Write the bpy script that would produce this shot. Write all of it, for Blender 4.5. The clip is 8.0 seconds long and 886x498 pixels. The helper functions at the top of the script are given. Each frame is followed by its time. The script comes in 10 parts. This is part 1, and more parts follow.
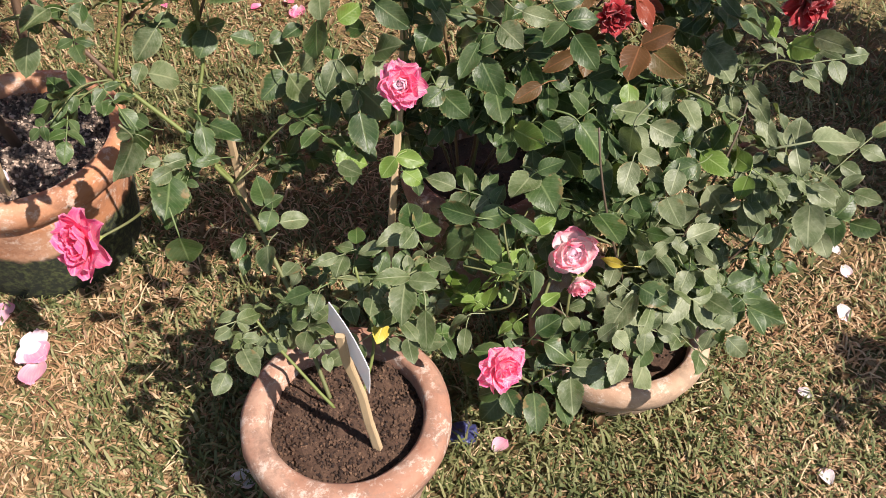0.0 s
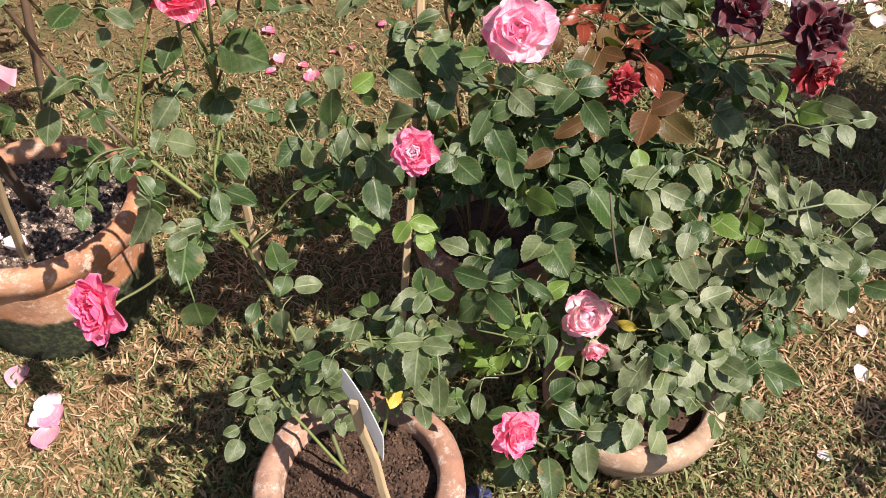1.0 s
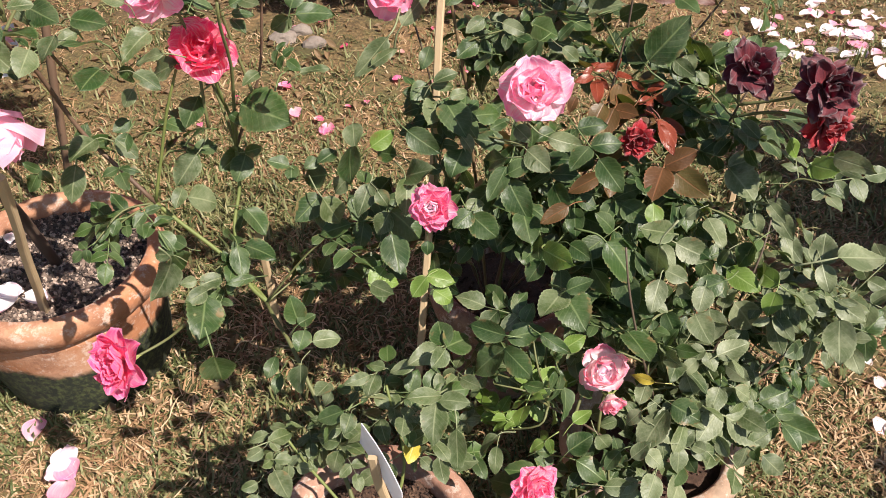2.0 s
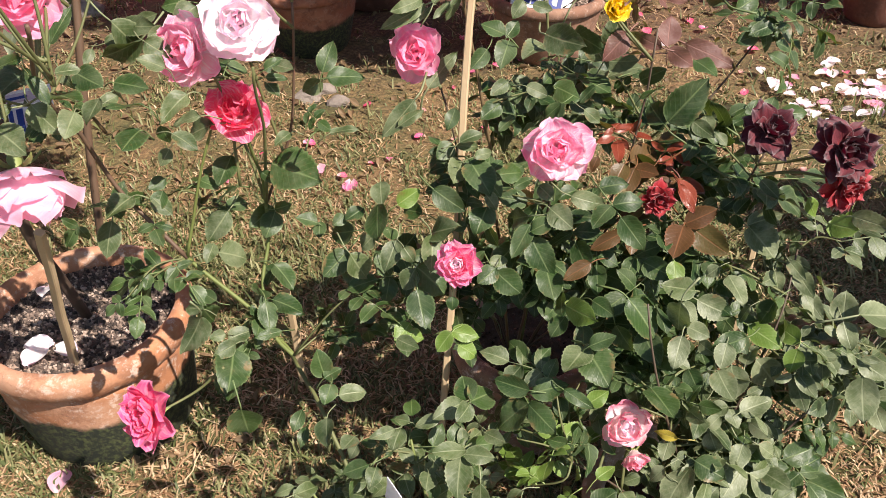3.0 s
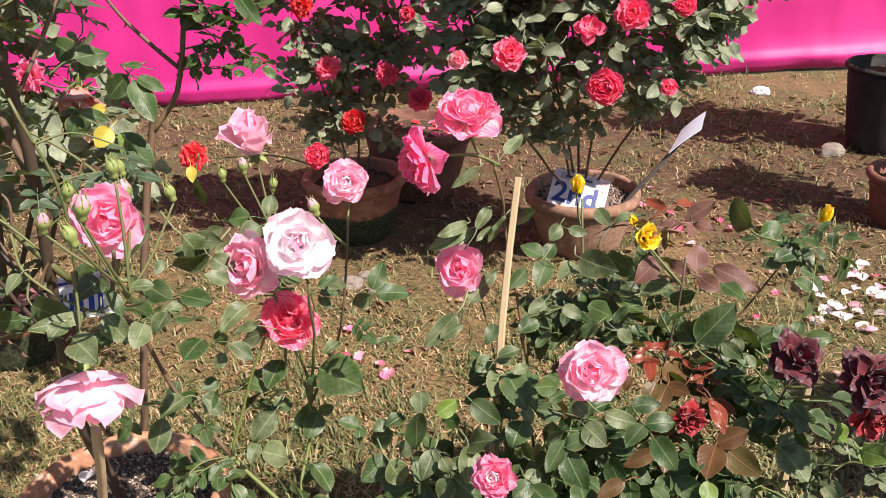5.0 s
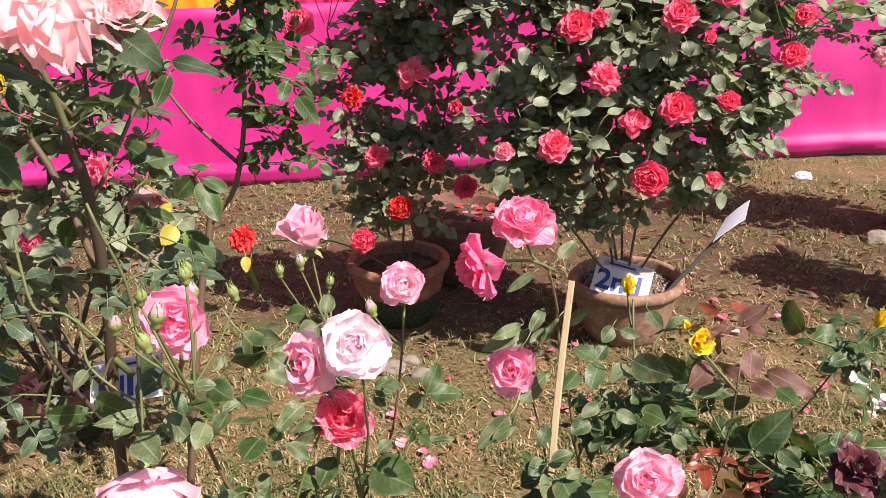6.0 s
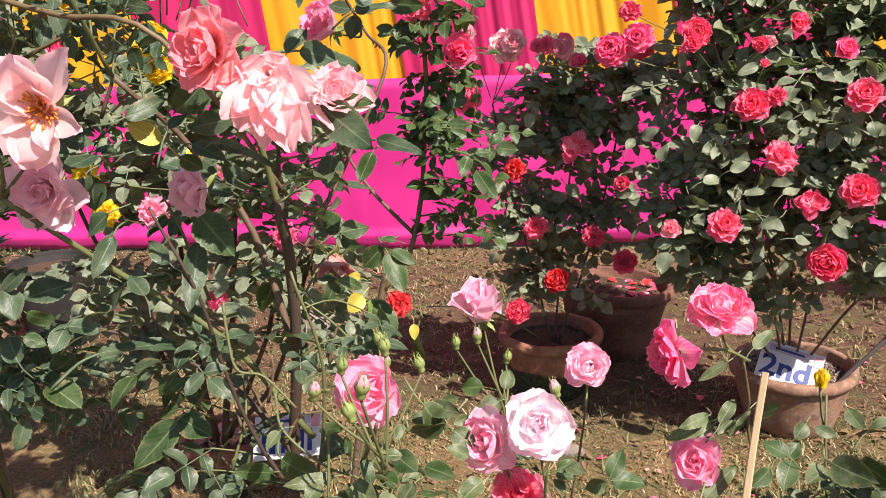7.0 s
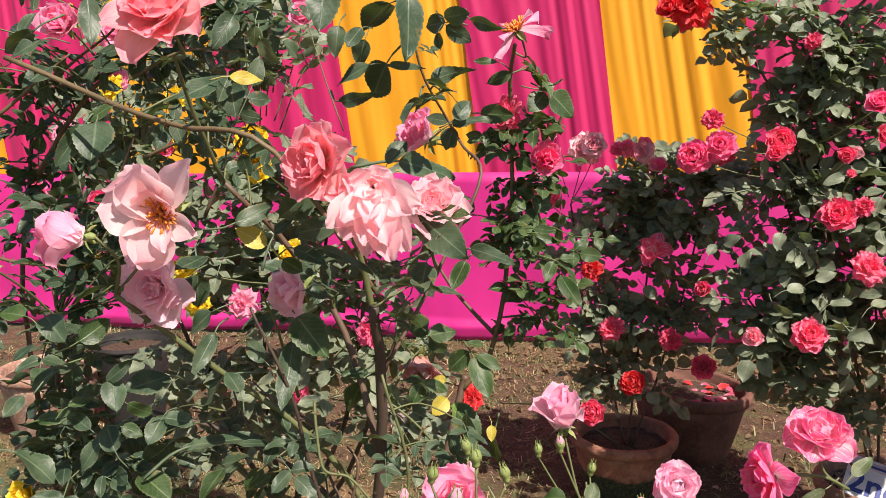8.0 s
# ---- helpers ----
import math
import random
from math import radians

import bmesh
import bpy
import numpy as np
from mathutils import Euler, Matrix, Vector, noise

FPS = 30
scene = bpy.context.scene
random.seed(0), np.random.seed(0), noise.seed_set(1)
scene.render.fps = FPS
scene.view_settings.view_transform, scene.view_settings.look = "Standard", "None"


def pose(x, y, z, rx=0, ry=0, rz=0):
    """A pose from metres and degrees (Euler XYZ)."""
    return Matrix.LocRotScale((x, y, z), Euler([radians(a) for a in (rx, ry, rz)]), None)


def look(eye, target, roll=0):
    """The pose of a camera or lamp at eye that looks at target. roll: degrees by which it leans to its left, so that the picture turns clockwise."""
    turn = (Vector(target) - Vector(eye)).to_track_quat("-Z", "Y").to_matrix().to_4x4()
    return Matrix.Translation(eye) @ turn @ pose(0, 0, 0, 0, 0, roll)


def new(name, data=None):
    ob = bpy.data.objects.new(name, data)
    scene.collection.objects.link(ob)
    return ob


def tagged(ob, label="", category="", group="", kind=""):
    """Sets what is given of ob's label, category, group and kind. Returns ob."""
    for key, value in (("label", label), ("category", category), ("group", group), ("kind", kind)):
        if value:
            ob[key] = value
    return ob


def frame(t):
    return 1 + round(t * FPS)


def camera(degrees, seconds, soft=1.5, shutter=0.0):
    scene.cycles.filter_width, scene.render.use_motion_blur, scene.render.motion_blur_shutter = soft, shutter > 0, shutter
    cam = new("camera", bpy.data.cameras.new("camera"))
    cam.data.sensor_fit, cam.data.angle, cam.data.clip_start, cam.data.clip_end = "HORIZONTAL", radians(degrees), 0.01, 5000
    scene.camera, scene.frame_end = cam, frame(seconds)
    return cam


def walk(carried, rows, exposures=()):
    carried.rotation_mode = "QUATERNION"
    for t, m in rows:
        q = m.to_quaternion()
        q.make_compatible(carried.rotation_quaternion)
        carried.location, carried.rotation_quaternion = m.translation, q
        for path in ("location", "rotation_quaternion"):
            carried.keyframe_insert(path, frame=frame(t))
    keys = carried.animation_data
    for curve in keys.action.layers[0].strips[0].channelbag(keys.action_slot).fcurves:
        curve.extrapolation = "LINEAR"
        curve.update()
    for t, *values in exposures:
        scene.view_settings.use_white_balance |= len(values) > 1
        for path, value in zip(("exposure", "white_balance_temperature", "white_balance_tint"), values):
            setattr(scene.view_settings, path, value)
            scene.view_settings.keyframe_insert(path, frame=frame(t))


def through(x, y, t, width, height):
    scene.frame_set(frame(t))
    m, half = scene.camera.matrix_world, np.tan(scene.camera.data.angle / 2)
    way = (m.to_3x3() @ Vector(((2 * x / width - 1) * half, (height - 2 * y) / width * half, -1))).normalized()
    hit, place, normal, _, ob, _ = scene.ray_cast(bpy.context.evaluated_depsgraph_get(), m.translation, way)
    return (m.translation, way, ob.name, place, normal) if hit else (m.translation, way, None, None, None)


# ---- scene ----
cam = camera(55.1, 8.0, 0.8)
METRES, EYE, TILT, LEAN, TURN = 0.36, 1.3, -48.0, 0.0, 0.0
ROWS = [
    (0.0, 0.0, 0.0, 0.0, 0.0, 0.0, -0.0),
    (0.5, -0.0, -0.0184, 0.0148, 0.18, 1.99, 0.12),
    (1.0, -0.0054, -0.0169, 0.0384, 0.79, 3.64, 0.22),
    (2.5, -0.0453, -0.0856, 0.0644, 1.92, 8.56, 0.24),
    (3.0, -0.0588, -0.1257, 0.0586, 2.58, 10.49, -0.12),
    (3.5, -0.0702, -0.1638, 0.0738, 2.79, 13.01, -0.23),
    (4.0, -0.083, -0.1981, 0.1075, 3.17, 15.82, -0.83),
    (4.5, -0.0913, -0.2541, 0.1225, 3.46, 18.63, -1.72),
    (5.0, -0.0775, -0.3486, 0.1728, 4.18, 21.89, -2.53),
    (6.5, -0.2433, -0.4987, 0.2583, 8.76, 28.63, -6.69),
    (7.0, -0.3631, -0.5405, 0.2568, 12.81, 30.27, -10.8),
    (7.5, -0.4461, -0.5988, 0.271, 15.01, 31.95, -13.86),
    (8.0, -0.449, -0.6711, 0.2701, 15.46, 35.52, -14.85),
]
walk(cam, [(t, pose(0, 0, EYE, TILT, LEAN, TURN) @ pose(METRES * x, METRES * y, METRES * z, 90 + pitch, roll, yaw)) for t, x, y, z, yaw, pitch, roll in ROWS],
     [(0.0, 0.95), (6.5, 1.06), (7.5, 1.04), (8.0, 0.79)])

# ---- world and sun ----
SUN_FROM = Vector((0.56, -0.38, 0.80)).normalized()
world = bpy.data.worlds.new("sky")
scene.world = world
world.use_nodes = True
wn = world.node_tree
sky = wn.nodes.new("ShaderNodeTexSky")
sky.sky_type = "NISHITA"
sky.sun_disc = False
sky.sun_elevation = math.asin(SUN_FROM.z)
sky.sun_rotation = math.atan2(SUN_FROM.x, SUN_FROM.y)
wn.links.new(sky.outputs[0], wn.nodes["Background"].inputs[0])
wn.nodes["Background"].inputs[1].default_value = 0.066
sun = new("sun", bpy.data.lights.new("sun", "SUN"))
sun.data.energy = 5.0
sun.data.angle = radians(0.6)
sun.data.color = (1.0, 0.892, 0.80)
sun.matrix_world = look(SUN_FROM * 20, (0, 0, 0))

# ---- materials ----
RNG = random.Random(11)


def nodes_of(name):
    m = bpy.data.materials.new(name)
    m.use_nodes = True
    nt = m.node_tree
    nt.nodes.clear()
    out = nt.nodes.new("ShaderNodeOutputMaterial")
    return m, nt, out


def nd(nt, kind, **vals):
    n = nt.nodes.new(kind)
    for k, v in vals.items():
        n.inputs[k.replace("_", " ")].default_value = v
    return n


def ramp(nt, fac, stops):
    r = nt.nodes.new("ShaderNodeValToRGB")
    e = r.color_ramp.elements
    while len(e) < len(stops):
        e.new(0.5)
    for el, (p, c) in zip(e, stops):
        el.position, el.color = p, (*c, 1)
    nt.links.new(fac, r.inputs[0])
    return r.outputs[0]


def mix(nt, fac, a, b, mode="MIX"):
    n = nt.nodes.new("ShaderNodeMix")
    n.data_type, n.blend_type = "RGBA", mode
    for sock, v in ((n.inputs[0], fac), (n.inputs[6], a), (n.inputs[7], b)):
        if isinstance(v, (int, float)):
            sock.default_value = v
        elif isinstance(v, tuple):
            sock.default_value = (*v, 1)
        else:
            nt.links.new(v, sock)
    return n.outputs[2]


def calc(nt, op, a, b=0.0, clamp=False):
    n = nt.nodes.new("ShaderNodeMath")
    n.operation, n.use_clamp = op, clamp
    for sock, v in zip(n.inputs, (a, b)):
        if isinstance(v, (int, float)):
            sock.default_value = v
        else:
            nt.links.new(v, sock)
    return n.outputs[0]


def noise_tex(nt, scale, detail=4.0, rough=0.6, vec=None):
    n = nd(nt, "ShaderNodeTexNoise", Scale=scale, Detail=detail, Roughness=rough)
    if vec is not None:
        nt.links.new(vec, n.inputs["Vector"])
    return n.outputs[0]


def bump(nt, height, strength, distance):
    b = nd(nt, "ShaderNodeBump", Strength=strength, Distance=distance)
    nt.links.new(height, b.inputs["Height"])
    return b.outputs[0]


def world_pos(nt):
    return nt.nodes.new("ShaderNodeNewGeometry").outputs["Position"]


def own_pos(nt):
    return nt.nodes.new("ShaderNodeTexCoord").outputs["Object"]


def surface(nt, out, colour, rough, normal=None, through_light=0.0, through_colour=None, **vals):
    p = nd(nt, "ShaderNodeBsdfPrincipled", **vals)
    for sock, v in (("Base Color", colour), ("Roughness", rough)):
        if isinstance(v, tuple):
            p.inputs[sock].default_value = (*v, 1)
        elif isinstance(v, (int, float)):
            p.inputs[sock].default_value = v
        else:
            nt.links.new(v, p.inputs[sock])
    if normal is not None:
        nt.links.new(normal, p.inputs["Normal"])
    shader = p.outputs[0]
    if through_light:
        tr = nt.nodes.new("ShaderNodeBsdfTranslucent")
        nt.links.new(through_colour if through_colour is not None else colour, tr.inputs[0])
        m = nt.nodes.new("ShaderNodeMixShader")
        m.inputs[0].default_value = through_light
        nt.links.new(shader, m.inputs[1])
        nt.links.new(tr.outputs[0], m.inputs[2])
        shader = m.outputs[0]
    nt.links.new(shader, out.inputs[0])


def leaf_material(name, dark, light, vein, dust=0.0, gloss=0.38, through=0.15):
    """A leaf with a midrib and side veins laid out by its own uv, paler dust and small blemishes."""
    m, nt, out = nodes_of(name)
    uv = nt.nodes.new("ShaderNodeUVMap").outputs[0]
    sep = nt.nodes.new("ShaderNodeSeparateXYZ")
    nt.links.new(uv, sep.inputs[0])
    across = calc(nt, "ABSOLUTE", calc(nt, "SUBTRACT", calc(nt, "MULTIPLY", sep.outputs[0], 2.0), 1.0))
    slant = calc(nt, "SUBTRACT", calc(nt, "MULTIPLY", sep.outputs[1], 8.0), calc(nt, "MULTIPLY", across, 2.6))
    side = calc(nt, "ABSOLUTE", calc(nt, "SUBTRACT", calc(nt, "FRACT", slant), 0.5))
    sidevein = calc(nt, "SUBTRACT", 1.0, calc(nt, "MULTIPLY", side, 9.0), clamp=True)
    mid = calc(nt, "SUBTRACT", 1.0, calc(nt, "MULTIPLY", across, 11.0), clamp=True)
    veins = calc(nt, "MAXIMUM", mid, calc(nt, "MULTIPLY", sidevein, 0.30))
    isl = nt.nodes.new("ShaderNodeNewGeometry").outputs["Random Per Island"]
    inf = nt.nodes.new("ShaderNodeObjectInfo").outputs["Random"]
    pick = calc(nt, "ADD", calc(nt, "MULTIPLY", isl, 0.5), calc(nt, "MULTIPLY", inf, 0.5))
    base = mix(nt, pick, dark, light)
    pos = world_pos(nt)
    blot = noise_tex(nt, 55.0, 3.0, 0.6, pos)
    base = mix(nt, calc(nt, "MULTIPLY", blot, 0.35), base, tuple(c * 0.6 for c in dark))
    base = mix(nt, calc(nt, "MULTIPLY", veins, 0.62), base, vein)
    # pale edge: the highlight on the teeth painted in, in the vein colour
    rim = ramp(nt, across, [(0.84, (0, 0, 0)), (1.0, (1, 1, 1))])
    base = mix(nt, calc(nt, "MULTIPLY", rim, 0.45), base, vein)
    # one half darker: the shade of the fold put into the colour
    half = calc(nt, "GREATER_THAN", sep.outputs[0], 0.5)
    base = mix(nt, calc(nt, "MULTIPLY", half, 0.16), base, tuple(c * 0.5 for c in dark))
    if dust:
        d = ramp(nt, noise_tex(nt, 26.0, 6.0, 0.75, pos), [(0.42, (0, 0, 0)), (0.7, (1, 1, 1))])
        base = mix(nt, calc(nt, "MULTIPLY", d, dust), base, (0.40, 0.42, 0.27))
    spot = ramp(nt, noise_tex(nt, 140.0, 2.0, 0.5, pos), [(0.72, (0, 0, 0)), (0.78, (1, 1, 1))])
    base = mix(nt, calc(nt, "MULTIPLY", spot, 0.35), base, (0.14, 0.10, 0.04))
    if dust:
        scorch = calc(nt, "ADD", noise_tex(nt, 38.0, 4.0, 0.6, pos), calc(nt, "MULTIPLY", across, 0.20))
        base = mix(nt, calc(nt, "MULTIPLY", ramp(nt, scorch, [(0.76, (0, 0, 0)), (0.84, (1, 1, 1))]), 0.65), base, (0.20, 0.125, 0.055))
    crumple = calc(nt, "ADD", blot, calc(nt, "MULTIPLY", noise_tex(nt, 170.0, 3.0, 0.6, pos), 0.5))
    nrm = bump(nt, calc(nt, "SUBTRACT", crumple, calc(nt, "MULTIPLY", veins, 0.35)), 0.6, 0.0017)
    glow = mix(nt, 0.55, base, (0.30, 0.42, 0.05), "MIX")
    surface(nt, out, base, gloss, nrm, through, glow, Specular_IOR_Level=0.33)
    return m


def petal_material(name, base, body, edge, vein=0.25, through=0.42):
    """A petal that goes from its claw over the body to its rim."""
    m, nt, out = nodes_of(name)
    uv = nt.nodes.new("ShaderNodeUVMap").outputs[0]
    sep = nt.nodes.new("ShaderNodeSeparateXYZ")
    nt.links.new(uv, sep.inputs[0])
    pos = own_pos(nt)
    rnd = nt.nodes.new("ShaderNodeObjectInfo").outputs["Random"]
    isl = nt.nodes.new("ShaderNodeNewGeometry").outputs["Random Per Island"]
    n1 = noise_tex(nt, 60.0, 4.0, 0.6, pos)
    across = calc(nt, "ABSOLUTE", calc(nt, "SUBTRACT", sep.outputs[0], 0.5))
    f = calc(nt, "ADD", sep.outputs[1], calc(nt, "MULTIPLY", calc(nt, "SUBTRACT", n1, 0.5), 0.45))
    f = calc(nt, "ADD", f, calc(nt, "MULTIPLY", across, 0.25))
    f = calc(nt, "ADD", f, calc(nt, "MULTIPLY", calc(nt, "SUBTRACT", calc(nt, "MULTIPLY", calc(nt, "ADD", rnd, isl), 0.5), 0.5), 0.35))
    col = ramp(nt, f, [(0.05, base), (0.40, body), (0.72, body), (1.0, edge)])
    st = nt.nodes.new("ShaderNodeMapping")
    st.inputs["Scale"].default_value = (16.0, 1.3, 1.0)
    nt.links.new(uv, st.inputs["Vector"])
    jit = nt.nodes.new("ShaderNodeVectorMath")
    jit.operation = "ADD"
    nt.links.new(st.outputs[0], jit.inputs[0])
    nt.links.new(calc(nt, "MULTIPLY", calc(nt, "ADD", rnd, isl), 37.0), jit.inputs[1])
    streak = noise_tex(nt, 1.0, 5.0, 0.65, jit.outputs[0])
    col = mix(nt, calc(nt, "MULTIPLY", ramp(nt, streak, [(0.45, (0, 0, 0)), (0.75, (1, 1, 1))]), vein * 1.1), col, edge)
    col = mix(nt, calc(nt, "MULTIPLY", ramp(nt, streak, [(0.25, (1, 1, 1)), (0.5, (0, 0, 0))]), vein * 1.3), col, base)
    # whitened petal edge: a fine highlight put into the colour
    rim = ramp(nt, calc(nt, "MAXIMUM", sep.outputs[1], calc(nt, "MULTIPLY", across, 1.96)), [(0.90, (0, 0, 0)), (1.0, (1, 1, 1))])
    col = mix(nt, calc(nt, "MULTIPLY", rim, 0.30), col, tuple(0.5 * (c + 0.97) for c in body))
    n1 = calc(nt, "ADD", calc(nt, "MULTIPLY", n1, 0.5), calc(nt, "MULTIPLY", streak, 1.2))
    nrm = bump(nt, n1, 0.45, 0.0016)
    hs = nd(nt, "ShaderNodeHueSaturation", Saturation=1.12, Value=1.08)
    nt.links.new(col, hs.inputs["Color"])
    surface(nt, out, col, 0.55, nrm, through, hs.outputs[0], Sheen_Weight=0.15)
    return m


def terracotta(name, body, pale, stain, green=0.0, lime=0.55):
    m, nt, out = nodes_of(name)
    pos = own_pos(nt)
    big = noise_tex(nt, 7.0, 6.0, 0.65, pos)
    fine = noise_tex(nt, 90.0, 5.0, 0.7, pos)
    col = mix(nt, ramp(nt, big, [(0.42, (0, 0, 0)), (0.6, (1, 1, 1))]), body, pale)
    col = mix(nt, calc(nt, "MULTIPLY", ramp(nt, noise_tex(nt, 16.0, 8.0, 0.75, pos), [(0.48, (0, 0, 0)), (0.6, (1, 1, 1))]), 0.85), col, stain)
    col = mix(nt, calc(nt, "MULTIPLY", fine, 0.35), col, tuple(c * 0.55 for c in body))
    white = ramp(nt, noise_tex(nt, 38.0, 7.0, 0.8, pos), [(0.53, (0, 0, 0)), (0.62, (1, 1, 1))])
    col = mix(nt, calc(nt, "MULTIPLY", white, lime), col, (0.62, 0.53, 0.46))
    if green:
        sep = nt.nodes.new("ShaderNodeSeparateXYZ")
        nt.links.new(pos, sep.inputs[0])
        edge = calc(nt, "ADD", sep.outputs[2], calc(nt, "MULTIPLY", calc(nt, "SUBTRACT", big, 0.5), 0.09))
        # dark lower band: moss, blackened further to hold the shade there
        moss_and_shade = ramp(nt, edge, [(green - 0.012, (1, 1, 1)), (green, (0, 0, 0))])
        mossy = mix(nt, ramp(nt, fine, [(0.45, (0, 0, 0)), (0.62, (1, 1, 1))]), (0.010, 0.014, 0.008), (0.055, 0.065, 0.022))
        col = mix(nt, moss_and_shade, col, mossy)
    nrm = bump(nt, calc(nt, "ADD", fine, big), 0.5, 0.003)
    surface(nt, out, col, 0.82, nrm)
    return m


def grainy(name, stops, scale, rough=0.9, bump_d=0.004, big_scale=3.0, big_stops=None, island=0.0):
    m, nt, out = nodes_of(name)
    pos = world_pos(nt)
    n1 = noise_tex(nt, scale, 8.0, 0.72, pos)
    fac = n1
    if island:
        isl = nt.nodes.new("ShaderNodeNewGeometry").outputs["Random Per Island"]
        fac = calc(nt, "ADD", calc(nt, "MULTIPLY", isl, island), calc(nt, "MULTIPLY", n1, 1 - island))
    col = ramp(nt, fac, stops)
    if big_stops:
        col = mix(nt, 0.6, col, ramp(nt, noise_tex(nt, big_scale, 5.0, 0.6, pos), big_stops), "MULTIPLY")
    surface(nt, out, col, rough, bump(nt, n1, 0.6, bump_d))
    return m


def bark(name, a, b, scale=40.0):
    m, nt, out = nodes_of(name)
    pos = world_pos(nt)
    st = nd(nt, "ShaderNodeMapping", Scale=(1.0, 1.0, 0.25))
    nt.links.new(pos, st.inputs[0])
    n1 = noise_tex(nt, scale, 6.0, 0.7, st.outputs[0])
    n2 = noise_tex(nt, 9.0, 3.0, 0.5, pos)
    col = mix(nt, calc(nt, "ADD", calc(nt, "MULTIPLY", n1, 0.6), calc(nt, "MULTIPLY", n2, 0.4)), a, b)
    surface(nt, out, col, 0.6, bump(nt, n1, 0.5, 0.002))
    return m


def cloth(name, colour, deep, gloss, through=0.12):
    m, nt, out = nodes_of(name)
    pos = world_pos(nt)
    st = nd(nt, "ShaderNodeMapping", Scale=(1.0, 1.0, 0.12))
    nt.links.new(pos, st.inputs[0])
    n1 = noise_tex(nt, 12.0, 5.0, 0.6, st.outputs[0])
    weave = noise_tex(nt, 900.0, 2.0, 0.5, pos)
    col = mix(nt, calc(nt, "MULTIPLY", n1, 0.5), colour, deep)
    surface(nt, out, col, gloss, bump(nt, calc(nt, "ADD", n1, calc(nt, "MULTIPLY", weave, 0.15)), 0.25, 0.004), through, None, Sheen_Weight=0.1)
    return m


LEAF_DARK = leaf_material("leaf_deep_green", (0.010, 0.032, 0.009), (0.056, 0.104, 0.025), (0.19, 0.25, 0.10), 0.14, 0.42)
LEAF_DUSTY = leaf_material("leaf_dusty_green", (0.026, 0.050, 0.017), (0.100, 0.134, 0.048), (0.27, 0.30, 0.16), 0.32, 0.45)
# the dusty leaf again, lighter: full sun put into its colour
LEAF_SUNLIT = leaf_material("leaf_sunlit_dusty", (0.050, 0.075, 0.032), (0.160, 0.192, 0.090), (0.33, 0.36, 0.21), 0.45, 0.46)
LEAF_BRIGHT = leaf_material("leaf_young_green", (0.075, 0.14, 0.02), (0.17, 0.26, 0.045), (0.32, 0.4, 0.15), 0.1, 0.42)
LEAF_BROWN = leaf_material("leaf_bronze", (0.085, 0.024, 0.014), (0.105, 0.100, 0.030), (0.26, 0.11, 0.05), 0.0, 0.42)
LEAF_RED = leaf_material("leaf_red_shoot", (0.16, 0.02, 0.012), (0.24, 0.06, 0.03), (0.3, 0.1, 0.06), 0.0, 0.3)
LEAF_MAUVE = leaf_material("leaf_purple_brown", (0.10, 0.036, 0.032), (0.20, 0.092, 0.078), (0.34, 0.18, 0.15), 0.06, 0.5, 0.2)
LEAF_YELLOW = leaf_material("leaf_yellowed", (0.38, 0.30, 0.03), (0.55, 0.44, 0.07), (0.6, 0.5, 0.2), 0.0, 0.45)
# colour and dust lightened to make up for the far crowns' own shade
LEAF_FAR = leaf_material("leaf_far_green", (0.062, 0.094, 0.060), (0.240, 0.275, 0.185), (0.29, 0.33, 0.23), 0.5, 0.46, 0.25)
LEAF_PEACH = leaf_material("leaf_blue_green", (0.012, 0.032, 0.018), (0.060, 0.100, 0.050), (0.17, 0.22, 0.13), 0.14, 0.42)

P_PINKWHITE = petal_material("petal_pink_white", (0.98, 0.95, 0.94), (0.97, 0.74, 0.81), (0.95, 0.32, 0.52), 0.75, 0.5)
P_WHITE = petal_material("petal_white_blush", (0.98, 0.95, 0.92), (0.95, 0.91, 0.92), (0.96, 0.66, 0.79), 0.32, 0.45)
P_BLUSH = petal_material("petal_blush_pink", (0.97, 0.88, 0.89), (0.97, 0.69, 0.79), (0.95, 0.47, 0.64), 0.3, 0.5)
P_PALEPINK = petal_material("petal_pale_pink", (0.97, 0.84, 0.85), (0.96, 0.53, 0.68), (0.94, 0.32, 0.52), 0.35, 0.52)
P_CORAL = petal_material("petal_coral_pink", (0.97, 0.76, 0.81), (0.94, 0.24, 0.44), (0.92, 0.12, 0.34), 0.5, 0.48)
P_CRIMSON = petal_material("petal_crimson", (0.95, 0.58, 0.64), (0.83, 0.10, 0.23), (0.80, 0.07, 0.18), 0.5, 0.45)
P_STRIPED = petal_material("petal_striped_pink", (0.98, 0.90, 0.89), (0.96, 0.46, 0.60), (0.92, 0.14, 0.36), 0.85, 0.5)
P_RED = petal_material("petal_red", (0.97, 0.74, 0.75), (0.93, 0.16, 0.29), (0.91, 0.09, 0.23), 0.5, 0.48)
P_SCARLET = petal_material("petal_scarlet", (0.85, 0.30, 0.16), (0.80, 0.035, 0.045), (0.76, 0.025, 0.04))
P_MAROON = petal_material("petal_maroon", (0.30, 0.03, 0.03), (0.12, 0.012, 0.022), (0.06, 0.006, 0.015), 0.4, 0.2)
P_PEACH = petal_material("petal_peach", (0.97, 0.62, 0.58), (0.99, 0.78, 0.79), (0.97, 0.54, 0.61), 0.42, 0.58)
P_SALMON = petal_material("petal_salmon", (0.97, 0.72, 0.66), (0.96, 0.52, 0.55), (0.93, 0.32, 0.40), 0.4, 0.54)
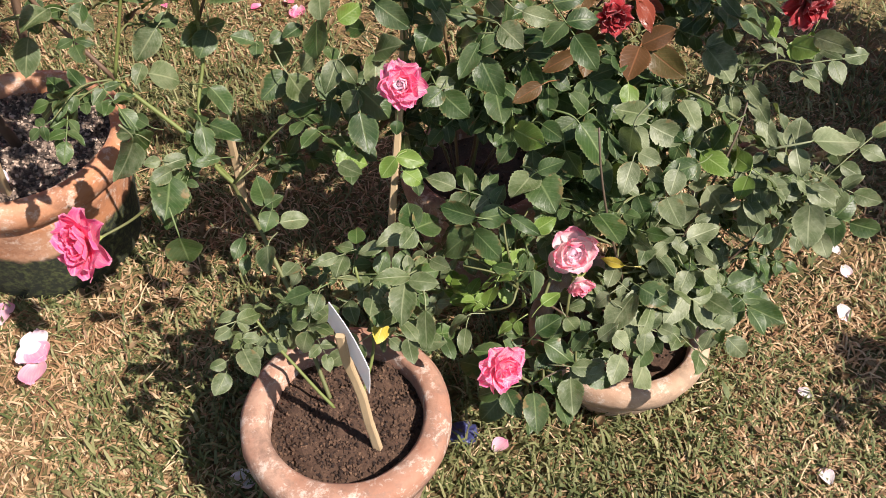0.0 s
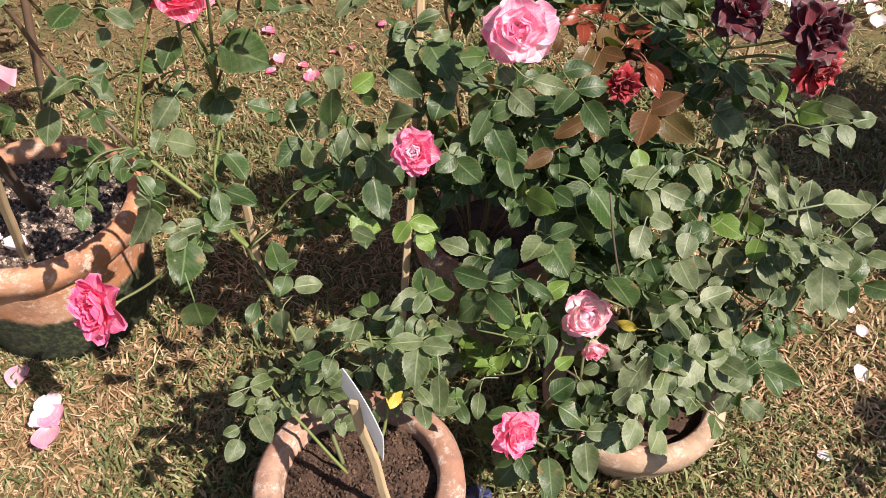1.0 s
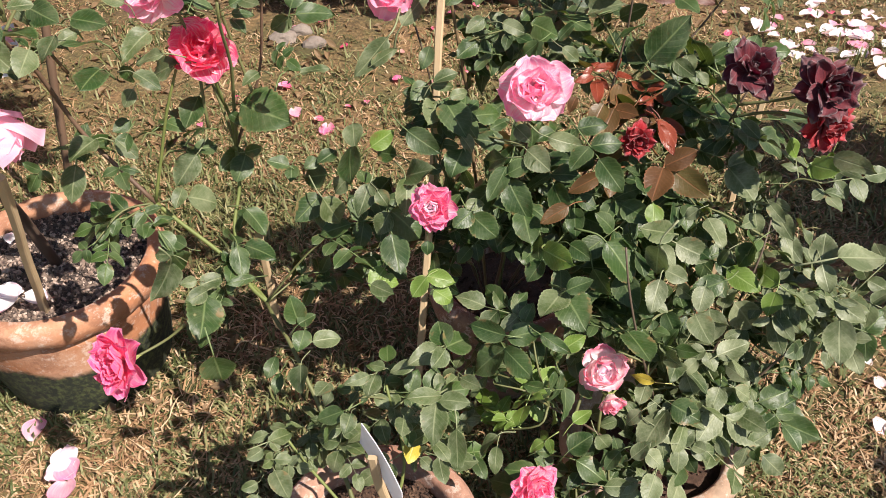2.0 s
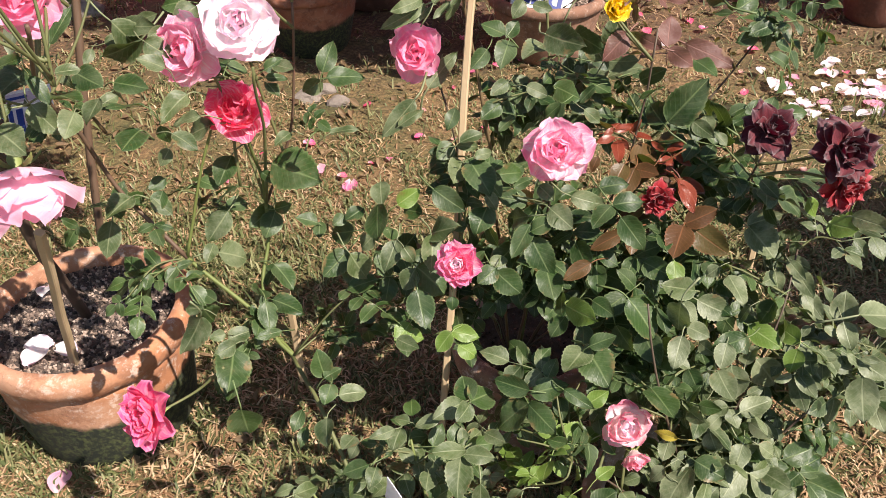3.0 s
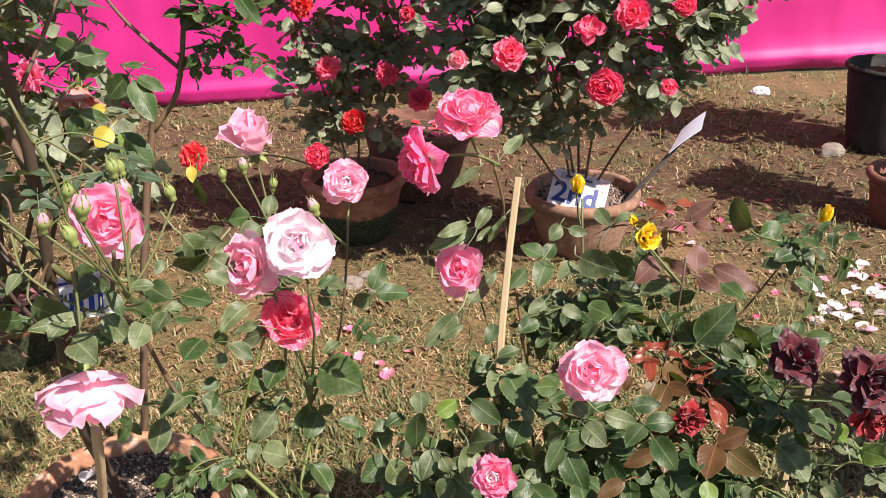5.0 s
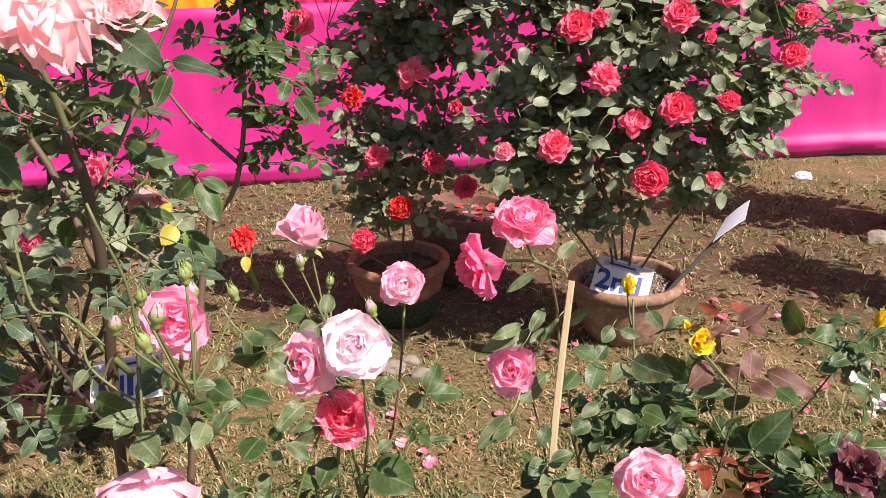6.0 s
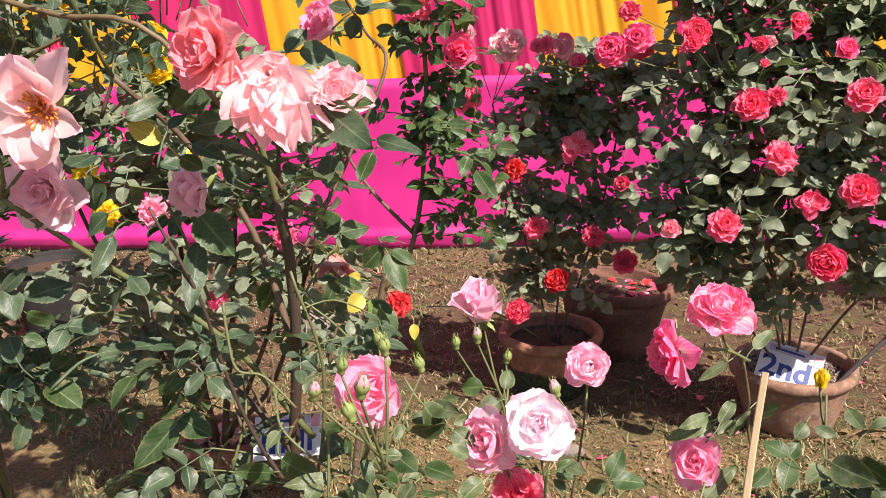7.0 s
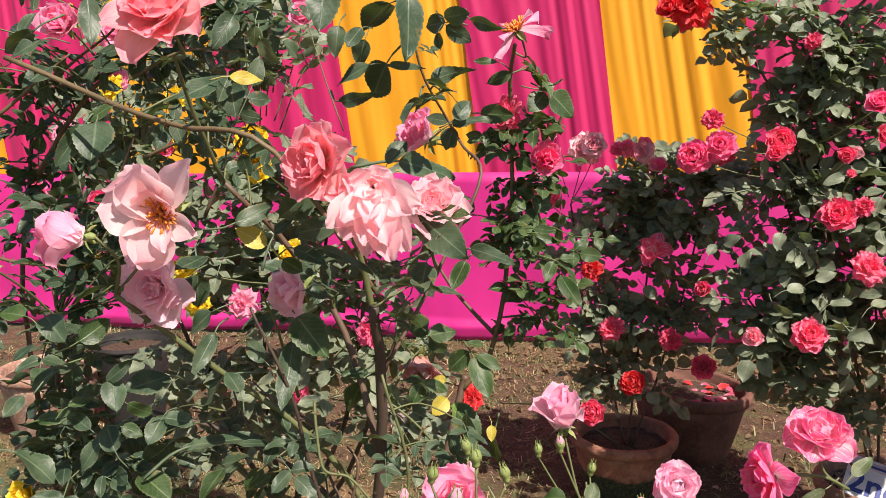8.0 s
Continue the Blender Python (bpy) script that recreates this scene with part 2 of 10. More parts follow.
P_HOT = petal_material("petal_hot_pink", (0.97, 0.76, 0.82), (0.95, 0.27, 0.48), (0.93, 0.13, 0.37), 0.5, 0.5)
P_DARKRED = petal_material("petal_dark_red", (0.5, 0.05, 0.04), (0.36, 0.012, 0.02), (0.26, 0.008, 0.016), 0.3, 0.2)
P_YELLOW = petal_material("petal_yellow", (0.90, 0.60, 0.01), (0.95, 0.78, 0.03), (0.94, 0.70, 0.02))
P_LILAC = petal_material("petal_lilac_pink", (0.97, 0.91, 0.91), (0.97, 0.74, 0.80), (0.95, 0.60, 0.70), 0.25, 0.55)
P_BICOLOUR = petal_material("petal_red_white_back", (0.98, 0.88, 0.86), (0.94, 0.20, 0.33), (0.92, 0.10, 0.25), 0.75, 0.48)
P_FADED = petal_material("petal_faded_pink", (0.62, 0.36, 0.22), (0.72, 0.40, 0.36), (0.60, 0.26, 0.24))
P_ROSE = petal_material("petal_rose_rim_white", (0.97, 0.90, 0.84), (0.96, 0.82, 0.82), (0.90, 0.20, 0.33))

CANE_GREEN = bark("cane_green", (0.055, 0.068, 0.022), (0.16, 0.165, 0.062))
CANE_LIME = bark("cane_young", (0.07, 0.10, 0.022), (0.19, 0.215, 0.062))
CANE_BROWN = bark("cane_brown", (0.045, 0.026, 0.016), (0.17, 0.105, 0.065))
CANE_TAN = bark("cane_tan", (0.06, 0.042, 0.018), (0.22, 0.15, 0.075), 70.0)
CANE_DARK = bark("trunk_dark", (0.022, 0.014, 0.010), (0.10, 0.066, 0.046), 60.0)
CANE_BACK = bark("cane_back", (0.03, 0.022, 0.014), (0.13, 0.09, 0.06), 60.0)
SEPAL = bark("sepal_green", (0.11, 0.17, 0.035), (0.27, 0.29, 0.10), 120.0)
STAMEN = bark("stamen_orange", (0.70, 0.13, 0.02), (0.90, 0.36, 0.04), 200.0)
WOOD = bark("stake_wood", (0.31, 0.22, 0.12), (0.56, 0.43, 0.27), 70.0)
WOOD_DARK = bark("stake_painted_dark", (0.02, 0.02, 0.02), (0.06, 0.05, 0.045), 70.0)
STRAW = bark("straw_pale", (0.36, 0.26, 0.15), (0.62, 0.50, 0.32), 90.0)
CLAY = terracotta("clay_pale", (0.32, 0.160, 0.105), (0.41, 0.255, 0.185), (0.20, 0.125, 0.095))
CLAY_BUFF = terracotta("clay_buff", (0.38, 0.24, 0.16), (0.47, 0.33, 0.23), (0.27, 0.19, 0.13))
# darker clay for the middle pot: its shade is put into the colour
CLAY_BROWN_SHADED = terracotta("clay_brown_shaded", (0.23, 0.12, 0.075), (0.36, 0.22, 0.14), (0.16, 0.09, 0.06))
# browner clay for the prize card pot, shade included in the colour
CLAY_DULL_SHADED = terracotta("clay_dull_shaded", (0.23, 0.115, 0.072), (0.31, 0.18, 0.12), (0.14, 0.08, 0.055), 0.0, 0.22)
CLAY_EARTH = terracotta("clay_earth_brown", (0.140, 0.055, 0.036), (0.20, 0.088, 0.058), (0.085, 0.036, 0.026), 0.0, 0.06)
# its high dark band is moss and painted shade together
CLAY_MOSS_SHADE = terracotta("clay_moss_shade", (0.40, 0.17, 0.08), (0.48, 0.27, 0.17), (0.26, 0.12, 0.07), 0.15)
CLAY_RED = terracotta("clay_red_brown", (0.15, 0.055, 0.035), (0.20, 0.085, 0.055), (0.09, 0.035, 0.025), 0.0, 0.06)
CLAY_RED_MOSSY = terracotta("clay_red_mossy", (0.26, 0.09, 0.05), (0.34, 0.15, 0.09), (0.15, 0.06, 0.04), 0.14, 0.12)
PLASTIC_BLACK = terracotta("pot_black", (0.012, 0.010, 0.010), (0.018, 0.015, 0.014), (0.026, 0.021, 0.018), 0.0, 0.0)
SOIL = grainy("soil_dark", [(0.3, (0.020, 0.010, 0.007)), (0.55, (0.064, 0.034, 0.021)), (0.8, (0.17, 0.10, 0.062))], 150.0, 0.95, 0.006, island=0.45)
GRIT = grainy("soil_grit", [(0.1, (0.022, 0.017, 0.015)), (0.5, (0.095, 0.068, 0.055)), (0.72, (0.30, 0.22, 0.17)), (0.95, (0.55, 0.45, 0.38))], 160.0, island=0.75)
def paper():
    m, nt, out = nodes_of("card_white")
    n1 = noise_tex(nt, 30.0, 5.0, 0.6, world_pos(nt))
    col = ramp(nt, n1, [(0.2, (0.74, 0.74, 0.77)), (0.8, (0.86, 0.86, 0.88))])
    surface(nt, out, col, 0.5, bump(nt, n1, 0.3, 0.0006), 0.45)
    return m


PAPER = paper()
# blue-grey stands for the shaded back of a pale card
CARD_SHADED = grainy("card_shaded_blue_grey", [(0.2, (0.42, 0.47, 0.58)), (0.8, (0.55, 0.60, 0.70))], 40.0, 0.6, 0.0003)
PRINT_BLUE = grainy("print_blue", [(0.2, (0.015, 0.03, 0.16)), (0.8, (0.03, 0.05, 0.24))], 60.0, 0.45, 0.0002)
PRINT_MAUVE = grainy("print_mauve", [(0.2, (0.45, 0.34, 0.42)), (0.8, (0.62, 0.48, 0.52))], 60.0, 0.5, 0.0002)
PRINT_PINK = grainy("print_pink", [(0.2, (0.7, 0.25, 0.28)), (0.8, (0.8, 0.38, 0.38))], 60.0, 0.5, 0.0002)
STONE = grainy("stone_grey", [(0.2, (0.10, 0.08, 0.065)), (0.8, (0.28, 0.235, 0.20))], 35.0, 0.85, 0.004)
FOIL_BLUE = grainy("wrapper_blue", [(0.2, (0.02, 0.02, 0.06)), (0.8, (0.06, 0.07, 0.2))], 90.0, 0.35, 0.002)
CLOTH_PINK = cloth("satin_magenta", (0.54, 0.012, 0.195), (0.36, 0.006, 0.135), 0.55, 0.08)
CLOTH_ROSE = cloth("drape_magenta", (0.55, 0.008, 0.115), (0.40, 0.005, 0.085), 0.6, 0.2)
CLOTH_YELLOW = cloth("drape_yellow", (0.84, 0.36, 0.006), (0.72, 0.27, 0.004), 0.6, 0.2)

# ---- mesh helpers ----


def mesh_of(name, verts, faces, material, uvs=None, smooth=True):
    me = bpy.data.meshes.new(name)
    me.from_pydata([tuple(v) for v in verts], [], [tuple(f) for f in faces])
    if uvs is not None:
        layer = me.uv_layers.new(name="UVMap")
        idx = np.empty(len(me.loops), dtype=np.int32)
        me.loops.foreach_get("vertex_index", idx)
        layer.data.foreach_set("uv", np.asarray(uvs, dtype=np.float32)[idx].ravel())
    if smooth:
        me.polygons.foreach_set("use_smooth", [True] * len(me.polygons))
    me.materials.append(material)
    me.update()
    return me


def part(name, data, parent, m=None, label=""):
    """Links a mesh as one object under a thing or a part, m in the parent's own frame."""
    ob = new(name, data)
    ob.parent = parent
    if m is not None:
        ob.matrix_basis = m
    if label:
        ob["label"] = label
    return ob


def thing(name, at, label, category, group=""):
    ob = new(name)
    ob.location = at
    ob.empty_display_size = 0.05
    return tagged(ob, label, category, group)


def smooth_line(points, steps=6):
    p = [Vector(q) for q in points]
    p = [p[0] * 2 - p[1]] + p + [p[-1] * 2 - p[-2]]
    out = []
    for a, b, c, d in zip(p, p[1:], p[2:], p[3:]):
        for k in range(steps):
            t = k / steps
            out.append(0.5 * (2 * b + (c - a) * t + (2 * a - 5 * b + 4 * c - d) * t * t + (3 * b - a - 3 * c + d) * t ** 3))
    out.append(p[-2])
    return out


def tube(line, r0, r1, sides=6):
    """Vertices and faces of a tapered tube along a line."""
    verts, faces = [], []
    n = len(line)
    ref = Vector((0.31, 0.77, 0.2)).normalized()
    for i, c in enumerate(line):
        d = (line[min(i + 1, n - 1)] - line[max(i - 1, 0)]).normalized()
        u = d.cross(ref).normalized()
        v = d.cross(u)
        r = r0 + (r1 - r0) * i / (n - 1)
        for k in range(sides):
            a = 2 * math.pi * k / sides
            verts.append(c + u * (r * math.cos(a)) + v * (r * math.sin(a)))
    for i in range(n - 1):
        for k in range(sides):
            k2 = (k + 1) % sides
            faces.append((i * sides + k, i * sides + k2, (i + 1) * sides + k2, (i + 1) * sides + k))
    faces.append(tuple(range(sides))[::-1])
    faces.append(tuple((n - 1) * sides + k for k in range(sides)))
    return verts, faces


class Bag:
    """Gathers vertices, faces and uvs of many small pieces into one mesh."""

    def __init__(self):
        self.v, self.f, self.uv = [], [], []

    def add(self, verts, faces, uvs=None):
        k = len(self.v)
        self.v.extend(verts)
        self.f.extend(tuple(i + k for i in f) for f in faces)
        self.uv.extend(uvs if uvs is not None else [(0.5, 0.5)] * len(verts))

    def mesh(self, name, material, smooth=True):
        return mesh_of(name, self.v, self.f, material, self.uv, smooth)


def lathe(profile, sides=48, wobble=0.0):
    verts, faces = [], []
    for r, z in profile:
        for k in range(sides):
            a = 2 * math.pi * k / sides
            q = 1 + wobble * noise.noise(Vector((math.cos(a) * 1.3, math.sin(a) * 1.3, z * 4)))
            verts.append(Vector((r * q * math.cos(a), r * q * math.sin(a), z + wobble * 0.12 * noise.noise(Vector((math.cos(a) * 2, math.sin(a) * 2, 5 + z))))))
    for i in range(len(profile) - 1):
        for k in range(sides):
            k2 = (k + 1) % sides
            faces.append((i * sides + k, i * sides + k2, (i + 1) * sides + k2, (i + 1) * sides + k))
    return verts, faces


# ---- leaves ----


def leaflet(length, width, fold, droop, seed, tip=1.0, n=13):
    """One toothed leaflet that grows from the origin along +y, its face up (+z), folded along the midrib."""
    r = random.Random(seed)
    verts, uvs, faces = [], [], []
    skew = r.uniform(-0.14, 0.14)
    ph, wav = r.uniform(0, 6), r.uniform(0.03, 0.075)
    twist = r.uniform(-0.25, 0.25)
    for i in range(n + 1):
        t = i / n
        prof = math.sin(math.pi * (0.03 + 0.97 * t ** 0.80)) ** 0.70 if 0 < i < n else (0.12 if i == 0 else 0.0)
        if t > 0.8:
            prof *= 1 - 0.9 * (t - 0.8) ** 1.2
        tooth = 1.0 + (0.04 if i % 2 else -0.035)
        w = width * 0.5 * prof * tooth
        y = length * (t + (0.010 if i % 2 else 0) * tip)
        z = -droop * length * t * t
        bend = skew * length * t * t * 0.5
        for s in (-1, -0.55, 0, 0.55, 1):
            a = abs(s)
            wave = wav * length * a * math.sin(ph + t * 7 + s * 1.5)
            verts.append(Vector((s * w + bend, y - a * 0.05 * length * (t - 0.4), z + fold * w * (a ** 1.4) + wave + twist * s * w * t)))
            uvs.append((0.5 + s * 0.5, t))
    for i in range(n):
        for k in range(4):
            a = i * 5 + k
            faces.append((a, a + 1, a + 6, a + 5))
    return verts, faces, uvs


def compound(seed, count, size, broad=0.66, droop=0.25, material=None, name="leaf", n=13):
    """A whole rose leaf: a stalk along +y with an end leaflet and pairs below it."""
    r = random.Random(seed)
    bag = Bag()
    stalk = size * (0.55 + 0.42 * (count // 2))
    line = [Vector((0, stalk * t, -0.10 * stalk * t * t)) for t in (0, 0.33, 0.66, 1.0)]
    v, f = tube(line, 0.0013, 0.0008, 4)
    bag.add(v, f)

    def put(y, turn, scale, rise):
        ln = size * scale * r.uniform(0.92, 1.08)
        v, f, uv = leaflet(ln, ln * broad * r.uniform(0.92, 1.1), r.uniform(0.05, 0.38), droop * r.uniform(0.4, 1.3), r.random(), 1.0, n)
        m = Matrix.Translation((0, y, -0.10 * y * y / max(stalk, 1e-4))) @ Euler((radians(rise), radians(r.uniform(-18, 18)), radians(turn))).to_matrix().to_4x4()
        bag.add([m @ p for p in v], f, uv)

    put(stalk, r.uniform(-10, 10), 1.0, r.uniform(-20, 8))
    for k in range(count // 2):
        y = stalk * (0.72 - 0.42 * k)
        for side in (-1, 1):
            put(y, side * r.uniform(58, 82), 0.86 - 0.12 * k, r.uniform(-16, 12))
    return bag.mesh(name, material)


LEAF_SETS = {}


def leaf_set(key, material, size, counts=(5, 5, 3, 7, 5, 3), broad=0.66, droop=0.25, n=13):
    LEAF_SETS[key] = [compound(hash_int(key) + i, c, size * (0.85 + 0.07 * i), broad, droop, material, "leaf", n) for i, c in enumerate(counts)]


def hash_int(text):
    return sum((i + 1) * ord(c) for i, c in enumerate(text))


leaf_set("dark", LEAF_DARK, 0.041, (5, 5, 3, 7, 5, 3), 0.66, 0.25, 11)
leaf_set("dusty", LEAF_DUSTY, 0.044, (5, 5, 3, 7, 5, 3), 0.66, 0.25, 11)
leaf_set("bright", LEAF_BRIGHT, 0.040, (3, 5, 3))
leaf_set("brown", LEAF_BROWN, 0.048, (3, 3, 5))
leaf_set("red", LEAF_RED, 0.034, (3, 3), 0.42)
leaf_set("mauve", LEAF_MAUVE, 0.050, (5, 3, 3), 0.5)
leaf_set("peachbush", LEAF_PEACH, 0.049, (5, 3, 5, 3, 5), 0.58, 0.25, 11)
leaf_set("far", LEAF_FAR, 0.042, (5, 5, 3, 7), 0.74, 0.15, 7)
# leaves of the two unseen bushes that only shade the lawn
leaf_set("row_end", LEAF_DARK, 0.046, (5, 5, 3), 0.66, 0.25, 6)
leaf_set("yellow", LEAF_YELLOW, 0.035, (3,))


def single(seed, broad, material):
    """One leaflet of length one with a bent stalk behind its base."""
    r = random.Random(seed)
    bag = Bag()
    v, f = tube(smooth_line([Vector((r.uniform(-0.15, 0.15), -0.55, -0.40)), Vector((0, -0.22, -0.10)), Vector((0, 0.02, 0))], 3), 0.026, 0.016, 4)
    bag.add(v, f)
    v, f, uv = leaflet(1.0, broad, r.uniform(0.05, 0.34), r.uniform(0.02, 0.20), seed, 1.0, 21)
    bag.add(v, f, uv)
    return bag.mesh("leaf", material)


BLADES = {}


def blade_mesh(kind, broad, which):
    wide = round(broad * 10) / 10
    key = (kind, wide, which)
    if key not in BLADES:
        BLADES[key] = single(hash_int(kind) + which * 17 + int(wide * 100), wide, BLADE_MATERIAL[kind])
    return BLADES[key]


# dark also serves leaflets in shade, pale those in sun: light put into colour
BLADE_MATERIAL = {"dark": LEAF_DARK, "dusty": LEAF_DUSTY, "pale": LEAF_SUNLIT, "bright": LEAF_BRIGHT, "brown": LEAF_BROWN, "red": LEAF_RED, "mauve": LEAF_MAUVE, "yellow": LEAF_YELLOW, "peachbush": LEAF_PEACH, "far": LEAF_FAR}


def along(p, direction, normal, scale=1.0, roll=0.0):
    """A pose whose +y runs along direction and whose +z leans to normal."""
    y = Vector(direction).normalized()
    z = Vector(normal)
    z = (z - y * z.dot(y))
    z = z.normalized() if z.length > 1e-5 else y.orthogonal().normalized()
    x = y.cross(z)
    m = Matrix((x, y, z)).transposed().to_4x4()
    return Matrix.Translation(p) @ m @ Matrix.Rotation(roll, 4, "Y") @ Matrix.Diagonal((scale, scale, scale, 1))


GAPS = []
OVER = []
BUSHES = []


class Bush:
    """A rose bush: an Empty at its foot, canes, twigs and leaves under it. World places go in; parts lie in its own frame."""

    LIMIT = 290

    def __init__(self, name, foot, label, seed, group="potted roses"):
        self.foot = Vector(foot)
        self.ob = thing(name, foot, label, "rose bush", group)
        self.r = random.Random(seed)
        self.lines, self.poses, self.blades, self.shoots = [], [], [], []
        self.twigs = Bag()

    def cane(self, points, r0=0.005, r1=0.003, material=None, thorns=0, name="cane"):
        line = smooth_line([Vector(p) - self.foot for p in points], 5)
        wig = self.r.uniform(0, 9)
        line = [p + Vector((noise.noise(p * 9 + Vector((wig, 0, 0))), noise.noise(p * 9 + Vector((0, wig, 0))), 0)) * 0.006 * min(1, i / 3) for i, p in enumerate(line)]
        v, f = tube(line, r0, r1, 7)
        bag = Bag()
        bag.add(v, f)
        for k in range(thorns):
            i = self.r.randrange(1, len(line) - 1)
            d = (line[i + 1] - line[i]).normalized()
            o = d.cross(Vector((self.r.uniform(-1, 1), self.r.uniform(-1, 1), self.r.uniform(-1, 1)))).normalized()
            b, t = line[i] + o * r0 * 0.6, line[i] + o * (r0 + 0.007) - d * 0.003
            s = d.cross(o) * 0.0016
            bag.add([b + d * 0.003, b - d * 0.003 + s, b - d * 0.003 - s, t], [(0, 1, 3), (1, 2, 3), (2, 0, 3)])
        part(name, bag.mesh(name, material or CANE_GREEN), self.ob)
        self.lines.append(line)
        return self

    def nearest(self, p):
        return min((q for line in self.lines for q in line[2:]), key=lambda q: (q - p).length + 0.35 * max(0.0, q.z - p.z))

    def blade(self, p, direction, normal, length, kind="dark", broad=0.7):
        """One leaflet that shows singly: its base, the way it points, its face and its length. Keeps the space over its face free."""
        self.blades.append((blade_mesh(kind, broad, self.r.randrange(4)), along(Vector(p) - self.foot, direction, normal, length)))
        mid, n = Vector(p) + Vector(direction) * length * 0.5, Vector(normal).normalized()
        for k in (0.6, 1.6, 2.8):
            OVER.append((*(mid + n * length * k), length * (0.62 + 0.08 * k)))

    def shoot(self, a, b, leaves, kind, scale, up=0.6):
        """A twig from a to b (own frame) with leaves on either side and one at its end."""
        r = self.r
        mid = (a + b) * 0.5 + Vector((0, 0, (b - a).length * 0.12)) + Vector((r.uniform(-1, 1), r.uniform(-1, 1), 0)) * 0.02
        line = smooth_line([a, mid, b], 4)
        self.shoots.append((tube(line, 0.0020, 0.0012, 5), len(self.poses), leaves))
        d = (line[-1] - line[-3]).normalized()
        for k in range(leaves):
            t = 1.0 if k == 0 else r.uniform(0.25, 0.98)
            q = line[int(t * (len(line) - 1))]
            ang = r.uniform(0, 6.283)
            side = Vector((math.cos(ang), math.sin(ang), r.uniform(-0.35, 0.45)))
            way = (d * (0.9 if k == 0 else 0.3) + side * 0.8).normalized()
            loose = 0.40 if kind == "far" else 0.60
            nrm = Vector((r.gauss(0.30, loose), r.gauss(-0.42, loose), up + r.gauss(0.2, 0.35)))
            me = r.choice(LEAF_SETS[r.choice(kind) if isinstance(kind, (list, tuple)) else kind])
            self.poses.append((me, along(q, way, nrm, scale * r.uniform(0.62, 1.22)), 1.0))

    def blob(self, centre, radii, shoots, leaves=4, kind="dark", scale=1.0, up=0.6):
        """Shoots that fill an uneven space of the crown."""
        r = self.r
        c = Vector(centre) - self.foot
        for _ in range(shoots):
            while True:
                u = Vector((r.uniform(-1, 1), r.uniform(-1, 1), r.uniform(-1, 1)))
                if u.length < 1:
                    break
            e = c + Vector((u.x * radii[0], u.y * radii[1], u.z * radii[2]))
            a = self.nearest(e)
            if (e - a).length > 0.22:
                a = e + (a - e).normalized() * 0.22
            self.shoot(a, e, leaves, kind, scale, up)
        return self

    def done(self):
        """All bushes get their leaves at the end, when every flower has its free space."""
        BUSHES.append(self)

    def finish(self):
        free, kept = [], []
        over = np.array(OVER or [(0, 0, -99, 0.01)])
        for i, (me, m, keep) in enumerate(self.poses):
            tip = m @ Vector((0, 0.05, 0)) + self.foot
            root = m.translation + self.foot
            if all((tip - g).length > q * keep and (root - g).length > q * keep for g, q in GAPS):
                d = np.minimum(((over[:, :3] - np.array(tip)) ** 2).sum(1), ((over[:, :3] - np.array(root)) ** 2).sum(1))
                if (d > over[:, 3] ** 2).all():
                    free.append((me, m))
                    kept.append(i)
        kept = set(kept)
        for (v, f), first, count in self.shoots:
            if sum(i in kept for i in range(first, first + count)) >= 0.5 * count:
                self.twigs.add(v, f)
        self.poses = free
        if self.twigs.v:
            tagged(part("twig", self.twigs.mesh("twig", CANE_GREEN), self.ob), kind="stuff")
        self.r.shuffle(self.poses)
        for me, m in self.blades:
            part("leaf", me, self.ob, m)
        limit = max(0, self.LIMIT - len(self.blades))
        for me, m in self.poses[:limit]:
            part("leaf", me, self.ob, m)
        rest = {}
        for me, m in self.poses[limit:]:
            rest.setdefault(me.materials[0], []).append((me, m))
        for mat, items in rest.items():
            vs, fs, uvs, k = [], [], [], 0
            for me, m in items:
                co = np.empty(len(me.vertices) * 3, dtype=np.float32)
                me.vertices.foreach_get("co", co)
                a = np.array(m)
                co = co.reshape(-1, 3) @ a[:3, :3].T + a[:3, 3]
                uvl = np.empty(len(me.loops) * 2, dtype=np.float32)
                me.uv_layers[0].data.foreach_get("uv", uvl)
                vi = np.empty(len(me.loops), dtype=np.int32)
                me.loops.foreach_get("vertex_index", vi)
                uv = np.zeros((len(me.vertices), 2), dtype=np.float32)
                uv[vi] = uvl.reshape(-1, 2)
                vs.extend(co.tolist())
                uvs.extend(uv.tolist())
                fs.extend(tuple(i + k for i in p.vertices) for p in me.polygons)
                k += len(co)
            tagged(part("foliage", mesh_of("foliage", vs, fs, mat, uvs), self.ob), kind="stuff")


# ---- flowers ----


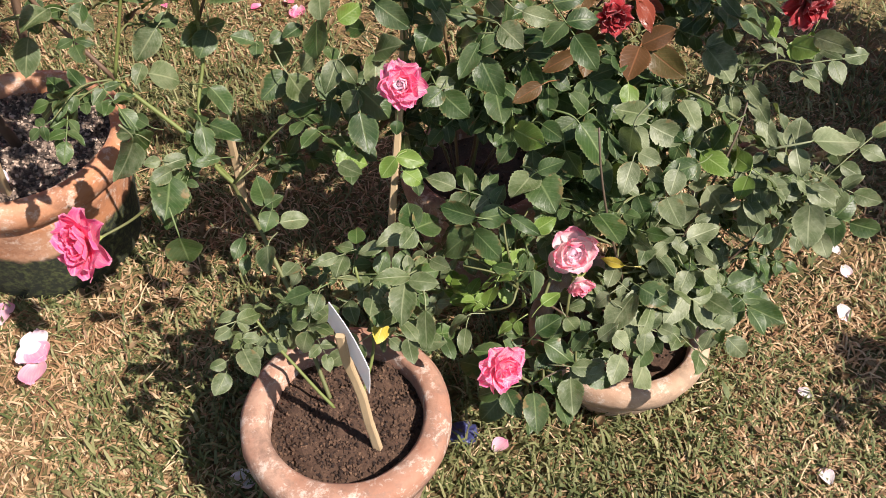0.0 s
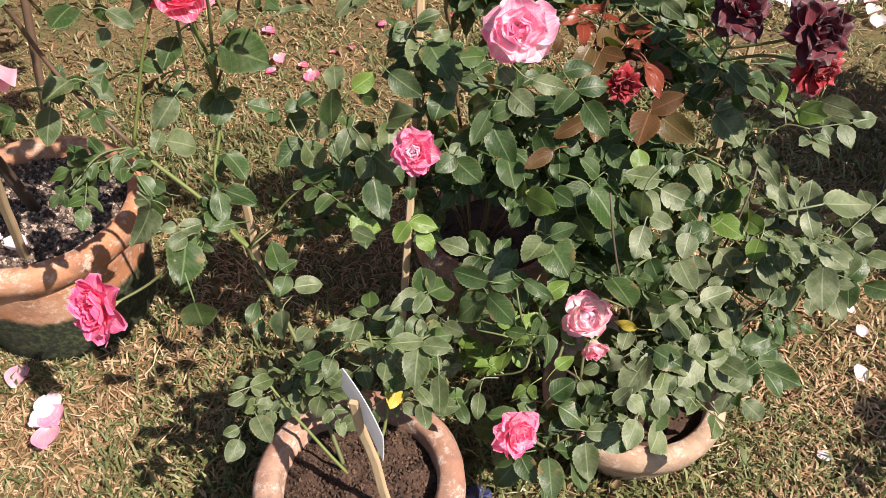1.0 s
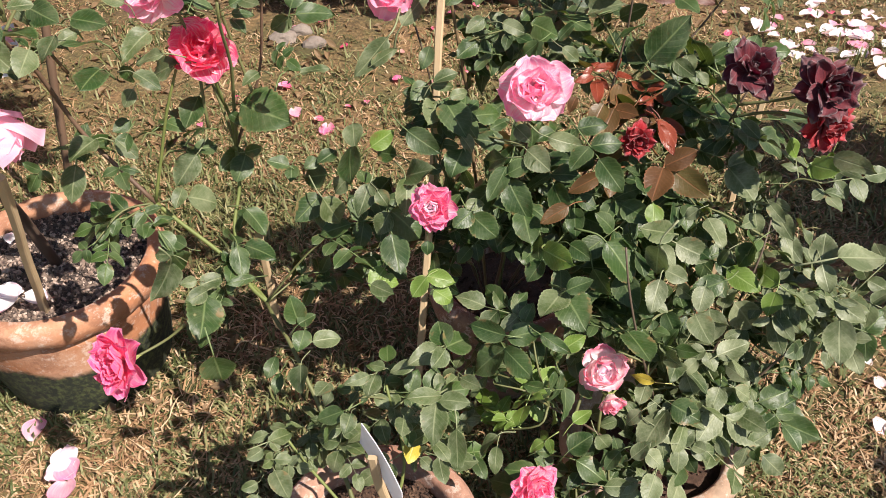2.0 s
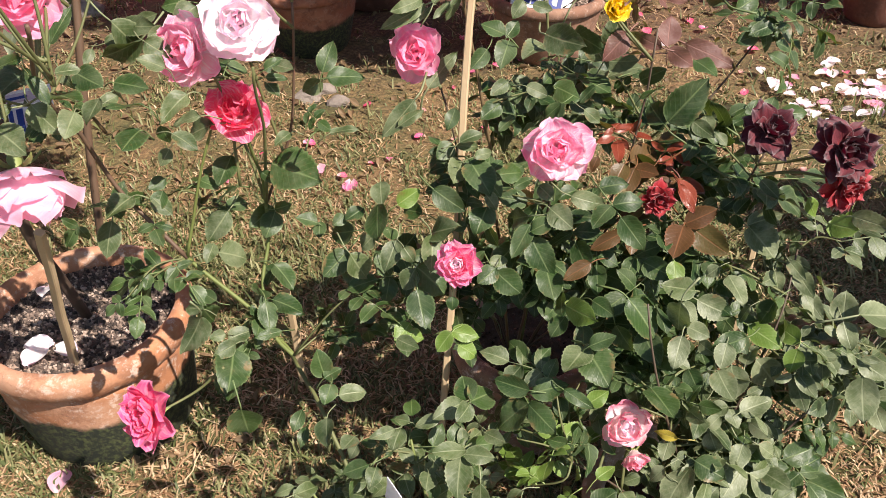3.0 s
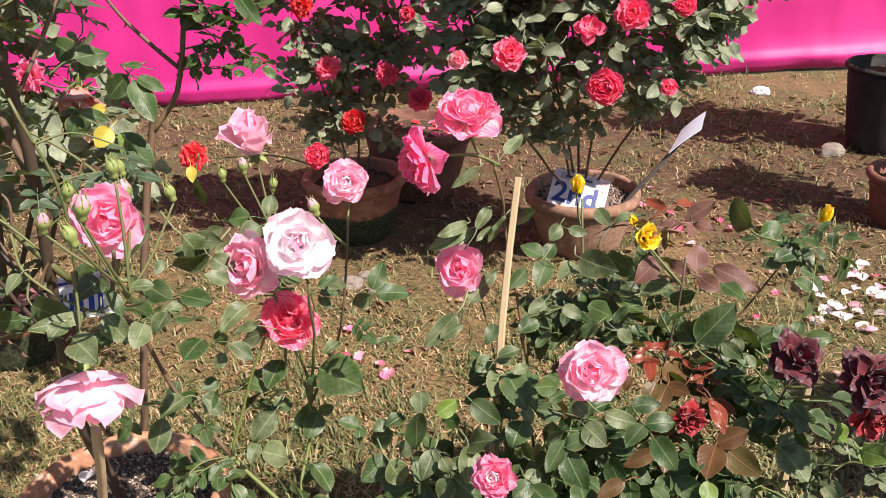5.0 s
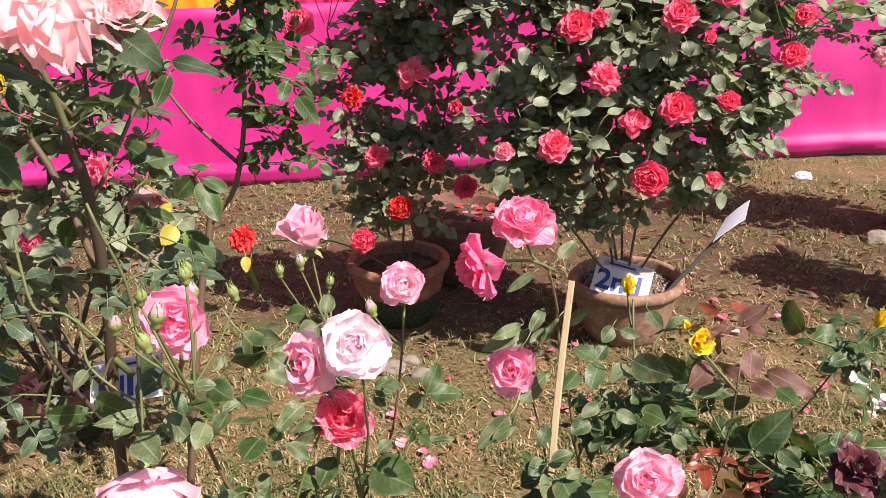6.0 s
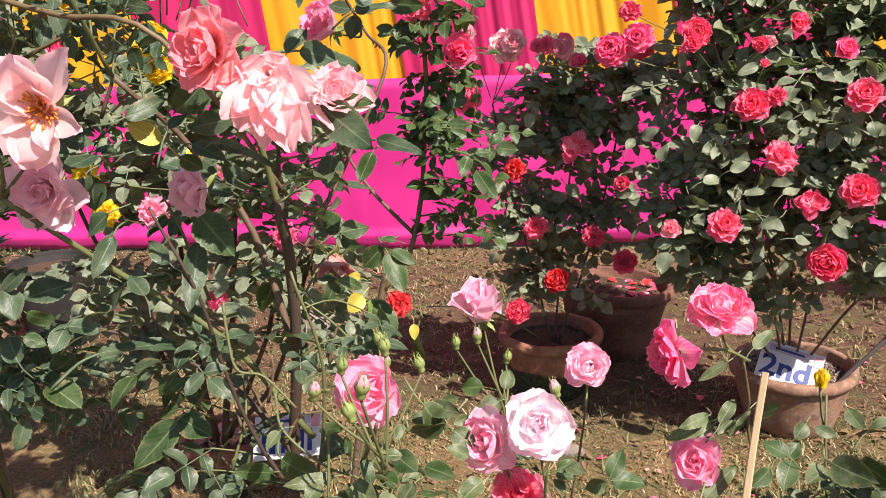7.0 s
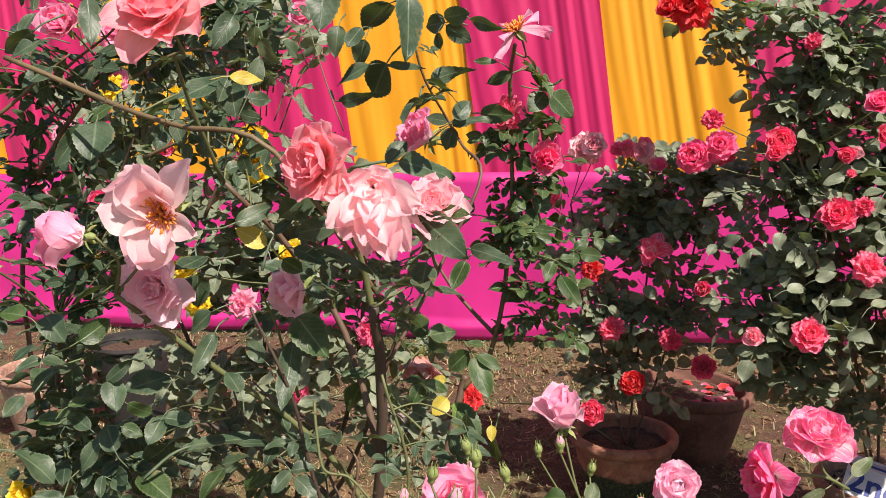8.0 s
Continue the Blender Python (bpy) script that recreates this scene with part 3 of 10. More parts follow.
def petal_mesh(length, width, open0, curl, cup, ruffle, seed, point=0.0, pinch=0.25, roll=0.0):
    """A petal from the origin up +z, its outer side to +y; curl bends it outwards, roll turns only its rim over."""
    r = random.Random(seed)
    nu, nv = 8, 9
    verts, uvs, faces = [], [], []
    y = z = t0 = 0.0
    ph, ph2, notch, lop = r.uniform(0, 6.28), r.uniform(0, 6.28), r.uniform(0.0, 0.10), r.uniform(-0.12, 0.12)
    for j in range(nv + 1):
        t = 1 - (1 - j / nv) ** 1.6
        th = open0 + curl * t * t + roll * t ** 6
        y += math.sin(th) * length * (t - t0)
        z += math.cos(th) * length * (t - t0)
        t0 = t
        claw = pinch + (1 - pinch) * math.sin(math.pi * min(1, 0.5 * (t / 0.62)))
        w = width * 0.5 * claw * (1.0 if t < 0.62 else max(0.26, 1 - ((t - 0.62) / 0.38) ** 2.8) ** 0.5)
        for i in range(nu + 1):
            u = 2 * i / nu - 1
            a = abs(u)
            rim = t * t
            off = cup * width * 0.5 * (u * u) * (1 - 0.35 * t) - ruffle * length * rim * (math.sin(ph + u * 3.4) + 0.6 * math.sin(ph2 + u * 7.5 + t * 3) * t)
            off -= 0.05 * width * (1 - a) * math.sin(math.pi * t)
            lift = -0.05 * length * (u * u) * t + point * length * max(0, 1 - a * 1.3) ** 1.5 * rim - notch * length * rim * rim * max(0, 1 - a * 2.5) * (0 if point else 1)
            nrm_y, nrm_z = -math.cos(th), math.sin(th)
            verts.append(Vector((u * w + lop * width * t * t, y + nrm_y * off + math.sin(th) * lift, z + nrm_z * off + math.cos(th) * lift)))
            uvs.append((u * 0.5 + 0.5, t))
    for j in range(nv):
        for i in range(nu):
            a = j * (nu + 1) + i
            faces.append((a, a + 1, a + nu + 2, a + nu + 1))
    return verts, faces, uvs


# rows of a flower: petals, length, width, lean, curl, cup, ruffle, point, roll (lengths in radii of the bloom)
FORMS = {}
FORMS["rosette"] = [(5, 0.5, 0.45, 4, -0.5, 0.8, 0.03, 0, 0.3), (7, 0.64, 0.62, 14, -0.55, 0.7, 0.035, 0, 0.5), (8, 0.78, 0.76, 27, -0.6, 0.55, 0.035, 0, 0.6), (8, 0.9, 0.88, 42, -0.65, 0.5, 0.04, 0, 0.6), (8, 0.99, 0.98, 58, -0.7, 0.45, 0.04, 0, 0.6), (7, 1.03, 1.05, 74, -0.7, 0.4, 0.04, 0, 0.6), (6, 1.02, 1.08, 92, -0.6, 0.35, 0.04, 0, 0.5)]
FORMS["goblet"] = [(3, 1.35, 0.75, 1, -0.2, 0.8, 0.02, 0.04, 0.2), (4, 1.48, 1.0, 6, 0.02, 0.75, 0.02, 0.08, 0.6), (4, 1.5, 1.25, 15, 0.10, 0.65, 0.025, 0.12, 1.0), (3, 1.3, 1.35, 36, 0.10, 0.55, 0.03, 0.14, 1.0)]
FORMS["cup"] = [(3, 0.85, 0.6, 2, -0.3, 0.8, 0.02, 0, 0.2), (4, 1.0, 0.9, 7, -0.05, 0.7, 0.03, 0, 0.6), (5, 1.05, 1.05, 18, 0.1, 0.55, 0.04, 0, 0.9), (5, 1.05, 1.12, 38, 0.15, 0.45, 0.05, 0, 0.9)]
FORMS["open"] = [(2, 0.70, 0.8, 78, -0.6, 0.6, 0.08, 0, 0.3), (3, 1.0, 1.15, 70, -0.75, 0.65, 0.06, 0.0, 0.4), (4, 1.12, 1.0, 92, -0.3, 0.5, 0.09, 0.04, 0.9)]
FORMS["ragged"] = [(5, 0.6, 0.5, 8, -0.3, 0.6, 0.07, 0, 0.4), (7, 0.8, 0.66, 26, -0.1, 0.45, 0.10, 0.04, 0.6), (8, 0.95, 0.72, 50, 0.1, 0.3, 0.11, 0.05, 0.8), (8, 1.0, 0.78, 76, 0.2, 0.2, 0.11, 0.05, 0.8)]
FORMS["bud"] = [(3, 1.5, 0.9, 2, -0.25, 0.9, 0.01, 0, 0.0), (3, 1.55, 1.1, 6, 0.0, 0.8, 0.02, 0.06, 0.5)]
FORMS["bell"] = [(5, 0.95, 1.1, 20, -0.1, 0.6, 0.05, 0, 0.3), (6, 1.2, 1.35, 40, -0.25, 0.4, 0.08, 0, 0.6), (6, 1.25, 1.45, 62, -0.6, 0.32, 0.09, 0.03, 0.8), (3, 1.0, 1.3, 80, -0.7, 0.3, 0.09, 0.03, 0.9)]
FORMS["full"] = [(4, 0.5, 0.6, 8, -0.5, 0.8, 0.03, 0, 0.3), (5, 0.72, 0.85, 24, -0.6, 0.7, 0.03, 0, 0.5), (5, 0.92, 1.1, 44, -0.6, 0.6, 0.035, 0, 0.6), (6, 1.05, 1.25, 64, -0.5, 0.45, 0.04, 0, 0.7), (5, 1.08, 1.3, 84, -0.2, 0.35, 0.045, 0.01, 0.8)]
FORMS["spent"] = [(3, 0.7, 0.35, 60, 0.5, 0.2, 0.15, 0.1, 0.0), (4, 1.1, 0.4, 100, 0.4, 0.2, 0.16, 0.1, 0.0)]
FORMS["blowsy"] = [(5, 0.55, 0.5, 8, -0.4, 0.7, 0.04, 0, 0.4), (7, 0.72, 0.68, 22, -0.4, 0.55, 0.05, 0, 0.6), (8, 0.88, 0.82, 40, -0.4, 0.45, 0.06, 0, 0.7), (8, 1.0, 0.92, 58, -0.3, 0.4, 0.06, 0.01, 0.8), (7, 1.04, 1.0, 78, -0.1, 0.35, 0.07, 0.02, 0.9)]
FORMS["droop"] = [(5, 0.5, 0.5, 10, -0.4, 0.7, 0.05, 0, 0.3), (5, 0.78, 0.76, 26, -0.1, 0.5, 0.06, 0.04, 0.8), (6, 1.0, 0.92, 50, 0.2, 0.4, 0.06, 0.08, 0.9), (6, 1.2, 0.95, 76, 0.5, 0.35, 0.06, 0.12, 0.7), (5, 1.3, 0.9, 100, 0.5, 0.3, 0.07, 0.14, 0.6)]
PETALS = {}


def petal_data(form, row, variant, material):
    key = (form, row, variant, material.name)
    if key not in PETALS:
        n, ln, w, lean, curl, cup, ruf, pt, roll = FORMS[form][row]
        v, f, uv = petal_mesh(ln, w, 0.0, curl, cup, ruf, hash_int(form) + row * 7 + variant, pt, 0.25, roll)
        PETALS[key] = mesh_of("petal", v, f, material, uv)
    return PETALS[key]


CORES = {}


def core_mesh(form):
    """Hip, sepals and stamens under and inside the petals, one radius large."""
    if form not in CORES:
        v, f = lathe([(0.02, -0.34), (0.10, -0.30), (0.15, -0.16), (0.11, -0.02), (0.16, 0.02), (0.02, 0.03)], 10)
        bag = Bag()
        bag.add(v, f)
        for k in range(5):
            m = Matrix.Rotation(k * 1.2566, 4, "Z") @ Matrix.Rotation(radians(-115 if form not in ("bud",) else -150), 4, "X")
            sv, sf, _ = petal_mesh(0.55, 0.2, 0.0, 0.7, 0.3, 0.03, k, 0.2, 0.7)
            m = Matrix.Rotation(k * 1.2566, 4, "Z") @ Matrix.Rotation(radians(-(100 if form != "bud" else 18)), 4, "X")
            bag.add([m @ p for p in sv], sf)
        CORES[form] = bag.mesh("bloom", SEPAL)
    return CORES[form]


def stamen_mesh():
    if "stamen" not in CORES:
        bag = Bag()
        r = random.Random(4)
        for k in range(84):
            a, o = r.uniform(0, 6.28), r.uniform(0.05, 0.42)
            tip = Vector((math.cos(a) * o, math.sin(a) * o, r.uniform(0.18, 0.34)))
            v, f = tube([Vector((tip.x * 0.2, tip.y * 0.2, 0)), tip * 0.7, tip], 0.012, 0.03, 4)
            bag.add(v, f)
        CORES["stamen"] = bag.mesh("stamens", STAMEN)
    return CORES["stamen"]


def bloom(bush, at, radius, facing, form, material, seed=0, inner=None, label="", stem_to=None, sag=0.0, placed=()):
    """A flower of a bush, its petals under it. facing: where it looks; placed: petals set one by one (turn, lean, length, width)."""
    r = random.Random(seed * 31 + hash_int(form))
    q = Vector(facing).normalized().to_track_quat("Z", "Y") @ Euler((0, 0, r.uniform(0, 6))).to_quaternion()
    p = Vector(at) - bush.foot
    ob = part("bloom" if form != "bud" else "bud", core_mesh(form), bush.ob, Matrix.LocRotScale(p, q, (radius,) * 3), label)
    if placed:
        q = Vector(facing).normalized().to_track_quat("Z", "Y")
        ob.matrix_basis = Matrix.LocRotScale(p, q, (radius,) * 3)
    for k, (turn, lean, length, width) in enumerate(placed):
        v, f, uv = petal_mesh(length, width, 0.0, 0.05 if k % 2 else -0.40, 0.45, 0.055, seed + k, 0.04 * (k % 3), 0.30, 0.5)
        part("petal", mesh_of("petal", v, f, material, uv), ob, Matrix.Rotation(radians(turn), 4, "Z") @ Matrix.Translation((0, 0.04, 0.03 * (k % 3))) @ Matrix.Rotation(radians(-lean), 4, "X"))
    for row, (n, ln, w, lean, *_rest) in enumerate(() if placed else FORMS[form]):
        for k in range(n):
            loose = 1.7 if form in ("open", "blowsy", "ragged", "bell", "spent", "droop", "full") else 1.0
            me = petal_data(form, row, r.randrange(4), inner if inner and row < (1 if form == "open" else 2) else material)
            turn = 6.2832 * k / n + row * 0.7 + r.uniform(-0.18, 0.18) * loose
            m = Matrix.Rotation(turn, 4, "Z") @ Matrix.Translation((0, 0.03 + 0.02 * row, 0.05 - 0.015 * row)) @ Matrix.Rotation(radians(-(lean + r.uniform(-6, 6) * loose)), 4, "X") @ Matrix.Rotation(r.uniform(-0.12, 0.12) * loose, 4, "Y")
            down = -(q @ (m.to_3x3() @ Vector((0, 0, 1)))).z
            s = r.uniform(1 - 0.08 * loose, 1 + 0.06 * loose) * (1 + sag * down * min(1.0, 0.3 + 0.25 * row)) * (1 - 0.35 * sag * (1 - abs(down)))
            part("petal", me, ob, m @ Matrix.Diagonal((s, s, s, 1)))
    if form in ("open", "spent"):
        part("stamen_tuft", stamen_mesh(), ob, None, "orange stamen tuft")
    f = Vector(facing).normalized()
    if radius > 0.02:
        for k in (0.0, 0.5, 1.2, 2.2):
            GAPS.append((Vector(at) + f * radius * (1 + k), radius * 1.15))
    # its stalk
    base = p - Vector(facing).normalized() * radius * 0.3
    foot = (Vector(stem_to) - bush.foot) if stem_to is not None else bush.nearest(base - Vector((0, 0, 0.06)))
    mid = base * 0.6 + foot * 0.4 - Vector(facing).normalized() * radius * 0.5
    v, f = tube(smooth_line([foot, mid, base], 5), 0.0025, 0.0020, 6)
    stalk = Bag()
    stalk.add(v, f)
    part("stalk", stalk.mesh("stalk", CANE_GREEN), bush.ob)
    return ob


def falling(seed, longest):
    """Petals of a heavy flower that hangs over: the lower ones long, the upper ones short (turn, lean, length, width)."""
    r = random.Random(seed)
    rows = ((3, 16, 0.36, 0.45), (5, 34, 0.52, 0.60), (6, 52, 0.72, 0.80), (7, 68, 0.88, 0.96), (8, 82, 1.0, 1.02))
    out = []
    for i, (n, lean, reach, wide) in enumerate(rows):
        for k in range(n):
            turn = 360 * (k + 0.37 * i) / n + r.uniform(-12, 12)
            turn += 34 * math.sin(radians(turn))
            down = -math.cos(radians(turn))
            out.append((turn, lean + r.uniform(-5, 5), longest * reach * (0.60 + 0.40 * down) * r.uniform(0.9, 1.08), wide * r.uniform(0.85, 1.15)))
    return out


def closed_bud(bush, at, height, lean, tip, seed, stem_to=None):
    """A plump green bud in its sepals, the colour just showing at its tip."""
    r = random.Random(seed)
    k = "closed_bud"
    if k not in CORES:
        bag = Bag()
        v, f = lathe([(0.04, -0.50), (0.16, -0.47), (0.24, -0.34), (0.21, -0.20), (0.25, -0.10), (0.34, 0.10), (0.35, 0.26), (0.27, 0.46), (0.13, 0.60), (0.02, 0.66)], 15)
        v = [Vector((p.x, p.y, p.z)) * 1.0 for p in v]
        v = [Vector((p.x * (1 + 0.07 * math.cos(5 * math.atan2(p.y, p.x))), p.y * (1 + 0.07 * math.cos(5 * math.atan2(p.y, p.x))), p.z)) for p in v]
        bag.add(v, f)
        for q in range(5):
            m = Matrix.Rotation(q * 1.2566, 4, "Z")
            v, f = tube([m @ Vector((0.0, 0.30, 0.30)), m @ Vector((0, 0.20, 0.58)), m @ Vector((0.03, 0.16, 0.80)), m @ Vector((0.05, 0.20, 0.92))], 0.05, 0.012, 5)
            bag.add(v, f)
        CORES[k] = bag.mesh("bud", SEPAL)
    p = Vector(at) - bush.foot
    q = Vector(lean).normalized().to_track_quat("Z", "Y")
    ob = part("bud", CORES[k], bush.ob, Matrix.LocRotScale(p, q @ Euler((0, 0, r.uniform(0, 6))).to_quaternion(), (height,) * 3))
    if tip is not None:
        v, f = lathe([(0.30, 0.18), (0.31, 0.34), (0.24, 0.54), (0.13, 0.70), (0.02, 0.76)], 12)
        part("petal_tip", mesh_of("petal_tip", [x * 1.03 for x in v], f, tip, [(0.5, 0.6)] * len(v)), ob, None, "coloured petals just showing")
    base = p - Vector(lean).normalized() * height * 0.48
    foot = (Vector(stem_to) - bush.foot) if stem_to is not None else bush.nearest(base - Vector((0, 0, 0.07)))
    v, f = tube(smooth_line([foot, base * 0.55 + foot * 0.45 + Vector((0.004, -0.004, -0.006)), base], 5), 0.0024, 0.0016, 6)
    bag = Bag()
    bag.add(v, f)
    part("stalk", bag.mesh("stalk", CANE_GREEN), bush.ob)


SMALL = {}


def small_bloom(bush, at, radius, facing, form, material, seed=0):
    """A far flower in one mesh."""
    key = (form, material.name, seed % 3)
    if key not in SMALL:
        r = random.Random(seed)
        bag = Bag()
        for row, (n, ln, w, lean, curl, cup, ruf, pt, roll) in enumerate(FORMS[form]):
            for k in range(n):
                v, f, uv = petal_mesh(ln, w, 0.0, curl, cup, ruf, r.random(), pt, 0.25, roll)
                m = Matrix.Rotation(6.2832 * k / n + row * 0.7 + r.uniform(-0.2, 0.2), 4, "Z") @ Matrix.Translation((0, 0.03, 0.04)) @ Matrix.Rotation(radians(-(lean + r.uniform(-8, 8))), 4, "X")
                bag.add([m @ p for p in v], f, uv)
        SMALL[key] = bag.mesh("bloom", material)
    q = Vector(facing).normalized().to_track_quat("Z", "Y")
    p = Vector(at) - bush.foot
    part("bloom", SMALL[key], bush.ob, Matrix.LocRotScale(p, q, (radius,) * 3))
    base = p - Vector(facing).normalized() * radius * 0.2
    foot = bush.nearest(base - Vector((0, 0, 0.08)))
    if (foot - base).length > 0.25:
        foot = base + (foot - base).normalized() * 0.25
    v, f = tube(smooth_line([foot, base * 0.5 + foot * 0.5 - Vector((0, 0, 0.01)), base], 3), 0.002, 0.0016, 4)
    bush.twigs.add(v, f)


# ---- ground ----
def build_ground():
    xs = np.concatenate([np.linspace(-400, -8, 12), np.linspace(-6, 6, 170), np.linspace(8, 400, 12)])
    ys = np.concatenate([np.linspace(-400, -5, 10), np.linspace(-3, 7, 150), np.linspace(9, 600, 14)])
    verts, faces = [], []
    for y in ys:
        for x in xs:
            verts.append((x, y, ground_z(x, y)))
    nx = len(xs)
    for j in range(len(ys) - 1):
        for i in range(nx - 1):
            faces.append((j * nx + i, j * nx + i + 1, (j + 1) * nx + i + 1, (j + 1) * nx + i))
    m, nt, out = nodes_of("lawn_soil")
    pos = world_pos(nt)
    n1 = noise_tex(nt, 70.0, 8.0, 0.75, pos)
    n2 = noise_tex(nt, 2.2, 8.0, 0.75, pos)
    dry = ramp(nt, n1, [(0.3, (0.035, 0.022, 0.012)), (0.55, (0.235, 0.142, 0.064)), (0.75, (0.47, 0.32, 0.155))])
    green = ramp(nt, n1, [(0.3, (0.02, 0.025, 0.008)), (0.6, (0.10, 0.105, 0.032)), (0.8, (0.24, 0.21, 0.09))])
    col = mix(nt, ramp(nt, n2, [(0.4, (0, 0, 0)), (0.6, (1, 1, 1))]), dry, green)
    # bare brown soil farther back, darkened to include the shade lying there
    shaded_earth = ramp(nt, n1, [(0.3, (0.020, 0.009, 0.006)), (0.55, (0.076, 0.037, 0.022)), (0.8, (0.25, 0.14, 0.08))])
    sp = nt.nodes.new("ShaderNodeSeparateXYZ")
    nt.links.new(pos, sp.inputs[0])
    away = calc(nt, "ADD", calc(nt, "MULTIPLY", sp.outputs[1], 0.2), calc(nt, "MULTIPLY", calc(nt, "SUBTRACT", n2, 0.5), 0.5))
    bare = ramp(nt, away, [(0.50, (0, 0, 0)), (0.66, (0.95, 0.95, 0.95)), (0.88, (0.95, 0.95, 0.95)), (0.98, (0.3, 0.3, 0.3))])
    n3 = noise_tex(nt, 14.0, 6.0, 0.7, pos)
    straw = ramp(nt, n1, [(0.3, (0.024, 0.015, 0.009)), (0.55, (0.145, 0.080, 0.037)), (0.75, (0.35, 0.225, 0.105))])
    shaded_earth = mix(nt, ramp(nt, n3, [(0.46, (0, 0, 0)), (0.60, (0.85, 0.85, 0.85))]), shaded_earth, straw)
    shaded_earth = mix(nt, ramp(nt, noise_tex(nt, 5.0, 6.0, 0.7, pos), [(0.5, (0, 0, 0)), (0.62, (0.8, 0.8, 0.8))]), shaded_earth, green)
    col = mix(nt, bare, col, shaded_earth)
    surface(nt, out, col, 0.95, bump(nt, n1, 0.9, 0.012))
    g = new("ground", mesh_of("ground", verts, faces, m))
    tagged(g, "patchy dry and green lawn with bare soil", "lawn", kind="structure")


def ground_z(x, y):
    if abs(x) > 7 or abs(y) > 8:
        return -0.01
    return 0.012 * noise.noise(Vector((x * 1.7, y * 1.7, 0.3))) + 0.006 * noise.noise(Vector((x * 7, y * 7, 2)))


def build_grass():
    """Short lawn blades, many lying flat, green and straw."""
    rr = np.random.default_rng(5)
    mats = []
    for name, a, b, c in (("grass_green", (0.066, 0.088, 0.026), (0.165, 0.182, 0.066), (0.35, 0.33, 0.165)), ("grass_straw", (0.19, 0.100, 0.052), (0.45, 0.290, 0.150), (0.70, 0.53, 0.34))):
        m, nt, out = nodes_of(name)
        isl = nt.nodes.new("ShaderNodeNewGeometry").outputs["Random Per Island"]
        col = ramp(nt, isl, [(0.0, a), (0.5, b), (1.0, c)])
        col = mix(nt, calc(nt, "MULTIPLY", noise_tex(nt, 120.0, 2.0, 0.5, world_pos(nt)), 0.35), col, a)
        surface(nt, out, col, 0.6, None, 0.25)
        mats.append(m)
    areas = [(-1.7, 1.9, 0.25, 1.1, 27000, 1.0), (-2.2, 2.0, 1.1, 2.2, 17000, 1.0), (-4.0, 3.0, 2.2, 3.1, 7500, 1.05), (-5.0, 3.0, 3.1, 4.2, 5000, 1.15), (-6.0, 4.2, 4.2, 6.0, 4500, 1.3)]
    for which, name in ((0, "grass"), (1, "dry_grass")):
        vs, fs, k = [], [], 0
        for x0, x1, y0, y1, dens, size in areas:
            n = int((x1 - x0) * (y1 - y0) * dens * (0.58 if which == 0 else (0.52 if y1 < 2.3 else 0.4)))
            X, Y = rr.uniform(x0, x1, n), rr.uniform(y0, y1, n)
            for x, y, a, ln, el, w, b in zip(X, Y, rr.uniform(0, 6.283, n), rr.uniform(0.012, 0.044, n), rr.beta(1.3, 2.6, n) * 1.25, rr.uniform(0.0008, 0.0029, n), rr.uniform(-0.5, 0.5, n)):
                rim = min(x - x0, x1 - x, y - y0 if y0 < 0.3 else 9.0)
                if rim < 0.4 and (x * 457.3 + y * 691.7) % 1.0 > rim / 0.4 + 0.3 * noise.noise(Vector((x * 5, y * 5, 31.0))):
                    continue
                patch = noise.noise(Vector((x * 2.1, y * 2.1, 7.0))) + 0.5 * noise.noise(Vector((x * 6, y * 6, 3.0)))
                if y > 2.6 and noise.noise(Vector((x * 8, y * 8, 21.0))) + 0.6 * noise.noise(Vector((x * 19, y * 19, 5.0))) < 0.02 + 0.12 * min(1.0, y - 2.6) and (x * 577.3 + y * 731.7) % 1.0 < 0.88:
                    continue
                if y > 1.8 and noise.noise(Vector((x * 1.5, y * 1.5, 11.0))) + 0.5 * noise.noise(Vector((x * 5, y * 5, 17.0))) > 0.12 and (x * 877.3 + y * 331.7) % 1.0 < 0.7:
                    continue
                if (patch > 0.28) if which == 0 else (patch < -0.3):
                    if (x * 977.3 + y * 431.7) % 1.0 < 0.72:
                        continue
                if which == 1:
                    el *= 0.45
                    if (x * 613.1 + y * 277.9) % 1.0 < 0.07:
                        ln, el = ln * 2.2, el * 0.3
                elif patch < -0.12 and (x * 331.7 + y * 519.3) % 1.0 < 0.5:
                    ln, el, w = ln * 1.35, 0.35 + el, w * 1.2
                ln, w = ln * size, w * size
                z = ground_z(x, y)
                ca, sa = math.cos(a), math.sin(a)
                px, py = -sa * w, ca * w
                hx, hz = math.cos(el) * ln, math.sin(el) * ln + 0.002
                mx, mz = hx * 0.55, hz * 0.75 + 0.003
                bx, by = -sa * b * ln * 0.4, ca * b * ln * 0.4
                vs += [(x - px, y - py, z - 0.002), (x + px, y + py, z - 0.002),
                       (x + ca * mx + px * 0.8 + bx * 0.3, y + sa * mx + py * 0.8 + by * 0.3, z + mz), (x + ca * mx - px * 0.8 + bx * 0.3, y + sa * mx - py * 0.8 + by * 0.3, z + mz),
                       (x + ca * hx + bx, y + sa * hx + by, z + hz * 0.9)]
                fs += [(k, k + 1, k + 2, k + 3), (k + 3, k + 2, k + 4)]
                k += 5
        g = new(name, mesh_of(name, vs, fs, mats[which], None, False))
        tagged(g, "short trampled green lawn grass" if which == 0 else "dry straw-coloured lawn grass", "grass", kind="stuff")


build_ground()

# ---- curtain ----
A0, A1 = Vector((-2.5, 4.80, 0)), Vector((2.2, 5.72, 0))
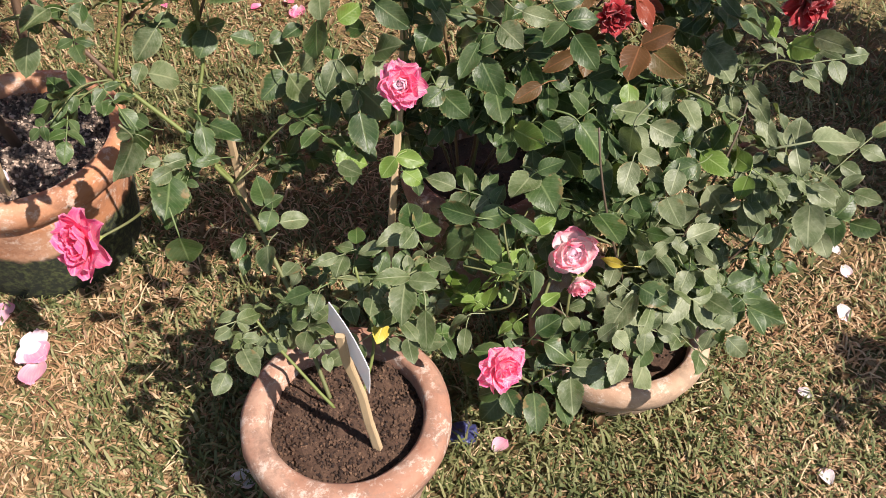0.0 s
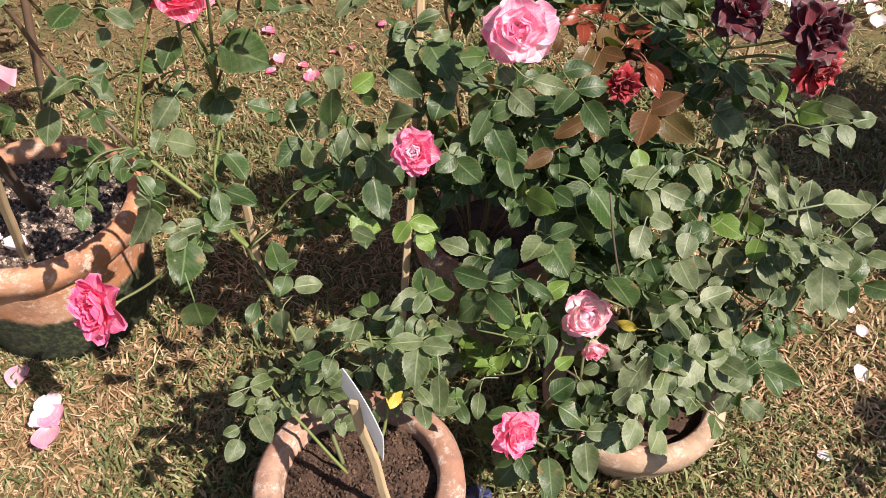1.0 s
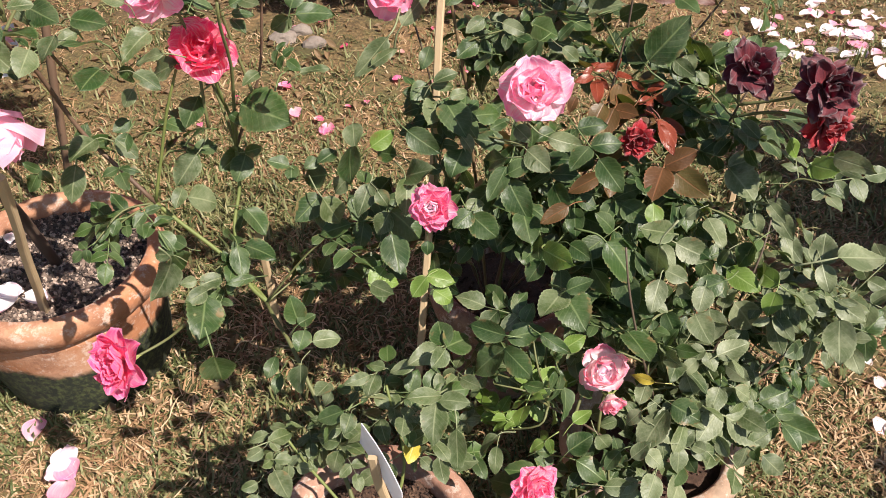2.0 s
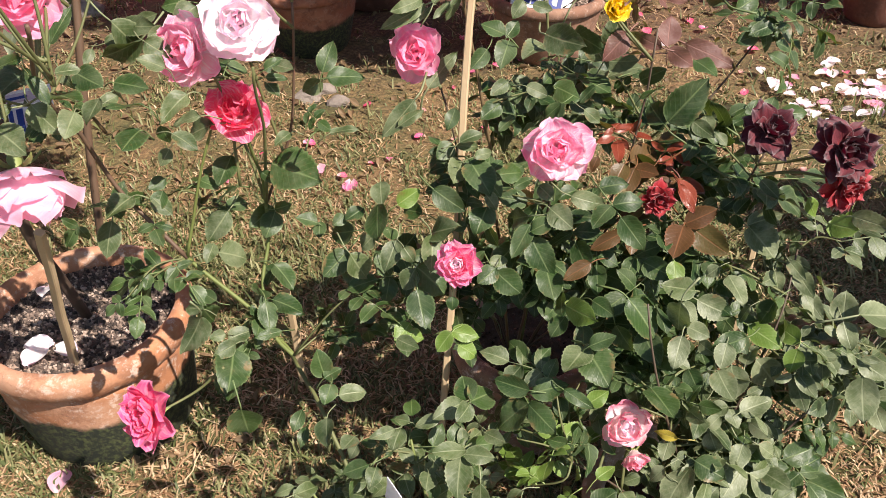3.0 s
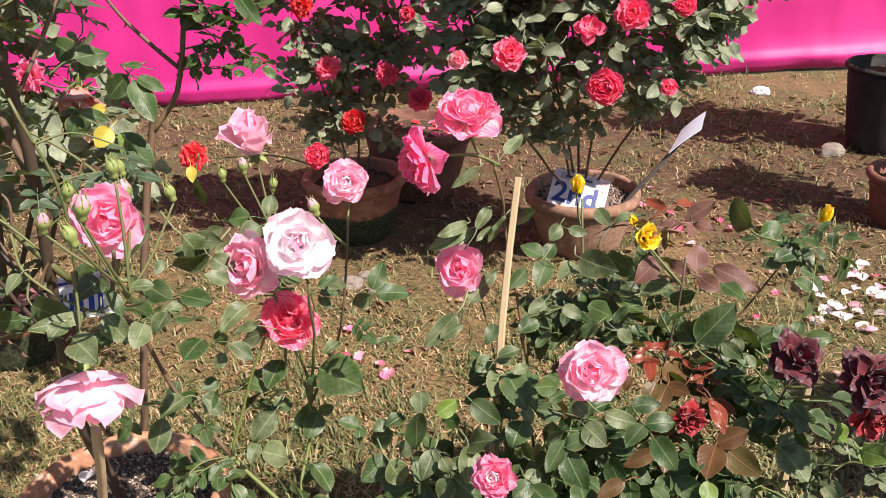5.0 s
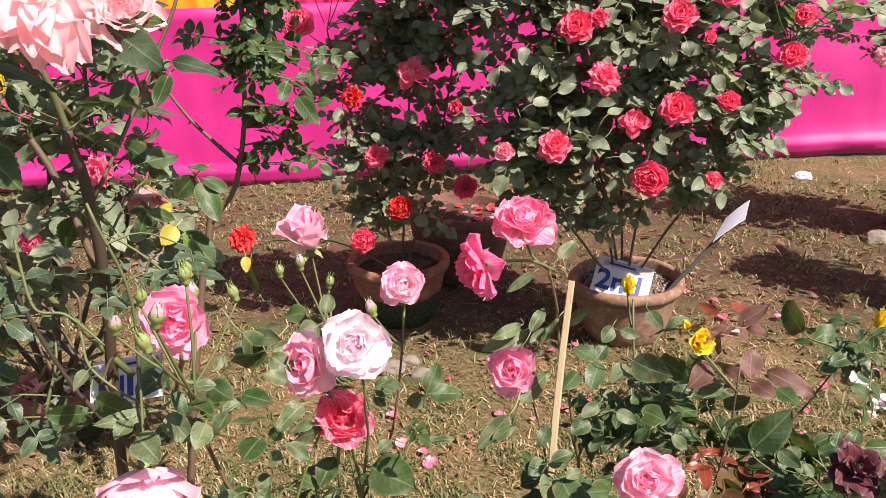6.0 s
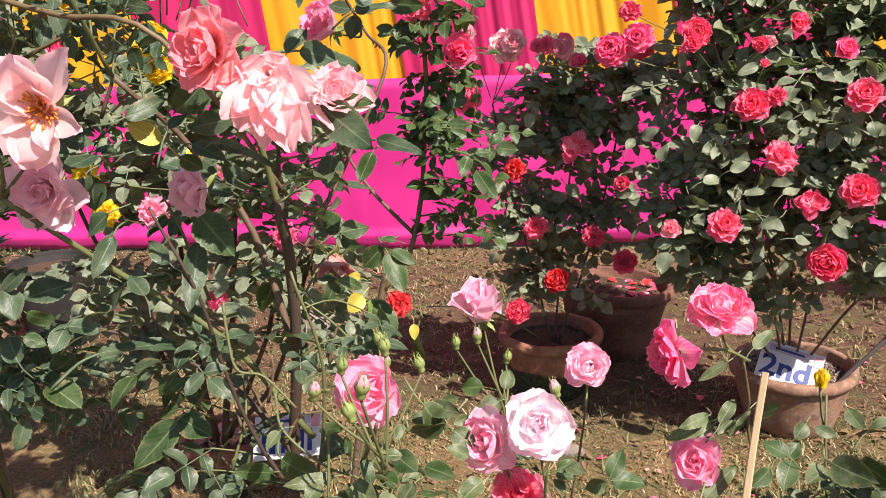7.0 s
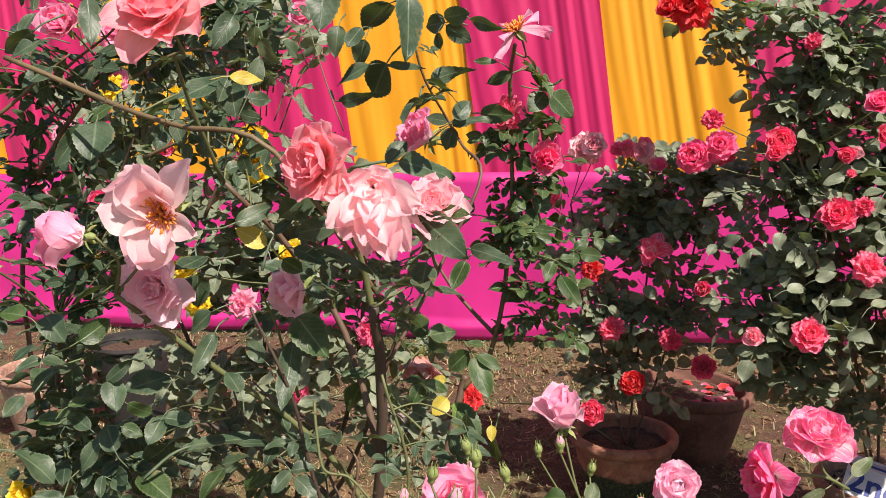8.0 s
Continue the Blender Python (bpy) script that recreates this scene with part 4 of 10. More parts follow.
RUN = (A1 - A0).normalized()
OUT = Vector((RUN.y, -RUN.x, 0))


def build_skirt():
    """The low magenta cloth along the fence, with a rolled hem."""
    verts, faces, n, rows = [], [], 260, [0.02, 0.05, 0.09, 0.115, 0.14, 0.17, 0.25, 0.4, 0.55, 0.7, 0.85, 1.0, 1.07]
    for i in range(n + 1):
        s = -5.0 + 12.0 * i / n
        for z in rows:
            bulge = 0.035 * math.exp(-((z - 0.10) / 0.035) ** 2) + 0.035 * noise.noise(Vector((s * 1.1, z * 5, 0))) + 0.024 * noise.noise(Vector((s * 4, z * 2.5, 3))) + 0.010 * noise.noise(Vector((s * 9, z * 4, 5))) - 0.06 * (z / 1.07)
            sag = 0.02 * noise.noise(Vector((s * 0.7, 0, 9)))
            p = A0 + RUN * s + OUT * (0.06 + bulge) + Vector((0, 0, z + sag * (1 - z)))
            verts.append(p)
    m = len(rows)
    for i in range(n):
        for k in range(m - 1):
            faces.append((i * m + k, (i + 1) * m + k, (i + 1) * m + k + 1, i * m + k + 1))
    me = mesh_of("curtain_skirt", verts, faces, CLOTH_PINK)
    ob = new("curtain_skirt", me)
    tagged(ob, "magenta satin cloth stretched low along the lawn", "curtain", kind="structure")
    sol = ob.modifiers.new("thick", "SOLIDIFY")
    sol.thickness = 0.004


def build_drapes():
    """Pleated drapes, magenta and yellow by turns."""
    edges = [-5.25 + 0.833 * k for k in range(15)]
    for k, s0 in enumerate(edges):
        yellow = (k % 2) == 0
        verts, faces, n, rows = [], [], 90, [0.9 + 0.12 * j for j in range(17)]
        for i in range(n + 1):
            f = i / n
            s = s0 + 0.845 * f
            for z in rows:
                t = (z - 0.9) / 1.9
                ph = 2 * math.pi * (4.2 * f + 1.6 * noise.noise(Vector((s * 1.7, z * 0.35, 1 + k))))
                fold = 0.010 * math.sin(ph) * (0.7 + 0.9 * noise.noise(Vector((s * 2.3, z * 0.5, 4)))) + 0.0025 * math.sin(2.3 * ph + 1.5 * z) + 0.014 * noise.noise(Vector((s * 7, z * 0.45, 2))) + 0.003 * noise.noise(Vector((s * 21, z * 0.7, 5)))
                shear = 0.12 * (1.5 - z)
                verts.append(A0 + RUN * (s + shear) + OUT * (fold - 0.10 + 0.015 * (k % 2)) + Vector((0, 0, z)))
        m = len(rows)
        for i in range(n):
            for j in range(m - 1):
                faces.append((i * m + j, (i + 1) * m + j, (i + 1) * m + j + 1, i * m + j + 1))
        ob = new("curtain", mesh_of("curtain", verts, faces, CLOTH_YELLOW if yellow else CLOTH_ROSE))
        tagged(ob, "yellow pleated curtain panel hanging behind the roses" if yellow else "magenta pleated curtain panel hanging behind the roses", "curtain", "curtain panels", "structure")


build_skirt()
build_drapes()

# ---- pots ----


def pot(name, at, diameter, height, clay, soil, soil_drop, label, rim_h=0.035, rim_w=0.03, wobble=0.02, lean=(0, 0), pebbles=0, seed=1, tint=None, foot=0.66):
    """A round pot: body, rim and soil, standing on the ground."""
    R = diameter / 2
    x, y = at
    ob = thing(name, (x, y, ground_z(x, y) - 0.004), label, "flower pot", "flower pots")
    ob.rotation_euler = (radians(lean[0]), radians(lean[1]), 0)
    b = R * foot
    prof = [(0.02, 0.004), (b - 0.006, 0.0), (b, 0.008)]
    for k in range(1, 9):
        t = k / 8
        prof.append((b + (R - 0.012 - b) * t ** 0.8, (height - rim_h) * t))
    prof += [(R - rim_w - 0.004, height - rim_h), (R - rim_w - 0.01, height - soil_drop - 0.03)]
    bag = Bag()
    bag.add(*lathe(prof, 56, wobble))
    part("body", bag.mesh("body", clay), ob)
    rim = Bag()
    h = height
    rp = [(R - 0.012, h - rim_h - 0.004), (R + 0.001, h - rim_h + 0.002), (R + 0.004, h - rim_h * 0.6), (R + 0.002, h - 0.008), (R - 0.006, h), (R - rim_w + 0.006, h + 0.001), (R - rim_w, h - 0.006), (R - rim_w - 0.004, h - soil_drop - 0.03)]
    rv, rf = lathe(rp, 96, wobble)
    worn = []
    for p in rv:
        o = Vector(p) + Vector((seed * 1.7, 0, 0))
        k = 1 + 0.012 * noise.noise(o * 11) + 0.007 * noise.noise(o * 34)
        chip = max(0.0, noise.noise(o * 14 + Vector((3, 9, seed))) - 0.42) * 0.10
        worn.append(Vector((p[0] * (k - chip), p[1] * (k - chip), p[2] + 0.003 * noise.noise(o * 16) - chip * 0.05)))
    rim.add(worn, rf)
    part("rim", rim.mesh("rim", clay), ob, None, "thick rounded rim")
    rs = R - rim_w - 0.001
    r = random.Random(seed)
    sv, sf = [Vector((0, 0, h - soil_drop + 0.012))], []
    rings, sides = 14, 48
    for i in range(1, rings + 1):
        q = i / rings
        for k in range(sides):
            a = 6.2832 * k / sides
            p = Vector((math.cos(a) * rs * q, math.sin(a) * rs * q, 0))
            z = h - soil_drop + 0.012 * (1 - q * q) + 0.011 * noise.noise(p * 32 + Vector((seed, 0, 0))) + 0.006 * noise.noise(p * 80)
            sv.append(Vector((p.x, p.y, z)))
    for k in range(sides):
        sf.append((0, 1 + k, 1 + (k + 1) % sides))
    for i in range(rings - 1):
        for k in range(sides):
            a, b2 = 1 + i * sides + k, 1 + i * sides + (k + 1) % sides
            sf.append((a, a + sides, b2 + sides, b2))
    part("soil", mesh_of("soil", sv, sf, soil), ob, None, "bare potting soil")
    if pebbles:
        bag = Bag()
        for _ in range(pebbles):
            q, a = math.sqrt(r.random()) * rs * 0.97, r.uniform(0, 6.283)
            s = r.uniform(0.0018, 0.0058) * (0.62 if soil is SOIL else 1.0)
            c = Vector((math.cos(a) * q, math.sin(a) * q, h - soil_drop + 0.012 * (1 - (q / rs) ** 2) + s * 0.5 + 0.008 * noise.noise(Vector((math.cos(a) * q, math.sin(a) * q, 0)) * 32 + Vector((seed, 0, 0)))))
            e = Euler((r.uniform(0, 6), r.uniform(0, 6), 0)).to_matrix()
            pv = [c + e @ (Vector(d) * s * r.uniform(0.6, 1.25)) for d in ((1, 0, 0), (-1, 0, 0), (0, 1, 0), (0, -1, 0), (0, 0, 1), (0, 0, -1))]
            bag.add(pv, [(0, 2, 4), (2, 1, 4), (1, 3, 4), (3, 0, 4), (2, 0, 5), (1, 2, 5), (3, 1, 5), (0, 3, 5)])
        tagged(part("grit", bag.mesh("grit", tint or soil, False), ob), kind="stuff")
    return ob


pot("clay_pot", (-0.138, 0.640), 0.297, 0.25, CLAY, SOIL, 0.032, "pale weathered clay pot with a thick rounded rim", 0.05, 0.036, 0.03, (0, 0), 2400, 3)
pot("clay_pot", (0.303, 0.874), 0.300, 0.145, CLAY_BUFF, SOIL, 0.035, "buff clay pot half hidden under dusty rose leaves", 0.045, 0.03, 0.02, (0, 0), 300, 5)
pot("clay_pot", (0.072, 1.165), 0.29, 0.25, CLAY_BROWN_SHADED, SOIL, 0.035, "clay pot in the shade between the rose bushes", 0.045, 0.03, 0.02, (0, 0), 250, 7)
pot("clay_pot", (-0.797, 1.203), 0.414, 0.285, CLAY_MOSS_SHADE, GRIT, 0.04, "large clay pot, mossy and shade-dark below, filled with coarse grit", 0.05, 0.03, 0.025, (0, 0), 5200, 9, None, 0.80)
pot("clay_pot", (0.224, 2.948), 0.425, 0.236, CLAY_DULL_SHADED, GRIT, 0.045, "wide clay pot with a prize card in it", 0.038, 0.026, 0.02, (0, 0), 1200, 11)
pot("clay_pot", (-0.470, 3.50), 0.490, 0.315, CLAY_EARTH, SOIL, 0.05, "tall red-brown pot with fallen red petals", 0.045, 0.028, 0.015, (-2, 3), 500, 13)
pot("clay_pot", (-0.660, 3.049), 0.405, 0.26, CLAY_RED_MOSSY, SOIL, 0.05, "low red-brown clay pot with a mossy side", 0.035, 0.028, 0.02, (0, 0), 400, 15)
pot("black_pot", (1.741, 4.106), 0.41, 0.42, PLASTIC_BLACK, SOIL, 0.06, "black plastic pot on the lawn", 0.02, 0.015, 0.01, (0, 0), 200, 17)
pot("clay_pot", (1.50, 3.20), 0.30, 0.22, CLAY_RED, SOIL, 0.05, "small dark clay pot beside a black pot", 0.03, 0.022, 0.02, (0, 0), 300, 19)
pot("clay_pot", (-1.56, 2.10), 0.29, 0.20, CLAY_RED_MOSSY, GRIT, 0.03, "clay pot full of dry leaves behind the peach roses", 0.035, 0.028, 0.02, (0, 0), 900, 21)
pot("black_pot", (-3.03, 3.05), 0.38, 0.42, PLASTIC_BLACK, SOIL, 0.05, "black plastic pot behind the peach roses", 0.02, 0.015, 0.01, (0, 0), 200, 23)
pot("clay_pot", (-3.30, 2.80), 0.46, 0.34, CLAY, SOIL, 0.04, "pale clay pot among the roses", 0.035, 0.028, 0.02, (0, 0), 300, 25)

# ---- the bushes ----
# the light side of two stakes and a card stands clear of leaves
for a, b in ((Vector((-0.326, 0.998, 0.288)), Vector((-0.332, 1.013, 0.484))), (Vector((-0.092, 0.905, 0.20)), Vector((-0.066, 1.0, 0.50)))):
    for k in range(6):
        for out in (0.0, 0.06, 0.13, 0.21, 0.30):
            GAPS.append((a.lerp(b, k / 5) + Vector((0.06, -0.65, 0.76)) * out, 0.030))
for out in (0.0, 0.12, 0.25, 0.40):
    GAPS.append((Vector((0.60, 2.94, 0.455)) + Vector((-0.25, -0.90, 0.35)) * out, 0.11))

front = Bush("rose_bush", (-0.138, 0.640, 0.22), "sparse rose bush with long canes, pink roses and buds", 21)
front.cane([(-0.16, 0.66, 0.22), (-0.20, 0.74, 0.31), (-0.25, 0.82, 0.39), (-0.315, 0.93, 0.415)], 0.0034, 0.0032)
front.cane([(-0.315, 0.93, 0.415), (-0.345, 0.955, 0.432), (-0.387, 0.986, 0.462), (-0.474, 1.004, 0.552)], 0.0036, 0.0034, CANE_LIME, 4)
front.cane([(-0.474, 1.004, 0.552), (-0.549, 1.020, 0.656), (-0.574, 1.000, 0.772), (-0.580, 0.950, 0.850), (-0.540, 0.880, 0.930), (-0.505, 0.835, 1.0)], 0.0036, 0.0026, CANE_BROWN, 14)
front.cane([(-0.315, 0.93, 0.415), (-0.364, 0.991, 0.435), (-0.374, 1.027, 0.483), (-0.363, 1.065, 0.534), (-0.358, 1.080, 0.60), (-0.358, 1.078, 0.66), (-0.352, 1.03, 0.75)], 0.0036, 0.0022, CANE_LIME, 3)
front.cane([(-0.358, 1.080, 0.60), (-0.33, 1.04, 0.74), (-0.31, 0.98, 0.88)], 0.0028, 0.002)
front.cane([(-0.358, 1.080, 0.60), (-0.30, 1.09, 0.74), (-0.275, 1.095, 0.92)], 0.0024, 0.0018, CANE_BROWN)
front.cane([(-0.358, 1.080, 0.60), (-0.40, 1.14, 0.78), (-0.425, 1.20, 0.92)], 0.0026, 0.0018)
front.cane([(-0.474, 1.004, 0.552), (-0.44, 1.02, 0.66), (-0.40, 1.03, 0.76)], 0.0028, 0.002, CANE_LIME)
front.cane([(-0.12, 0.66, 0.22), (-0.10, 0.72, 0.32), (-0.12, 0.76, 0.42)], 0.0028, 0.002, CANE_LIME)
front.cane([(-0.15, 0.65, 0.22), (-0.22, 0.69, 0.30), (-0.26, 0.72, 0.36)], 0.0026, 0.002, CANE_LIME)
front.blob((-0.30, 0.98, 0.56), (0.13, 0.10, 0.17), 7, 4, "dark", 0.9)
front.blob((-0.36, 1.00, 0.42), (0.14, 0.08, 0.06), 7, 4, "dark", 0.9)
front.blob((-0.44, 0.98, 0.56), (0.09, 0.08, 0.16), 3, 4, "dark", 0.9)
front.blob((-0.10, 0.74, 0.36), (0.12, 0.06, 0.07), 7, 4, ["dark", "dusty"], 0.85)
front.blob((-0.25, 0.72, 0.33), (0.07, 0.05, 0.06), 5, 4, "dusty", 0.8)
front.blob((-0.50, 0.93, 0.86), (0.13, 0.09, 0.08), 7, 4, "dark", 0.9)
front.blob((-0.55, 0.95, 0.62), (0.07, 0.06, 0.12), 4, 4, "dark", 0.9)
front.blob((-0.38, 1.05, 0.80), (0.13, 0.09, 0.08), 6, 3, "dark", 0.9)
bloom(front, (-0.368, 1.056, 0.773), 0.040, (0.1, -0.7, 0.75), "full", P_BICOLOUR, 1, P_CRIMSON, "crimson pink rose with paler petal backs")
bloom(front, (-0.337, 1.031, 0.919), 0.045, (0.25, -0.8, 0.5), "full", P_WHITE, 2, P_WHITE, "white rose with blush rims", (-0.30, 1.06, 0.64))
bloom(front, (-0.403, 1.035, 0.880), 0.043, (-0.35, -0.75, 0.35), "full", P_PINKWHITE, 3, None, "", (-0.38, 1.04, 0.66))
bloom(front, (-0.272, 1.094, 0.985), 0.029, (0.1, -0.8, 0.5), "full", P_PINKWHITE, 4, P_WHITE)
bloom(front, (-0.530, 1.481, 0.890), 0.054, (-0.10, -0.15, 1.0), "goblet", P_BLUSH, 5)
bloom(front, (-0.550, 0.925, 0.998), 0.043, (0.15, -0.8, 0.5), "full", P_PALEPINK, 6, P_PALEPINK)
bloom(front, (-0.499, 0.806, 0.419), 0.044, (-0.45, -0.7, 0.45), "blowsy", P_CORAL, 7, None, "coral pink rose on a drooping stem", (-0.40, 0.86, 0.46))
for i, (p, h, tip) in enumerate((((-0.515, 1.043, 0.987), 0.024, None), ((-0.535, 1.305, 0.913), 0.024, None), ((-0.425, 1.234, 0.925), 0.022, None), ((-0.315, 1.064, 0.957), 0.024, P_PALEPINK), ((-0.496, 0.857, 1.094), 0.023, None),
                               ((-0.487, 0.757, 1.085), 0.026, P_PALEPINK), ((-0.499, 0.746, 1.059), 0.024, None), ((-0.537, 0.956, 1.023), 0.028, P_PALEPINK), ((-0.551, 0.846, 1.068), 0.022, None), ((-0.560, 1.0, 1.041), 0.022, None), ((-0.493, 1.297, 0.932), 0.026, P_PALEPINK), ((-0.60, 0.86, 1.02), 0.024, P_PALEPINK))):
    closed_bud(front, p, h, (0.25 * (i % 3 - 1), -0.1, 1), tip, i, (-0.495, 0.832, 0.93 + 0.01 * (i % 4)) if p[1] < 0.97 and p[2] > 1.01 else None)
front.blade((-0.352, 1.090, 0.589), (-0.50, -0.82, -0.27), (0.68, -0.57, 0.46), 0.053, "dark", 0.72)
front.blade((-0.341, 1.060, 0.603), (0.97, 0.20, 0.14), (0.16, -0.96, 0.22), 0.028, "dark", 0.80)
front.blade((-0.346, 1.077, 0.587), (-0.22, -0.76, -0.62), (0.33, -0.65, 0.68), 0.046, "dark", 0.80)
front.blade((-0.406, 1.035, 0.617), (-0.53, -0.58, -0.62), (0.11, -0.77, 0.63), 0.056, "dusty", 0.72)
front.blade((-0.424, 1.006, 0.561), (0.62, 0.53, -0.57), (0.78, -0.36, 0.52), 0.056, "dusty", 0.80)
front.blade((-0.431, 1.013, 0.573), (-0.11, -0.95, -0.31), (0.38, -0.33, 0.87), 0.037, "dusty", 0.60)
front.blade((-0.349, 1.032, 0.516), (0.71, -0.54, -0.46), (0.43, -0.18, 0.88), 0.052, "dark", 0.80)
front.blade((-0.355, 1.061, 0.497), (-0.17, -0.96, -0.22), (-0.30, -0.16, 0.94), 0.048, "dark", 0.70)
front.blade((-0.349, 0.989, 0.479), (0.90, -0.43, 0.03), (-0.19, -0.32, 0.93), 0.059, "dark", 0.65)
front.blade((-0.359, 0.982, 0.484), (0.26, -0.78, -0.57), (0.29, -0.50, 0.82), 0.053, "dark", 0.60)
front.blade((-0.363, 0.996, 0.477), (-0.51, 0.86, -0.03), (0.37, 0.25, 0.89), 0.049, "dark", 0.70)
front.blade((-0.331, 0.947, 0.451), (-0.84, -0.51, 0.16), (0.41, -0.43, 0.81), 0.045, "dark", 0.45)
front.blade((-0.440, 0.933, 0.509), (-0.96, 0.27, -0.03), (-0.17, -0.53, 0.83), 0.033, "dusty", 0.75)
front.blade((-0.443, 0.940, 0.506), (0.04, 0.38, -0.92), (0.67, -0.69, -0.28), 0.060, "dark", 0.70)
front.blade((-0.442, 0.923, 0.503), (-0.42, -0.07, -0.91), (0.58, 0.73, 0.36), 0.075, "dusty", 0.60)
front.blade((-0.422, 0.945, 0.515), (-0.86, 0.48, 0.18), (-0.17, -0.60, 0.78), 0.031, "dark", 0.70)
front.blade((-0.411, 0.923, 0.467), (-0.83, -0.50, 0.24), (0.52, -0.54, 0.66), 0.026, "dusty", 0.70)
front.blade((-0.411, 0.926, 0.453), (0.79, 0.62, -0.01), (0.35, -0.44, 0.83), 0.041, "dusty", 0.70)
front.blade((-0.391, 0.904, 0.465), (-0.59, -0.79, 0.17), (0.68, -0.38, 0.63), 0.043, "dusty", 0.60)
front.blade((-0.397, 0.902, 0.453), (0.16, -0.98, -0.08), (0.53, 0.13, 0.84), 0.075, "dark", 0.80)
front.blade((-0.252, 0.859, 0.441), (-0.24, 0.17, 0.96), (0.35, -0.90, 0.25), 0.048, "dark", 0.70)
front.blade((-0.252, 0.851, 0.446), (0.79, 0.58, 0.17), (-0.05, -0.21, 0.98), 0.030, "dark", 0.80)
front.blade((-0.230, 0.801, 0.488), (-0.14, -0.95, -0.28), (0.14, -0.30, 0.94), 0.033, "dark", 0.85)
front.blade((-0.222, 0.800, 0.465), (0.92, 0.38, -0.12), (0.27, -0.36, 0.89), 0.042, "dusty", 0.70)
front.blade((-0.238, 0.777, 0.444), (0.04, -0.89, -0.45), (-0.51, -0.40, 0.76), 0.042, "dusty", 0.90)
front.blade((-0.136, 0.735, 0.471), (-0.73, -0.64, 0.25), (0.51, -0.25, 0.82), 0.042, "dusty", 0.45)
front.blade((-0.131, 0.751, 0.454), (-0.37, -0.91, -0.19), (-0.13, -0.15, 0.98), 0.035, "dusty", 0.80)
front.blade((-0.193, 0.737, 0.453), (-0.41, -0.90, 0.18), (0.13, 0.14, 0.98), 0.030, "dusty", 0.80)
front.blade((-0.187, 0.720, 0.457), (-0.47, -0.66, -0.59), (-0.36, -0.47, 0.81), 0.023, "dusty", 0.80)
front.blade((-0.170, 0.695, 0.447), (-0.90, -0.11, -0.41), (-0.25, -0.65, 0.72), 0.042, "dark", 0.65)
front.blade((-0.161, 0.696, 0.440), (-0.23, -0.97, -0.08), (0.33, -0.16, 0.93), 0.030, "dusty", 0.85)
front.blade((-0.119, 0.755, 0.462), (-0.95, 0.32, 0.04), (-0.08, -0.37, 0.92), 0.023, "dusty", 0.70)
front.blade((-0.077, 0.752, 0.475), (-0.94, -0.26, -0.24), (-0.03, -0.62, 0.79), 0.038, "dusty", 0.50)
front.blade((-0.044, 0.776, 0.479), (-0.73, -0.64, 0.22), (0.46, -0.23, 0.86), 0.058, "dusty", 0.50)
front.blade((-0.039, 0.784, 0.471), (-0.28, 0.91, 0.30), (-0.03, -0.32, 0.95), 0.043, "dark", 0.75)
front.blade((-0.038, 0.779, 0.475), (0.62, 0.70, -0.34), (0.41, 0.09, 0.91), 0.057, "dark", 0.75)
front.blade((-0.037, 0.753, 0.500), (-0.40, -0.92, 0.05), (0.67, -0.25, 0.70), 0.036, "dusty", 0.80)
front.blade((-0.042, 0.710, 0.458), (-0.91, -0.29, 0.30), (0.33, -0.04, 0.94), 0.052, "dusty", 0.50)
front.blade((-0.049, 0.708, 0.448), (-0.13, -0.97, -0.19), (0.02, -0.20, 0.98), 0.062, "dusty", 0.65)
front.blade((-0.045, 0.705, 0.456), (0.98, -0.17, 0.12), (-0.19, -0.45, 0.87), 0.042, "dusty", 0.55)
front.blade((-0.017, 0.755, 0.440), (0.72, -0.67, 0.18), (-0.49, -0.30, 0.82), 0.035, "dusty", 0.60)
front.blade((-0.093, 0.701, 0.422), (-0.07, -1.00, 0.03), (0.53, -0.01, 0.85), 0.029, "dusty", 0.90)
front.blade((-0.085, 0.693, 0.411), (-0.03, -0.94, -0.35), (-0.31, -0.32, 0.90), 0.025, "dark", 0.80)
front.blade((-0.079, 0.695, 0.381), (-0.29, -0.95, -0.10), (0.25, -0.18, 0.95), 0.034, "yellow", 0.70)
front.blade((-0.024, 0.708, 0.391), (0.05, -0.54, -0.84), (-0.05, -0.84, 0.53), 0.068, "dusty", 0.40)
front.blade((-0.271, 0.683, 0.415), (-0.93, -0.33, -0.15), (0.00, -0.42, 0.91), 0.031, "dusty", 0.50)
front.blade((-0.264, 0.661, 0.428), (0.58, 0.68, -0.45), (0.73, -0.19, 0.66), 0.044, "dusty", 0.50)
front.blade((-0.273, 0.654, 0.421), (-0.77, -0.61, -0.18), (0.44, -0.71, 0.55), 0.024, "dusty", 0.80)
front.blade((-0.256, 0.641, 0.417), (0.98, 0.11, -0.15), (0.18, -0.37, 0.91), 0.023, "dusty", 0.70)
front.blade((-0.256, 0.632, 0.406), (0.46, -0.89, -0.01), (0.07, 0.03, 1.00), 0.048, "dusty", 0.55)
front.blade((-0.279, 0.623, 0.392), (-0.82, -0.57, -0.03), (0.46, -0.68, 0.57), 0.022, "dusty", 0.80)
front.blade((-0.281, 0.617, 0.375), (-0.27, -0.93, -0.27), (0.50, -0.37, 0.78), 0.033, "dusty", 0.75)
front.blade((-0.365, 0.799, 0.437), (0.00, 0.10, -1.00), (0.28, -0.82, -0.50), 0.065, "dark", 0.80)
front.blade((-0.401, 0.888, 0.391), (-0.25, -0.96, -0.14), (-0.35, -0.04, 0.94), 0.030, "dark", 0.80)
